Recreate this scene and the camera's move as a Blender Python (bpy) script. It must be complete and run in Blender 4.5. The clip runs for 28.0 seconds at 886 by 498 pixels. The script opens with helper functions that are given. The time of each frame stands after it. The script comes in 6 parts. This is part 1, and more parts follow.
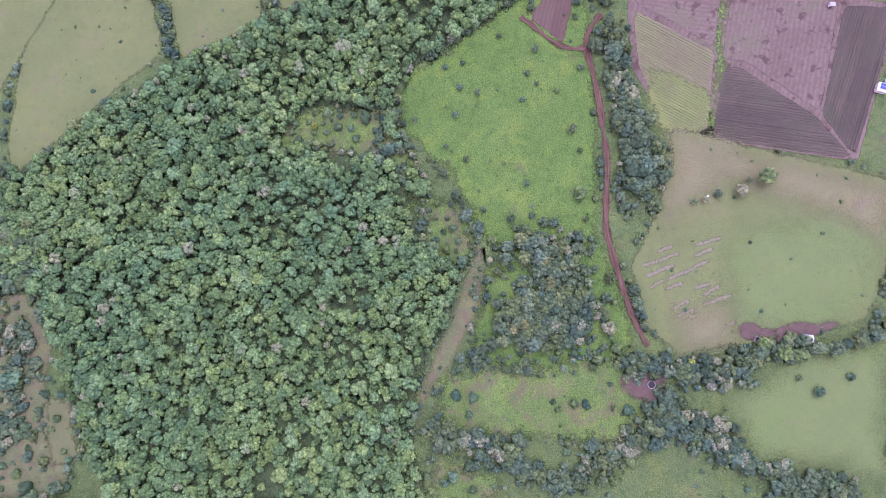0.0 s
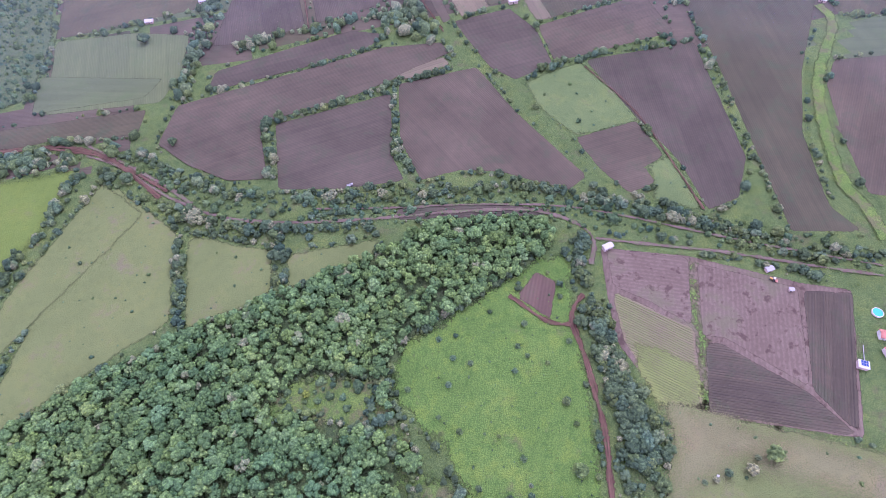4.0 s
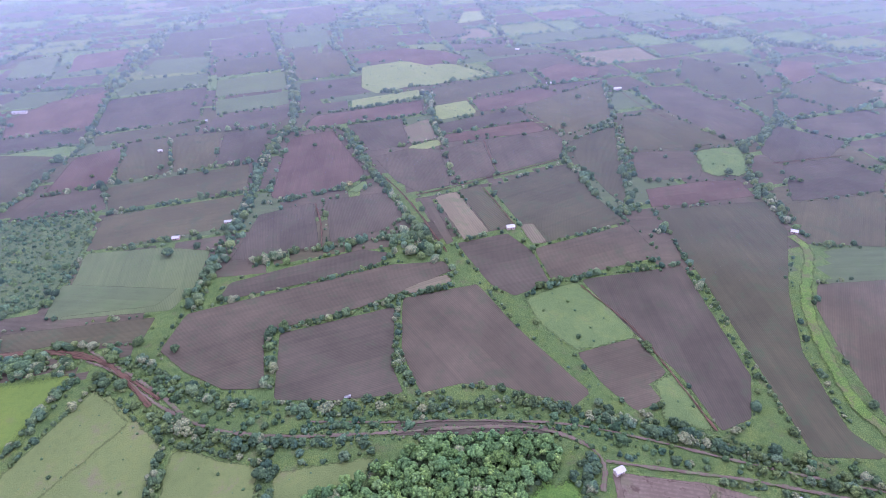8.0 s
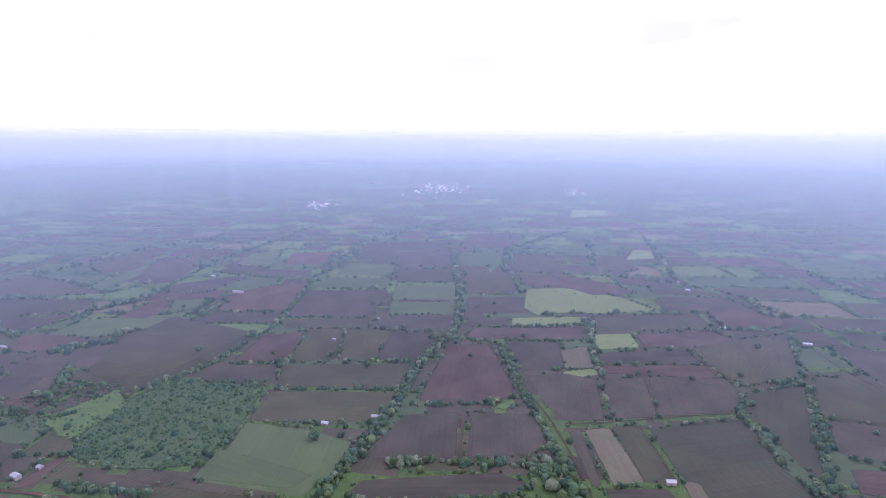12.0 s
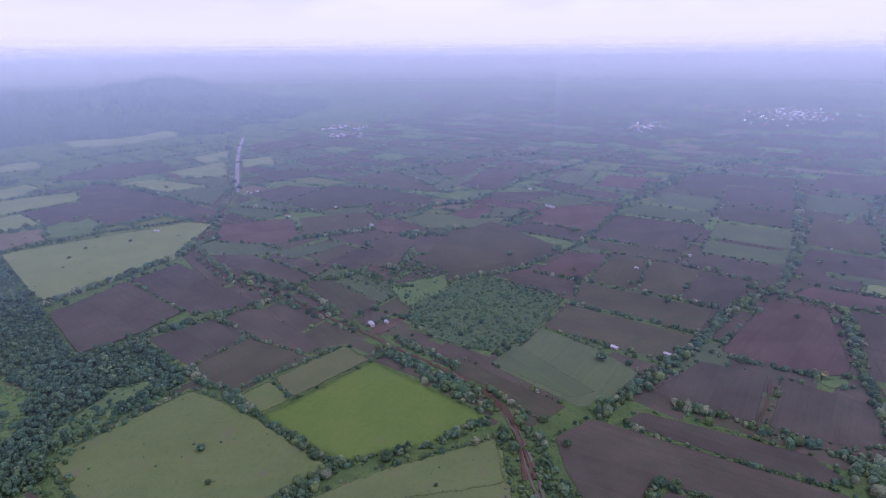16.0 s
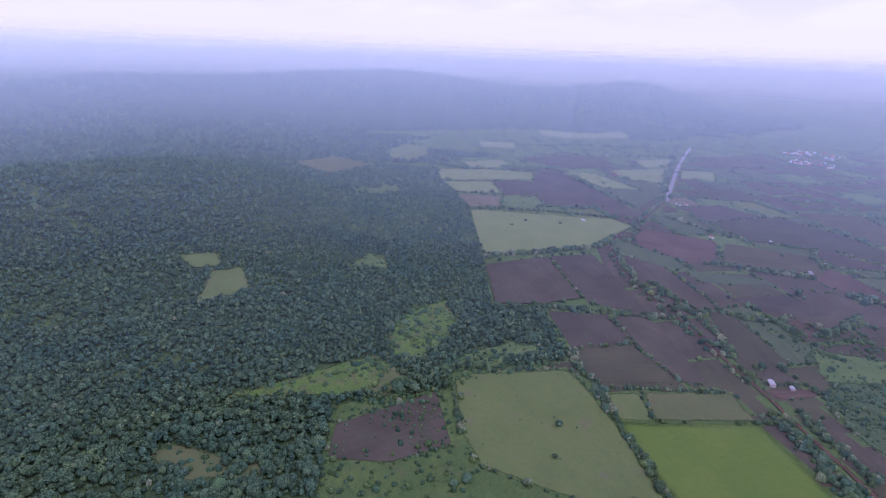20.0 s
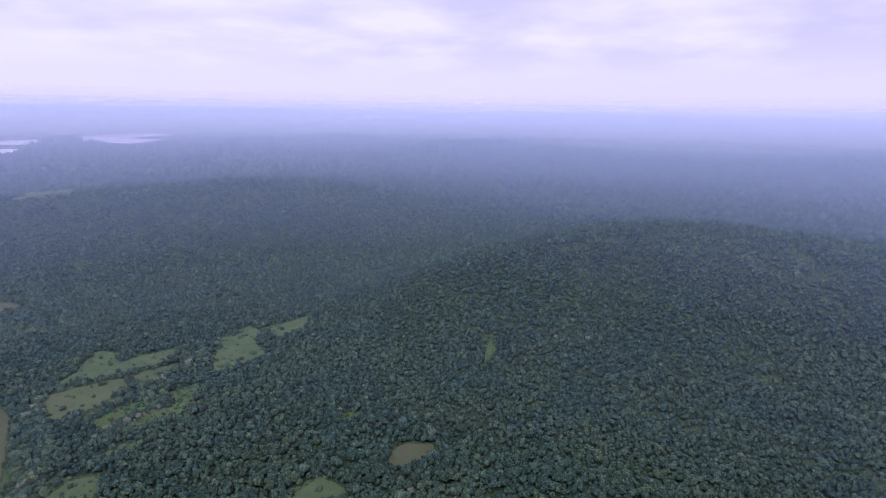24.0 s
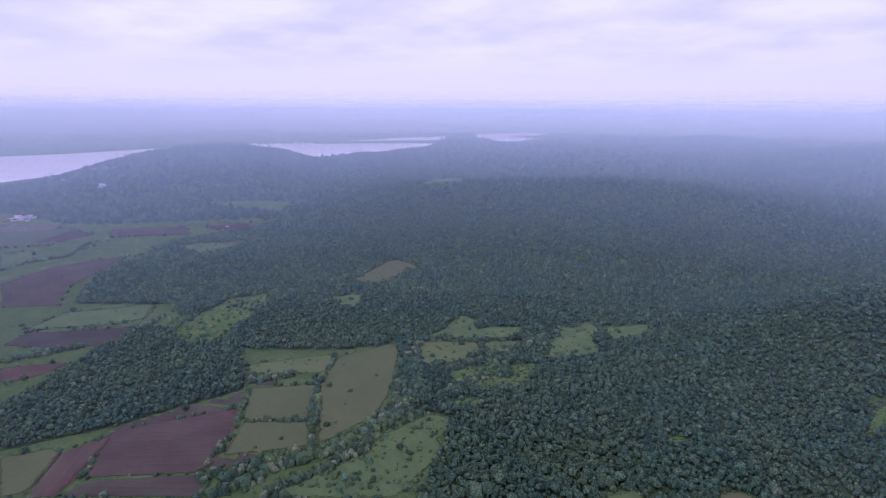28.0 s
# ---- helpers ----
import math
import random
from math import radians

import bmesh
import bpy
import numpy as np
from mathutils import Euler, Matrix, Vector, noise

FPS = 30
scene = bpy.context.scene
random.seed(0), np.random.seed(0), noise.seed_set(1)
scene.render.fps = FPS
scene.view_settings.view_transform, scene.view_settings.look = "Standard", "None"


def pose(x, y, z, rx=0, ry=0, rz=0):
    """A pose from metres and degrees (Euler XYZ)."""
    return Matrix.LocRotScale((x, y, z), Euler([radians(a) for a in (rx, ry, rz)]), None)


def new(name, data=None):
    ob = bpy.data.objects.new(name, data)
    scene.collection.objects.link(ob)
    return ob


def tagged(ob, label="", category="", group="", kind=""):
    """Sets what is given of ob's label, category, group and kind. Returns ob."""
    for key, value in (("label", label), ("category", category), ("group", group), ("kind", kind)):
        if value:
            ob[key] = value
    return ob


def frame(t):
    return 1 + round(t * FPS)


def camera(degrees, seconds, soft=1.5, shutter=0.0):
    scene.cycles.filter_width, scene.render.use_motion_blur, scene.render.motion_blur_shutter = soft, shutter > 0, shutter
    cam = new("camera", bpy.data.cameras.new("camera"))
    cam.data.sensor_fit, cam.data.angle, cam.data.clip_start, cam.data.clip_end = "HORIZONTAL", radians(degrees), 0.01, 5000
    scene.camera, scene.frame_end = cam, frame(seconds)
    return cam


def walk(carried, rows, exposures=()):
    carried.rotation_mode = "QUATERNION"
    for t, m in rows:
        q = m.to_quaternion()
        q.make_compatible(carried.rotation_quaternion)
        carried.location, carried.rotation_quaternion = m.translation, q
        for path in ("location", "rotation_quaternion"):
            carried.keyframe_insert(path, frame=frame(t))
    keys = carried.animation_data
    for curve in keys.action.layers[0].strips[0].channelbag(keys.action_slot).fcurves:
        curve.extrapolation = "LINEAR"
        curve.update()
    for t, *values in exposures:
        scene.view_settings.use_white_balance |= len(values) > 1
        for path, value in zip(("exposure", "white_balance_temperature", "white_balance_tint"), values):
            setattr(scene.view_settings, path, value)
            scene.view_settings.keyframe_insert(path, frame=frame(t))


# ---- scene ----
EYE = (0.0, 0.0, 300.0)


def aim(yaw, pitch, roll):
    """The pose of the hovering camera: yaw from north to the west, pitch over the horizon, roll."""
    return Matrix.Translation(EYE) @ pose(0, 0, 0, 0, 0, yaw) @ pose(0, 0, 0, 90 + pitch, 0, 0) @ pose(0, 0, 0, 0, 0, roll)


cam = camera(77.8, 28.0, soft=0.42)
walk(cam, [
    (0, aim(26.72, -83.14, -28.51)),
    (0.5, aim(20.45, -81.53, -22.20)),
    (1, aim(13.27, -78.11, -15.04)),
    (1.5, aim(9.34, -74.54, -11.09)),
    (2, aim(6.78, -70.92, -8.56)),
    (2.5, aim(5.12, -67.22, -6.94)),
    (3, aim(3.92, -63.52, -5.76)),
    (3.5, aim(3.08, -59.85, -4.92)),
    (5.5, aim(0.86, -45.14, -2.89)),
    (6, aim(0.54, -41.44, -2.63)),
    (6.5, aim(0.23, -37.73, -2.29)),
    (7, aim(-0.00, -34.37, -2.05)),
    (7.5, aim(-0.00, -34.33, -2.05)),
    (8, aim(0.89, -34.32, -1.97)),
    (8.5, aim(6.09, -34.22, -1.41)),
    (9, aim(8.42, -32.09, -1.01)),
    (9.5, aim(8.88, -24.84, -0.72)),
    (10, aim(9.13, -17.94, -0.48)),
    (10.5, aim(9.33, -11.85, -0.18)),
    (11, aim(9.78, -11.76, -0.69)),
    (11.5, aim(13.07, -11.68, -0.04)),
    (12, aim(17.57, -11.66, 0.26)),
    (12.5, aim(21.61, -11.66, 0.03)),
    (14.5, aim(33.36, -20.02, -1.12)),
    (15, aim(38.44, -19.96, -1.18)),
    (15.5, aim(44.57, -19.87, -0.92)),
    (16, aim(50.17, -19.80, -0.46)),
    (16.5, aim(55.38, -19.79, -0.01)),
    (17, aim(60.16, -19.84, 0.34)),
    (17.5, aim(64.66, -19.94, 0.67)),
    (18, aim(70.26, -20.04, 1.08)),
    (18.5, aim(76.16, -20.15, 1.43)),
    (19, aim(80.90, -20.28, 1.73)),
    (19.5, aim(86.50, -20.21, 2.04)),
    (20, aim(93.56, -19.71, 2.25)),
    (20.5, aim(101.13, -18.90, 2.80)),
    (21, aim(109.22, -18.50, 3.16)),
    (21.5, aim(118.66, -18.93, 3.37)),
    (23.5, aim(155.70, -14.08, 0.95)),
    (24, aim(165.31, -14.31, 0.97)),
    (24.5, aim(174.98, -14.43, 0.93)),
    (25, aim(184.24, -14.46, 1.11)),
    (25.5, aim(193.28, -14.57, 1.14)),
    (26, aim(198.47, -14.59, 1.08)),
    (26.5, aim(200.24, -14.58, 0.97)),
    (27, aim(201.00, -14.59, 0.71)),
    (27.5, aim(201.42, -14.59, 0.53)),
    (28, aim(201.70, -14.60, 0.32)),
], exposures=[(0, 1.68, 5330, 41), (3.5, 1.63, 5250, 38), (6, 1.58, 5150, 27), (8, 1.52, 5150, 23), (9, 1.5, 5150, 20), (10.5, 1.2, 5150, 17), (12, 0.83, 5130, 19), (14.5, 0.38, 5080, 24), (20, 0.47, 5030, 28), (24, 0.26, 4980, 31), (28, 0.2, 4980, 30)])

# ---------------------------------------------------------------- sky and sun
world = bpy.data.worlds.new("overcast_sky")
scene.world = world
world.use_nodes = True
wn, wl = world.node_tree.nodes, world.node_tree.links
wn.clear()
w_out = wn.new("ShaderNodeOutputWorld")
w_bg = wn.new("ShaderNodeBackground")
w_bg.inputs["Strength"].default_value = 1.0
w_sky = wn.new("ShaderNodeTexSky")
w_sky.sky_type = "NISHITA"
w_sky.sun_disc = False
w_sky.sun_elevation, w_sky.sun_rotation = radians(58), radians(150)
w_co = wn.new("ShaderNodeTexCoord")
w_sep = wn.new("ShaderNodeSeparateXYZ")
wl.new(w_co.outputs["Generated"], w_sep.inputs[0])
w_dim = wn.new("ShaderNodeMix")
w_dim.data_type, w_dim.blend_type = "RGBA", "MULTIPLY"
w_dim.inputs["Factor"].default_value = 1.0
w_dim.inputs["B"].default_value = (0.1, 0.1, 0.1, 1)
wl.new(w_sky.outputs[0], w_dim.inputs["A"])
# the cloud deck, a flat ceiling seen in perspective
w_h = wn.new("ShaderNodeMath")
w_h.operation = "ADD"
w_h.inputs[1].default_value = 0.16
wl.new(w_sep.outputs["Z"], w_h.inputs[0])
w_div = wn.new("ShaderNodeVectorMath")
w_div.operation = "DIVIDE"
wl.new(w_co.outputs["Generated"], w_div.inputs[0])
wl.new(w_h.outputs[0], w_div.inputs[1])
w_noise = wn.new("ShaderNodeTexNoise")
w_noise.inputs["Scale"].default_value = 1.3
w_noise.inputs["Detail"].default_value = 4
wl.new(w_div.outputs[0], w_noise.inputs["Vector"])
w_ramp = wn.new("ShaderNodeValToRGB")
w_ramp.color_ramp.elements[0].position, w_ramp.color_ramp.elements[0].color = 0.36, (0.67, 0.57, 0.705, 1)
w_ramp.color_ramp.elements[1].position, w_ramp.color_ramp.elements[1].color = 0.62, (0.9, 0.76, 0.88, 1)
wl.new(w_noise.outputs["Fac"], w_ramp.inputs[0])
w_low = wn.new("ShaderNodeMapRange")
w_low.interpolation_type = "SMOOTHSTEP"
w_low.inputs["From Min"].default_value, w_low.inputs["From Max"].default_value = 0.03, 0.13
wl.new(w_sep.outputs["Z"], w_low.inputs["Value"])
w_pale = wn.new("ShaderNodeMix")
w_pale.data_type = "RGBA"
w_pale.inputs["A"].default_value = (0.78, 0.665, 0.81, 1)
wl.new(w_low.outputs[0], w_pale.inputs["Factor"])
wl.new(w_ramp.outputs[0], w_pale.inputs["B"])
w_mix = wn.new("ShaderNodeMix")
w_mix.data_type = "RGBA"
w_mix.inputs["Factor"].default_value = 0.9
wl.new(w_dim.outputs["Result"], w_mix.inputs["A"])
wl.new(w_pale.outputs["Result"], w_mix.inputs["B"])
# the deck glows a little more evenly overhead
w_top = wn.new("ShaderNodeMapRange")
for key, value in (("From Min", 0.12), ("From Max", 0.8), ("To Min", 0.98), ("To Max", 0.84)):
    w_top.inputs[key].default_value = value
wl.new(w_sep.outputs["Z"], w_top.inputs["Value"])
wl.new(w_top.outputs[0], w_bg.inputs["Strength"])
wl.new(w_mix.outputs["Result"], w_bg.inputs["Color"])
wl.new(w_bg.outputs[0], w_out.inputs[0])

sun = new("sun", bpy.data.lights.new("sun", "SUN"))
sun.data.energy, sun.data.angle, sun.data.color = 0.8, radians(22), (1.0, 0.96, 0.9)
sun.rotation_euler = (radians(32), 0, radians(150))


# ---------------------------------------------------------------- materials
class Mat:
    """A small builder for node materials."""

    def __init__(self, name, rough=0.9, spec=0.2):
        self.m = bpy.data.materials.new(name)
        self.m.use_nodes = True
        self.n, self.l = self.m.node_tree.nodes, self.m.node_tree.links
        self.b = self.n["Principled BSDF"]
        self.b.inputs["Roughness"].default_value = rough
        self.b.inputs["Specular IOR Level"].default_value = spec
        self.co = self.n.new("ShaderNodeTexCoord").outputs["Object"]

    def noise(self, scale, detail=4, rough=0.55, vec=None):
        t = self.n.new("ShaderNodeTexNoise")
        t.inputs["Scale"].default_value, t.inputs["Detail"].default_value, t.inputs["Roughness"].default_value = scale, detail, rough
        self.l.new(vec or self.co, t.inputs["Vector"])
        return t.outputs["Fac"]

    def rows(self, spacing, wobble=1.0):
        t = self.n.new("ShaderNodeTexWave")
        t.bands_direction = "Y"
        t.inputs["Scale"].default_value = 0.314 / spacing
        t.inputs["Distortion"].default_value = wobble
        t.inputs["Detail"].default_value, t.inputs["Detail Scale"].default_value = 2, 0.4
        self.l.new(self.co, t.inputs["Vector"])
        return t.outputs["Fac"]

    def ramp(self, fac, stops):
        r = self.n.new("ShaderNodeValToRGB")
        e = r.color_ramp.elements
        while len(e) < len(stops):
            e.new(0.5)
        for el, (p, c) in zip(e, stops):
            el.position, el.color = p, (*c, 1)
        self.l.new(fac, r.inputs[0])
        return r.outputs[0]

    def mix(self, a, b, fac, mode="MIX"):
        x = self.n.new("ShaderNodeMix")
        x.data_type, x.blend_type = "RGBA", mode
        for key, v in (("A", a), ("B", b), ("Factor", fac)):
            if hasattr(v, "is_output"):
                self.l.new(v, x.inputs[key])
            else:
                x.inputs[key].default_value = (*v, 1) if isinstance(v, tuple) else v
        return x.outputs["Result"]

    def step(self, fac, lo, hi, a=0.0, b=1.0):
        r = self.n.new("ShaderNodeMapRange")
        r.interpolation_type = "SMOOTHSTEP"
        if lo > hi:
            lo, hi, a, b = hi, lo, b, a
        for key, v in (("From Min", lo), ("From Max", hi), ("To Min", a), ("To Max", b)):
            r.inputs[key].default_value = v
        self.l.new(fac, r.inputs["Value"])
        return r.outputs[0]

    def cells(self, scale, warp=0.35):
        """Distance from the middles of uneven cells, 0 to about 0.8."""
        wob = self.n.new("ShaderNodeTexNoise")
        wob.inputs["Scale"].default_value, wob.inputs["Detail"].default_value = scale * 1.4, 2
        self.l.new(self.co, wob.inputs["Vector"])
        add = self.n.new("ShaderNodeVectorMath")
        add.operation = "MULTIPLY_ADD"
        add.inputs[1].default_value = (warp / scale * 2,) * 3
        self.l.new(wob.outputs["Color"], add.inputs[0])
        self.l.new(self.co, add.inputs[2])
        t = self.n.new("ShaderNodeTexVoronoi")
        t.inputs["Scale"].default_value = scale
        self.l.new(add.outputs[0], t.inputs["Vector"])
        return t.outputs["Distance"]

    def ragged(self, soft=0.14, wild=1.0):
        """Lets the sheet end in a ragged, thinning edge: 'edge' is 0 well inside and 1 outside."""
        speckled = soft > 0.25
        soft = 0.12 if speckled else soft
        at = self.n.new("ShaderNodeAttribute")
        at.attribute_name = "edge"
        parts = [at.outputs["Fac"]]
        for scale, k in ((0.06, 0.6), (1.3, 2.2)) if speckled else ((0.06, 1.3), (0.55, 1.0)):
            x = self.n.new("ShaderNodeMath")
            x.operation = "MULTIPLY_ADD"
            x.inputs[1].default_value, x.inputs[2].default_value = k * wild, -0.5 * k * wild
            self.l.new(self.noise(scale, 5, 0.65), x.inputs[0])
            parts.append(x.outputs[0])
        total = parts[0]
        for p in parts[1:]:
            x = self.n.new("ShaderNodeMath")
            self.l.new(total, x.inputs[0])
            self.l.new(p, x.inputs[1])
            total = x.outputs[0]
        self.l.new(self.step(total, 0.5 - soft, 0.5 + soft, 1.0, 0.0), self.b.inputs["Alpha"])
        return self

    def calc(self, what, a, b=0.0):
        x = self.n.new("ShaderNodeMath")
        x.operation = what
        for socket, v in zip(x.inputs, (a, b)):
            if hasattr(v, "is_output"):
                self.l.new(v, socket)
            else:
                socket.default_value = v
        return x.outputs[0]

    def random(self, island=False):
        if island:
            return self.n.new("ShaderNodeNewGeometry").outputs["Random Per Island"]
        return self.n.new("ShaderNodeObjectInfo").outputs["Random"]

    def bump(self, fac, dist, strength=0.6):
        b = self.n.new("ShaderNodeBump")
        b.inputs["Distance"].default_value, b.inputs["Strength"].default_value = dist, strength
        self.l.new(fac, b.inputs["Height"])
        self.l.new(b.outputs[0], self.b.inputs["Normal"])

    def done(self, col):
        if isinstance(col, tuple):
            self.b.inputs["Base Color"].default_value = (*col, 1)
        else:
            self.l.new(col, self.b.inputs["Base Color"])
        return self.m


def tone(c, k):
    return tuple(v * k for v in c)


def soil_mat(name, dark, light, spacing, weeds=0.0, weed_col=(0.08, 0.11, 0.05), contrast=0.2):
    m = Mat(name, 0.92, 0.08).ragged()
    big = m.noise(0.018, 5, 0.6)
    fine = m.noise(0.45, 5, 0.7)
    col = m.ramp(big, [(0.3, dark), (0.72, light)])
    row = m.rows(spacing)
    along = m.n.new("ShaderNodeVectorMath")
    along.operation = "MULTIPLY"
    along.inputs[1].default_value = (0.03, 1.0, 1.0)
    m.l.new(m.co, along.inputs[0])
    streak = m.noise(0.22, 4, 0.6, along.outputs[0])
    col = m.mix(col, m.mix(col, (0.68, 0.7, 0.74), 1.0, "MULTIPLY"), m.step(streak, 0.52, 0.36, 0.0, 0.3))
    col = m.mix(col, m.mix(col, (1.35, 1.28, 1.2), 1.0, "MULTIPLY"), m.step(streak, 0.54, 0.68, 0.0, 0.3))
    col = m.mix(col, m.mix(col, (0.55, 0.55, 0.58), 1.0, "MULTIPLY"), m.step(row, 0.35, 0.75, 0.0, contrast))
    col = m.mix(col, (1.35, 1.3, 1.28), m.step(fine, 0.45, 0.8, 0.0, 0.5), "MULTIPLY")
    shade = m.random()
    col = m.mix(col, m.mix(col, (1.3, 1.24, 1.12), 1.0, "MULTIPLY"), shade)
    if weeds:
        col = m.mix(col, weed_col, m.mix(m.step(m.noise(0.05, 6, 0.75), 0.5, 0.66, 0, weeds), (0, 0, 0), 0.0))
    m.bump(m.mix(row, fine, 0.5), 0.35)
    return m.done(col)


def grass_mat(name, lo, hi, bare, bare_amount, patch=0.03, rough_bump=0.5, busy=1.0, soft=0.2):
    m = Mat(name, 0.92, 0.05).ragged(soft)
    lo, hi = tone(lo, 1 + 0.3 * busy), tone(hi, 1 + 0.3 * busy)
    big = m.noise(patch, 6, 0.65)
    fine = m.noise(1.7, 3, 0.7)
    tuft = m.noise(0.22, 5, 0.7)
    mid = m.noise(0.07, 5, 0.7)
    clump = m.cells(1.35, 0.6)
    col = m.ramp(big, [(0.3, lo), (0.5, tone(lo, 1.12)), (0.68, hi)])
    col = m.mix(col, m.mix(col, (1.25, 1.12, 0.9), 1.0, "MULTIPLY"), m.step(mid, 0.48, 0.62, 0.0, 0.5 * busy))
    col = m.mix(col, m.mix(col, (0.55, 0.66, 0.66), 1.0, "MULTIPLY"), m.step(tuft, 0.5, 0.62, 0.0, 0.5 * busy))
    col = m.mix(col, m.mix(col, (1.5, 1.42, 1.25), 1.0, "MULTIPLY"), m.step(fine, 0.5, 0.66, 0.0, 0.75 * busy))
    # shade between clumps is painted in along the low cell borders
    col = m.mix(col, m.mix(col, (0.48, 0.56, 0.56), 1.0, "MULTIPLY"), m.step(clump, 0.36, 0.66, 0.0, 0.8 * busy * busy))
    col = m.mix(col, bare, m.step(m.noise(patch * 1.4 + 0.01, 7, 0.72), 0.62 - bare_amount, 0.76 - bare_amount, 0, 0.65))
    m.bump(m.mix(m.step(clump, 0.7, 0.0), fine, 0.4), rough_bump * 1.6, 0.8)
    return m.done(col)


def leaf_mat(name, dark, mid, pale, bloom=0.0, bloom_col=(0.25, 0.26, 0.15), tint=0.6, gap_shade=0.72):
    m = Mat(name, 0.8, 0.08)
    lobe = m.random(True)
    at = m.n.new("ShaderNodeAttribute")
    at.attribute_name = "tone"
    # every tree has a tone of its own, every lobe a little of it
    isl = m.calc("FRACT", m.calc("ADD", at.outputs["Fac"], m.random()))
    kind = m.calc("FRACT", m.calc("MULTIPLY", isl, 7.31))
    stand = m.noise(0.012, 3, 0.55)
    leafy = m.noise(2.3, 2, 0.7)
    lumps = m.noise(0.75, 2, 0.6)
    col = m.ramp(isl, [(0.0, dark), (0.22, tone(mid, 0.82)), (0.75, tone(mid, 1.12)), (1.0, pale)])
    col = m.mix(col, m.mix(col, (1.3, 1.14, 0.72), 1.0, "MULTIPLY"), m.step(kind, 0.72, 0.82, 0.0, tint))
    col = m.mix(col, m.mix(col, (0.86, 0.98, 1.3), 1.0, "MULTIPLY"), m.step(kind, 0.26, 0.14, 0.0, tint))
    col = m.mix(col, m.mix(col, (0.85, 0.92, 1.04), 1.0, "MULTIPLY"), m.step(stand, 0.42, 0.62))
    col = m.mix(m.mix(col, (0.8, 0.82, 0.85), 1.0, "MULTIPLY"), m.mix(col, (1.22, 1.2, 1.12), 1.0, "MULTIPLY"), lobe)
    # noise paints shade into the leaf gaps and brightens the raised lumps
    col = m.mix(col, m.mix(col, (gap_shade, gap_shade * 1.04, gap_shade * 1.05), 1.0, "MULTIPLY"), m.step(leafy, 0.5, 0.38))
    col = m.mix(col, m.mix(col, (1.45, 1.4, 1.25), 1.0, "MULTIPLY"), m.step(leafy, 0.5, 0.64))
    if bloom:
        spot = m.step(m.noise(0.045, 1, 0.5), 0.5, 0.58)
        some = m.mix((0, 0, 0), m.step(isl, 1 - bloom, 1 - bloom + 0.02), spot)
        col = m.mix(col, bloom_col, m.mix((0, 0, 0), some, m.step(leafy, 0.4, 0.54)))
    col = m.mix(col, m.mix(col, (gap_shade * 0.96, gap_shade * 1.01, gap_shade * 1.06), 1.0, "MULTIPLY"), m.step(lumps, 0.5, 0.38))
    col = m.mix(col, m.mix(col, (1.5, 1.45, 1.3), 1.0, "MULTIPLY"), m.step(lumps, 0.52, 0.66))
    m.bump(m.mix(leafy, lumps, 0.6), 1.4, 1.0)
    return m.done(col)


MATS = {
    "plough": soil_mat("ploughed_soil", (0.055, 0.0495, 0.039), (0.093, 0.082, 0.063), 1.6, 0.55, (0.066, 0.078, 0.047)),
    "redsoil": soil_mat("red_brown_soil", (0.069, 0.049, 0.041), (0.112, 0.083, 0.067), 2.2, 0.3, (0.085, 0.09, 0.055), 0.22),
    "dry": grass_mat("dry_yellowish_grass", (0.14, 0.142, 0.07), (0.17, 0.16, 0.082), (0.18, 0.155, 0.1), 0.08, 0.03, 0.3, 0.35, 0.45),
    "crop": soil_mat("low_dark_crop", (0.058, 0.056, 0.038), (0.086, 0.083, 0.051), 1.5, 0.6, (0.06, 0.082, 0.045)),
    "green": soil_mat("green_crop", (0.076, 0.098, 0.054), (0.094, 0.122, 0.06), 1.4, 0.6, (0.086, 0.122, 0.052), 0.25),
    "rowcrop": soil_mat("row_crop_soil", (0.125, 0.098, 0.085), (0.14, 0.15, 0.075), 2.0, 0.6, (0.14, 0.18, 0.065), 0.2),
    "stubble": soil_mat("pale_stubble", (0.106, 0.098, 0.068), (0.145, 0.128, 0.09), 2.4, 0.6, (0.1, 0.13, 0.06), 0.12),
    "meadow": grass_mat("bright_meadow_grass", (0.1, 0.14, 0.054), (0.132, 0.176, 0.066), (0.15, 0.14, 0.085), 0.06, 0.03, 0.5, 0.7),
    "lush": grass_mat("lush_wet_grass", (0.1, 0.168, 0.04), (0.14, 0.214, 0.052), (0.135, 0.14, 0.07), 0.06, 0.035, 0.9),
    "field_grass": grass_mat("short_green_grass", (0.11, 0.152, 0.053), (0.112, 0.165, 0.051), (0.15, 0.155, 0.08), 0.08, 0.02, 0.3, 0.35, 0.45),
    "pasture": grass_mat("olive_pasture", (0.11, 0.137, 0.051), (0.136, 0.163, 0.059), (0.16, 0.138, 0.095), 0.08, 0.02, 0.3, 0.4),
    "rough": grass_mat("rough_mixed_grass", (0.102, 0.158, 0.042), (0.15, 0.214, 0.055), (0.15, 0.128, 0.082), 0.15, 0.05, 0.7),
    "bare": grass_mat("trampled_earth", (0.11, 0.128, 0.056), (0.14, 0.15, 0.07), (0.165, 0.135, 0.085), 0.15, 0.07, 0.5, 0.8, 0.35),
    "scrub": grass_mat("scrub_floor", (0.082, 0.112, 0.055), (0.112, 0.145, 0.065), (0.12, 0.11, 0.075), 0.08, 0.05, 0.7),
}
m = Mat("dry_reddish_soil", 0.92, 0.08).ragged()
col = m.ramp(m.noise(0.03, 5, 0.65), [(0.3, (0.102, 0.079, 0.06)), (0.7, (0.148, 0.12, 0.093))])
row = m.rows(2.6, 2.5)
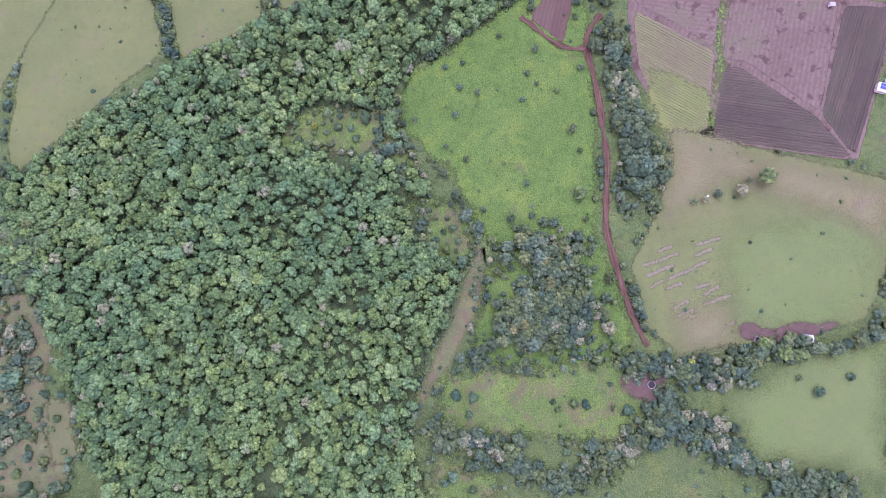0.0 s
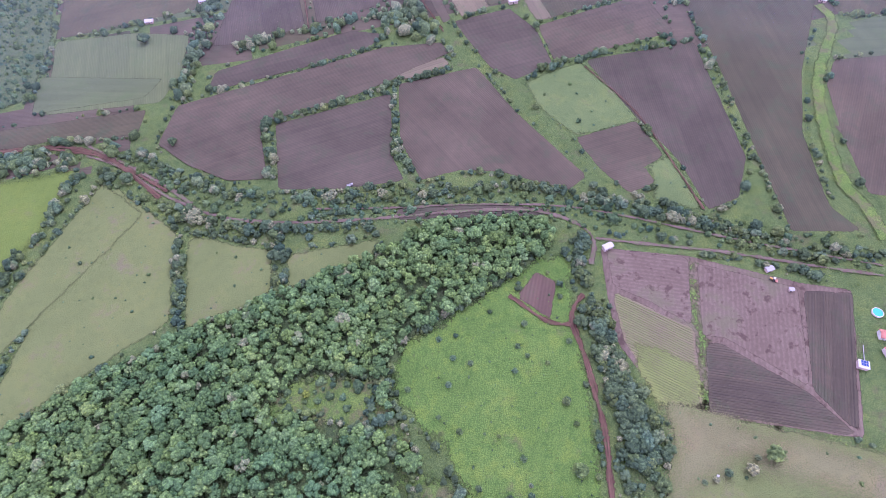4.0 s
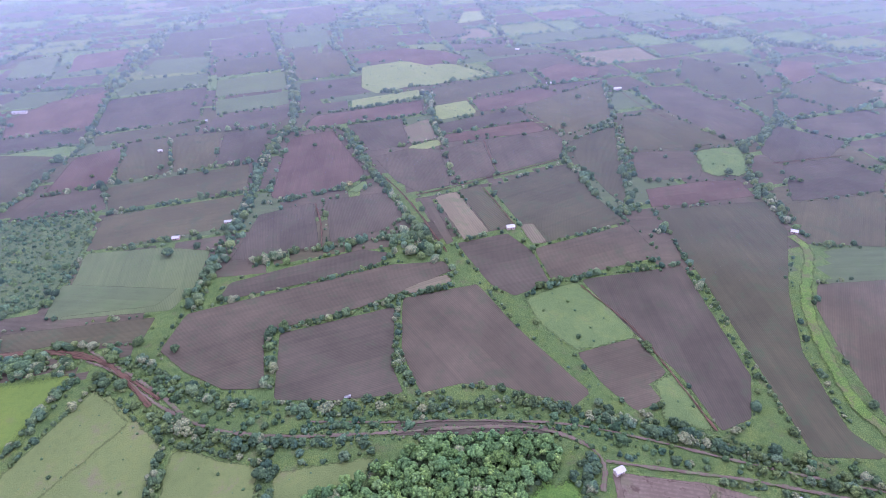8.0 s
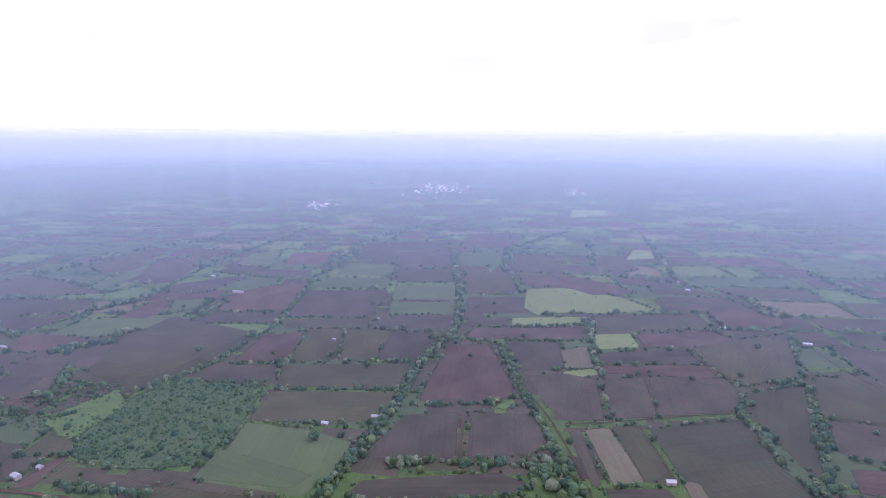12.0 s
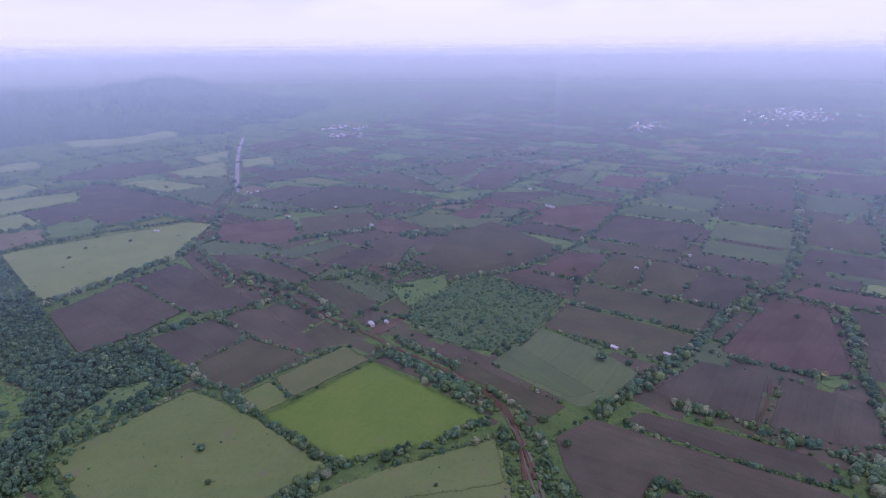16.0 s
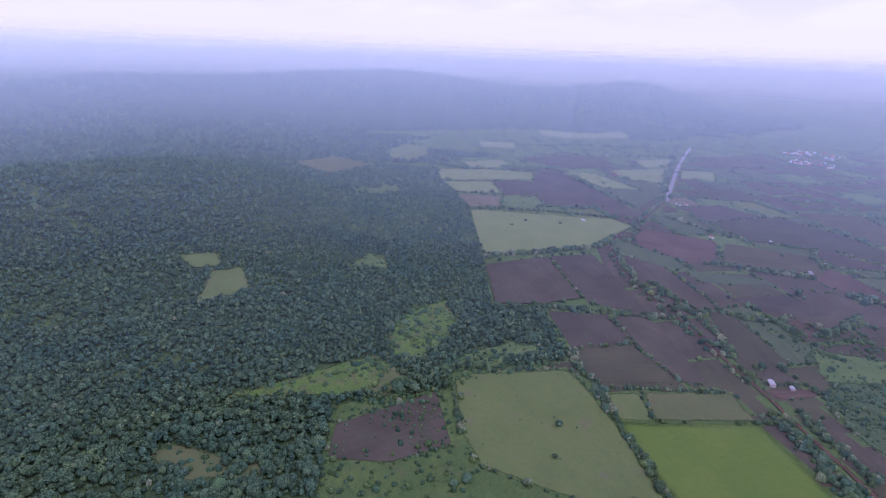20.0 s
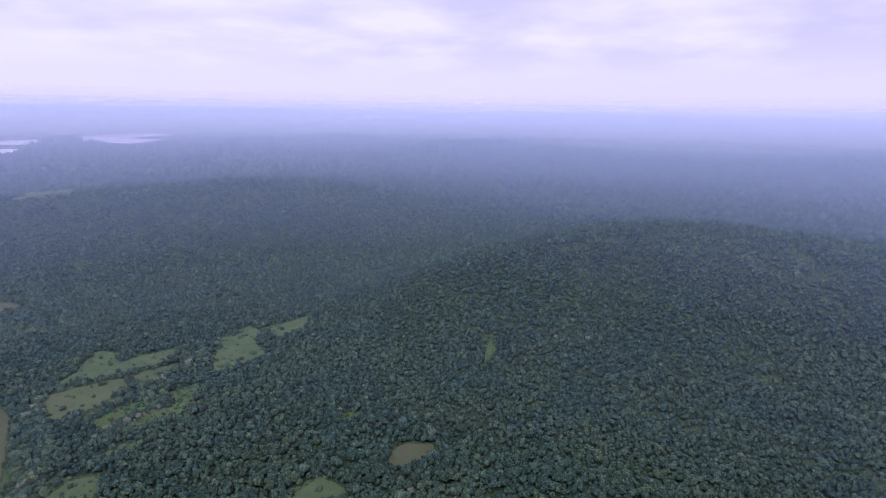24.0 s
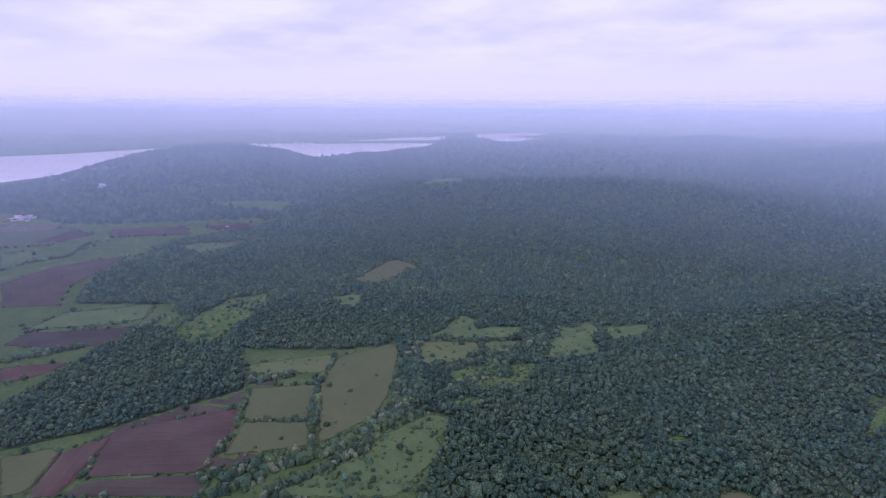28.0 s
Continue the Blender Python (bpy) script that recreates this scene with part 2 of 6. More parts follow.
col = m.mix(col, m.mix(col, (1.22, 1.2, 1.2), 1.0, "MULTIPLY"), m.step(m.mix(row, m.noise(0.4, 4, 0.7), 0.86), 0.46, 0.6))
col = m.mix(col, (0.105, 0.112, 0.06), m.step(m.noise(0.025, 4, 0.7), 0.52, 0.64, 0.0, 0.55))
col = m.mix(col, (0.066, 0.044, 0.036), m.step(m.noise(0.13, 4, 0.65), 0.54, 0.64, 0.0, 0.75))
m.bump(m.noise(0.9, 4, 0.7), 0.3)
MATS["dryred"] = m.done(col)
MATS["rowgreen"] = soil_mat("yellow_green_crop", (0.135, 0.165, 0.058), (0.16, 0.2, 0.065), 1.45, 0.3, (0.12, 0.11, 0.06), 0.3)
MATS["fresh"] = grass_mat("fresh_green_grass", (0.104, 0.15, 0.036), (0.135, 0.176, 0.042), (0.15, 0.15, 0.075), 0.05, 0.02, 0.4, 0.45, 0.3)
MATS["dull"] = grass_mat("brownish_pasture", (0.1, 0.114, 0.05), (0.122, 0.136, 0.058), (0.125, 0.112, 0.065), 0.09, 0.02, 0.3, 0.45)
MATS["worn"] = grass_mat("worn_pale_earth", (0.165, 0.15, 0.105), (0.19, 0.17, 0.125), (0.135, 0.155, 0.07), 0.18, 0.4, 0.4, 0.4, 0.15)
# floor grass is darker in its own colour, for the shade under crowns
MATS["forest_floor"] = grass_mat("shaded_forest_floor", (0.064, 0.092, 0.04), (0.088, 0.124, 0.048), (0.1, 0.09, 0.055), 0.06, 0.05, 0.5)
MATS["hay"] = grass_mat("close_cut_grass", (0.15, 0.178, 0.072), (0.19, 0.215, 0.086), (0.2, 0.185, 0.11), 0.05, 0.02, 0.3, 0.4)
MATS["rowplough"] = MATS["plough"]
M_GROUND = grass_mat("verge_grass", (0.092, 0.132, 0.047), (0.13, 0.172, 0.058), (0.135, 0.125, 0.075), 0.08, 0.03, 0.8)
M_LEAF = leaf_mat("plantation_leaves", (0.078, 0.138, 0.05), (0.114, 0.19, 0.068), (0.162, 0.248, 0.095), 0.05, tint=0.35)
M_WILD = leaf_mat("forest_leaves", (0.06, 0.1, 0.056), (0.082, 0.131, 0.074), (0.112, 0.167, 0.092), 0.02, tint=0.35, gap_shade=0.47)
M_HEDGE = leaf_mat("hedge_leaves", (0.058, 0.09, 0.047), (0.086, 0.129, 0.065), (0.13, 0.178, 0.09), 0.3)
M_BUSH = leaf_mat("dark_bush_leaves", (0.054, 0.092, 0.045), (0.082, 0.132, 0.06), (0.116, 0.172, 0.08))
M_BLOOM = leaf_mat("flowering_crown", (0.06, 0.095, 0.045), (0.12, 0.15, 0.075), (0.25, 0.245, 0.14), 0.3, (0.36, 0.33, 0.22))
M_FRESH = leaf_mat("yellow_green_leaves", (0.09, 0.13, 0.04), (0.14, 0.19, 0.05), (0.2, 0.26, 0.08))
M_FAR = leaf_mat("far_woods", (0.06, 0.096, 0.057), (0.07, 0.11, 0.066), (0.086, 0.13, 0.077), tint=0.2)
M_TUFT = leaf_mat("grass_tufts", (0.075, 0.125, 0.036), (0.1, 0.16, 0.044), (0.13, 0.195, 0.055))
m = Mat("crop_row_leaves", 0.85)
M_ROW = m.done(m.mix(m.ramp(m.noise(0.9, 4, 0.7), [(0.35, (0.10, 0.11, 0.05)), (0.65, (0.15, 0.2, 0.06))]), (0.13, 0.1, 0.08), m.step(m.noise(0.05, 5, 0.7), 0.54, 0.64, 0, 0.4)))
m = Mat("bark", 0.9)
M_BARK = m.done(m.ramp(m.noise(2.0), [(0.3, (0.07, 0.055, 0.04)), (0.7, (0.17, 0.14, 0.11))]))
m = Mat("red_dirt", 0.92, 0.1).ragged(0.2, 2.0)
way = m.n.new("ShaderNodeAttribute")
way.attribute_name = "way"
rut = m.noise(1.0, 4, 0.6, way.outputs["Vector"])
col = m.ramp(m.noise(0.12, 5, 0.65), [(0.3, (0.086, 0.051, 0.036)), (0.7, (0.135, 0.084, 0.06))])
col = m.mix(col, m.mix(col, (0.5, 0.5, 0.52), 1.0, "MULTIPLY"), m.step(rut, 0.52, 0.36))
col = m.mix(col, m.mix(col, (1.5, 1.45, 1.45), 1.0, "MULTIPLY"), m.step(rut, 0.54, 0.7))
m.bump(rut, 0.3)
M_TRACK = m.done(m.mix(col, (0.09, 0.12, 0.045), m.step(m.noise(0.35, 5, 0.75), 0.56, 0.66, 0, 0.6)))
m = Mat("grey_lane_earth", 0.92, 0.1).ragged(0.2, 2.4)
M_LANE = m.done(m.mix(m.ramp(m.noise(0.15, 5, 0.65), [(0.3, (0.105, 0.078, 0.062)), (0.7, (0.165, 0.13, 0.106))]), (0.1, 0.125, 0.055), m.step(m.noise(0.3, 5, 0.75), 0.48, 0.6, 0, 0.85)))
m = Mat("trodden_earth", 0.92, 0.1).ragged(0.35)
M_EARTH = m.done(m.mix(m.ramp(m.noise(0.3, 5, 0.65), [(0.3, (0.078, 0.054, 0.043)), (0.7, (0.12, 0.088, 0.068))]), (0.10, 0.12, 0.06), m.step(m.noise(0.5, 5, 0.75), 0.54, 0.66, 0, 0.7)))
m = Mat("pale_asphalt", 0.7, 0.4)
M_PAVED = m.done(m.ramp(m.noise(0.2, 5, 0.6), [(0.3, (0.15, 0.14, 0.135)), (0.7, (0.24, 0.22, 0.21))]))
# pale base colour stands in for the sky mirrored on the water
m = Mat("sky_pale_water", 0.3, 0.4)
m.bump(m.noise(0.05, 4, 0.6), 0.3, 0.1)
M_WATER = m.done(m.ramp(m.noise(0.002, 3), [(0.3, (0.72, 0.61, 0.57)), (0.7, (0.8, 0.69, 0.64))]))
m = Mat("limewashed_wall", 0.9)
M_WALL = m.done(m.mix(m.ramp(m.random(), [(0.0, (0.62, 0.58, 0.55)), (0.5, (0.5, 0.36, 0.30)), (1.0, (0.72, 0.7, 0.68))]), (0.32, 0.27, 0.22), m.step(m.noise(0.9, 5, 0.7), 0.5, 0.75, 0, 0.7)))
m = Mat("tin_roof", 0.45, 0.5)
m.b.inputs["Metallic"].default_value = 0.2
M_TIN = m.done(m.mix(m.ramp(m.random(), [(0.0, (0.3, 0.3, 0.31)), (1.0, (0.46, 0.45, 0.45))]), (0.35, 0.24, 0.19), m.step(m.noise(0.6, 5, 0.75), 0.55, 0.7, 0, 0.75)))
m = Mat("clay_roof", 0.9)
M_CLAY = m.done(m.ramp(m.noise(0.7, 4), [(0.3, (0.30, 0.12, 0.09)), (0.7, (0.46, 0.22, 0.17))]))
m = Mat("grey_concrete", 0.9)
M_STONE = m.done(m.ramp(m.noise(1.2, 5), [(0.3, (0.17, 0.16, 0.15)), (0.7, (0.3, 0.28, 0.26))]))
m = Mat("yellow_paint", 0.45, 0.5)
M_YELLOW = m.done(m.mix((0.55, 0.3, 0.05), (0.25, 0.14, 0.08), m.step(m.noise(2.0, 5), 0.5, 0.7)))
m = Mat("turquoise_water", 0.2, 0.5)
M_TURQ = m.done(m.mix((0.03, 0.33, 0.36), (0.06, 0.4, 0.42), m.noise(0.6)))
m = Mat("solar_glass", 0.12, 0.6)
M_PANEL = m.done(m.mix((0.03, 0.06, 0.2), (0.04, 0.09, 0.26), m.noise(1.5)))
m = Mat("dark_opening", 0.6)
M_DARK = m.done((0.03, 0.028, 0.03))

# ---------------------------------------------------------------- the lie of the land
# hills: x, y, height, spread along the bearing, spread across it, bearing
HILLS = [
    (-656, -728, 104, 140, 205, 138),
    (-954, -507, 76, 190, 170, 118),
    (-413, -777, 60, 100, 130, 152),
    (-234, -765, 54, 80, 85, 163),
    (264, -1497, 84, 230, 330, 190),
    (-167, -1591, 50, 250, 300, 174),
    (625, -1341, 50, 160, 160, 205),
    (1572, -1746, 135, 230, 300, 222),
    (1797, -1404, 55, 160, 200, 232),
    (1043, -2866, 98, 130, 120, 200),
    (592, -3043, 105, 220, 330, 191),
    (167, -3196, 70, 220, 200, 183),
    (1361, -2561, 45, 200, 250, 208),
    (-3282, -345, 150, 420, 500, 96),
    (-3250, 800, 125, 260, 380, 76),
    (-2690, 480, 95, 140, 320, 80),
    (-2819, -1026, 108, 400, 450, 110),
    (-2346, -1705, 110, 400, 400, 126),
    (-3767, 1009, 120, 300, 200, 75),
    (-1350, -2338, 90, 350, 500, 150),
    (-751, -2801, 100, 350, 400, 165),
    (-272, -3890, 110, 300, 400, 176),
]


def height(x, y):
    """The ground's height at x, y (arrays or numbers)."""
    x, y = np.asarray(x, float), np.asarray(y, float)
    z = np.zeros_like(x)
    for cx, cy, h, sr, sa, a in HILLS:
        a = radians(a)
        dx, dy = x - cx, y - cy
        u, v = -dx * math.sin(a) + dy * math.cos(a), dx * math.cos(a) + dy * math.sin(a)
        z = z + h * np.exp(-0.5 * (u / sr) ** 2 - 0.5 * (v / sa) ** 2)
    return z


def rise(r):
    """Far off the land rises a little, to the edge of sight."""
    return np.clip((np.asarray(r, float) - 4620) / 330, 0, 1) ** 1.3 * 272


def inside(poly, x, y):
    """Which of the points x, y lie in the polygon."""
    ok = np.zeros(np.shape(x), bool)
    for (ax, ay), (bx, by) in zip(poly, poly[1:] + poly[:1]):
        if ay != by:
            ok ^= ((ay > y) != (by > y)) & (x < (bx - ax) * (y - ay) / (by - ay) + ax)
    return ok


def mesh_object(name, verts, faces, mats, smooth=False):
    me = bpy.data.meshes.new(name)
    me.from_pydata(verts, [], faces)
    for mt in mats:
        me.materials.append(mt)
    if smooth:
        me.shade_smooth()
    return new(name, me)


def fast_mesh(name, v, tri, mat, slots=None):
    """A mesh object from arrays of corners and triangles."""
    me = bpy.data.meshes.new(name)
    n = len(tri)
    me.vertices.add(len(v))
    me.vertices.foreach_set("co", np.ascontiguousarray(v, np.float32).ravel())
    me.loops.add(3 * n)
    me.loops.foreach_set("vertex_index", np.ascontiguousarray(tri, np.int32).ravel())
    me.polygons.add(n)
    me.polygons.foreach_set("loop_start", np.arange(0, 3 * n, 3, dtype=np.int32))
    me.polygons.foreach_set("loop_total", np.full(n, 3, np.int32))
    for mt in (mat if isinstance(mat, list) else [mat]):
        me.materials.append(mt)
    if slots is not None:
        me.polygons.foreach_set("material_index", np.ascontiguousarray(slots, np.int32))
    me.update(calc_edges=True)
    me.validate()
    return new(name, me)


def part(name, bm, mat, parent, label=""):
    me = bpy.data.meshes.new(name)
    bm.to_mesh(me)
    bm.free()
    me.materials.append(mat)
    ob = new(name, me)
    ob.parent = parent
    if label:
        ob["label"] = label
    return ob


# the ground, one sheet in rings that widen outward
RINGS = np.concatenate([np.linspace(0, 600, 16)[1:], np.geomspace(620, 5300, 120)])
SPOKES = 420
az = np.arange(SPOKES) * 2 * math.pi / SPOKES
gx, gy = np.outer(RINGS, np.sin(az)), np.outer(RINGS, np.cos(az))
gz = height(gx, gy)
gz = gz + rise(RINGS)[:, None] * (1 + 0.03 * np.sin(az * 9)[None] + 0.02 * np.sin(az * 23 + 1)[None])
gv = np.concatenate([np.stack([gx.ravel(), gy.ravel(), gz.ravel()], -1), [[0, 0, float(height(0, 0))]]])
quads = []
for r in range(len(RINGS) - 1):
    a = r * SPOKES + np.arange(SPOKES)
    b = r * SPOKES + (np.arange(SPOKES) + 1) % SPOKES
    quads += [np.stack([a, b, b + SPOKES], -1), np.stack([a, b + SPOKES, a + SPOKES], -1)]
k = np.arange(SPOKES)
quads.append(np.stack([np.full(SPOKES, len(gv) - 1), (k + 1) % SPOKES, k], -1))
ground = fast_mesh("ground", gv, np.concatenate(quads)[:, ::-1], M_GROUND)
ground.data.shade_smooth()
ground_edge = ground.data.attributes.new("edge", "FLOAT", "POINT")
ground_edge.data.foreach_set("value", np.full(len(gv), -9.0, np.float32))
tagged(ground, "wide plain of rough green grass rising into low hills", "ground", kind="structure")

# glowing see-through shells imitating monsoon haze round the plain, thicker towards the eye's height and thinning above
HAZE_SHELLS = [(450, 0.12, 0.0, 0.1), (760, 0.2, 0.1, 0.35), (1100, 0.25, 0.15, 0.62), (1500, 0.27, 0.2, 0.8), (2050, 0.3, 0.45, 0.93), (2850, 0.36, 0.9, 0.76), (4650, 0.92, 1.1, 0.4)]


def south_thinning(far):
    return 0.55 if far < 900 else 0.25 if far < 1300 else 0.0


for far, thick, white, glow in HAZE_SHELLS:
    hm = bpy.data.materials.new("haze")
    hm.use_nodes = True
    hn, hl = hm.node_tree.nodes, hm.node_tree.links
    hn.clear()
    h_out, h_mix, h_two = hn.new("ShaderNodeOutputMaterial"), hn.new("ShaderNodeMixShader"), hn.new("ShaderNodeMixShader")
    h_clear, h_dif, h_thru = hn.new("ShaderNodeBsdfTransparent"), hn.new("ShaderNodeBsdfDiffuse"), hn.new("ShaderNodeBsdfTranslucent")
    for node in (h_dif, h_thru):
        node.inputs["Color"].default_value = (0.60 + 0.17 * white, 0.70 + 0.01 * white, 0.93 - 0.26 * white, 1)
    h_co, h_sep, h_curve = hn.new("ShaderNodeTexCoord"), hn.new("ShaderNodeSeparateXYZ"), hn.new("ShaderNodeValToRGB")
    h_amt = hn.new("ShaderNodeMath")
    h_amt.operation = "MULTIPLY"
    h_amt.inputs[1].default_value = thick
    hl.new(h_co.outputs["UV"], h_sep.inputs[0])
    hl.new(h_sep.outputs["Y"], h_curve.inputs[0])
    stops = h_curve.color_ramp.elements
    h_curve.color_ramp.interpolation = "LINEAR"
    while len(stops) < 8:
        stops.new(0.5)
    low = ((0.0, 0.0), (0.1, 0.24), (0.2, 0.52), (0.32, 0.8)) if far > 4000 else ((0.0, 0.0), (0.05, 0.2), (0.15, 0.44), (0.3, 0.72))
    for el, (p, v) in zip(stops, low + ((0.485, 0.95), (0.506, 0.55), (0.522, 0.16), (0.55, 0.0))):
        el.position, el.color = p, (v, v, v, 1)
    # the imitated haze is thinned by bearing: near shells southward, middle shells northward
    h_way = hn.new("ShaderNodeMath")
    h_way.operation = "MULTIPLY"
    hl.new(h_curve.outputs[0], h_way.inputs[0])
    hl.new(h_sep.outputs["X"], h_way.inputs[1])
    hl.new(h_way.outputs[0], h_amt.inputs[0])
    hl.new(h_dif.outputs[0], h_two.inputs[1])
    hl.new(h_thru.outputs[0], h_two.inputs[2])
    hl.new(h_amt.outputs[0], h_mix.inputs[0])
    hl.new(h_clear.outputs[0], h_mix.inputs[1])
    hl.new(h_two.outputs[0], h_mix.inputs[2])
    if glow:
        # emission added to every shell to imitate light scattered in the air
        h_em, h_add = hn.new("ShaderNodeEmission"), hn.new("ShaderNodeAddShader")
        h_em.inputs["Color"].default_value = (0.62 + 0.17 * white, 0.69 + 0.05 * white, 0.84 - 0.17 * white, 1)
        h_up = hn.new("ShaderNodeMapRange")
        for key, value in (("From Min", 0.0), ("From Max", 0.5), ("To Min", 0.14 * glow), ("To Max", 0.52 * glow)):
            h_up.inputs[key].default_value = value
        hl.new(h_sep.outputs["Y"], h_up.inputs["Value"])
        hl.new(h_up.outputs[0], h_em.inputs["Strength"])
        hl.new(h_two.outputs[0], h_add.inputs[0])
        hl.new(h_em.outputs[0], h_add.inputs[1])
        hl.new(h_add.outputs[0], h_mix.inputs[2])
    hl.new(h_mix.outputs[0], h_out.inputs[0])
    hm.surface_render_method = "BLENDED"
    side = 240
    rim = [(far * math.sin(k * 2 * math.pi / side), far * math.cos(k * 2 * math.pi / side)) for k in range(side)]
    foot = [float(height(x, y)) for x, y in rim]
    shell = mesh_object("haze_shell", [(x, y, z) for (x, y), z in zip(rim, foot)] + [(x, y, z) for z in (300, 300 + far * 0.04) for x, y in rim],
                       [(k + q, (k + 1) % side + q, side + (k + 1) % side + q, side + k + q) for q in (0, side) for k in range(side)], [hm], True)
    layer = shell.data.uv_layers.new(name="depth")
    for loop, uv in zip(shell.data.loops, layer.data):
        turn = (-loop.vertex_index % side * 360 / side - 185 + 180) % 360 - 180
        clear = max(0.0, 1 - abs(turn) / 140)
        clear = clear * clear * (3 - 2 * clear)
        uv.uv = (0.62 + 0.38 * clear if 1400 < far < 4000 else 1 - south_thinning(far) * clear, (0.0, 0.5, 0.58)[loop.vertex_index // side])
    tagged(shell, "see-through glowing shell imitating thin bluish monsoon haze over the far plain", "haze", kind="structure")

WOODS = [
    [(1924, -1071), (1775, -1188), (1448, -1286), (943, -1245), (979, -1168), (1100, -1111), (1207, -1044), (1299, -969), (1431, -928), (1576, -949), (1710, -944)],  # F5
    [(-275, -316), (-1205, -1132), (-1506, -886), (-1478, -107), (-1087, -18), (-849, 8), (-636, 25), (-639, 90), (-513, 101), (-476, -16), (-444, -19), (-407, -118), (-347, -111), (-299, -101)],  # F1
    [(905, -1145), (639, -1271), (221, -1374), (-500, -1560), (-191, -478), (151, -341), (171, -456), (222, -459), (301, -591), (359, -547), (464, -504), (691, -588), (827, -532), (927, -644), (1012, -883)],  # F2
    [(612, -336), (661, -504), (495, -529), (402, -422), (467, -318), (525, -252), (606, -300)],  # F3
    [(-276, 78), (-251, 91), (-210, 122), (-165, 149), (-114, 170), (-80, 181), (26, 177), (-1, 154), (-34, 135), (-44, 111), (-29, 69), (-2, 45), (-9, 14), (-16, -11), (-32, -34), (-36, -65), (-30, -100), (-201, -98), (-215, -61), (-230, -24), (-244, 8), (-249, 41), (-270, 2)],  # F4
    [(-167, 148), (-112, 171), (-55, 197), (-33, 209), (-10, 225), (28, 224), (65, 216), (66, 206), (47, 185), (24, 171), (2, 154), (-29, 137), (-42, 114), (-108, 132)],  # F4b
]
WOODS.append([(-270, -100), (-1000, -1000), (-300, -1300), (160, -345), (0, -150), (-40, -100)])

FIELD_LABELS = {
    "plough": ("ploughed_field", "dark purple-brown ploughed field with fine furrows", "field"),
    "redsoil": ("bare_field", "reddish-brown bare field with patches of weeds", "field"),
    "crop": ("crop_field", "dull green field of low young crop", "field"),
    "green": ("crop_field", "fresh green field of young crop in rows", "field"),
    "rowcrop": ("crop_field", "yellow-green crop in rows on brown soil", "field"),
    "stubble": ("stubble_field", "pale brown stubble field with thin grass", "field"),
    "meadow": ("meadow", "bright green grassy meadow", "meadow"),
    "lush": ("meadow", "vivid green lush wet meadow", "meadow"),
    "pasture": ("pasture", "olive-green grazed pasture with bare patches", "pasture"),
    "bare": ("bare_ground", "trampled brown earth with thin grass", "ground"),
    "scrub": ("scrub", "rough scrubland grown over with low bushes", "scrub"),
    "dry": ("pasture", "yellowish dry short grass with worn patches", "pasture"),
    "dryred": ("bare_field", "dry reddish-brown field with dark damp blotches", "field"),
    "rowplough": ("ploughed_field", "dark brown ploughed field in raised rows", "field"),
    "field_grass": ("meadow", "smooth short green grass field turning yellow at its edges", "meadow"),
    "rowgreen": ("crop_field", "bright yellow-green part of a crop in rows", "field"),
    "fresh": ("meadow", "fresh green meadow grass, close grazed", "meadow"),
    "dull": ("pasture", "brownish grazed pasture with bare earth showing", "pasture"),
    "worn": ("worn_ground", "pale worn streak of earth across the pasture", "ground"),
    "forest_floor": ("forest_floor", "shaded grassy floor of the forest", "ground"),
    "hay": ("meadow", "pale yellow-green close-cut grass field", "meadow"),
    "rough": ("meadow", "rough green grass broken by bare brown earth", "meadow"),
}
PLOTS = []
WILD = {"lush": 7, "rough": 8, "bare": 5, "meadow": 6, "pasture": 3, "scrub": 6, "hay": 4, "stubble": 4, "dry": 9, "field_grass": 2}
SOFT = {"lush": 7, "rough": 9, "bare": 3.2, "meadow": 4, "pasture": 3, "scrub": 5, "stubble": 2, "dry": 16, "field_grass": 18, "fresh": 8, "rowgreen": 5, "worn": 1.2, "dull": 4, "forest_floor": 5, "green": 1.5, "redsoil": 1.6}
rng = np.random.default_rng(7)


def set_edge(me, values=None):
    """Stores how near each corner lies to the sheet's ragged edge."""
    at = me.attributes.new("edge", "FLOAT", "POINT")
    at.data.foreach_set("value", np.full(len(me.vertices), -9.0, np.float32) if values is None else np.ascontiguousarray(values, np.float32))


def edge_distance(pts, x, y):
    """Metres inside (+) or outside (-) the polygon."""
    d = np.full(x.shape, 1e9)
    for (ax, ay), (bx, by) in zip(pts, pts[1:] + pts[:1]):
        ex, ey = bx - ax, by - ay
        t = np.clip(((x - ax) * ex + (y - ay) * ey) / max(1e-6, ex * ex + ey * ey), 0, 1)
        d = np.minimum(d, np.hypot(x - ax - t * ex, y - ay - t * ey))
    return np.where(inside(pts, x, y), d, -d)


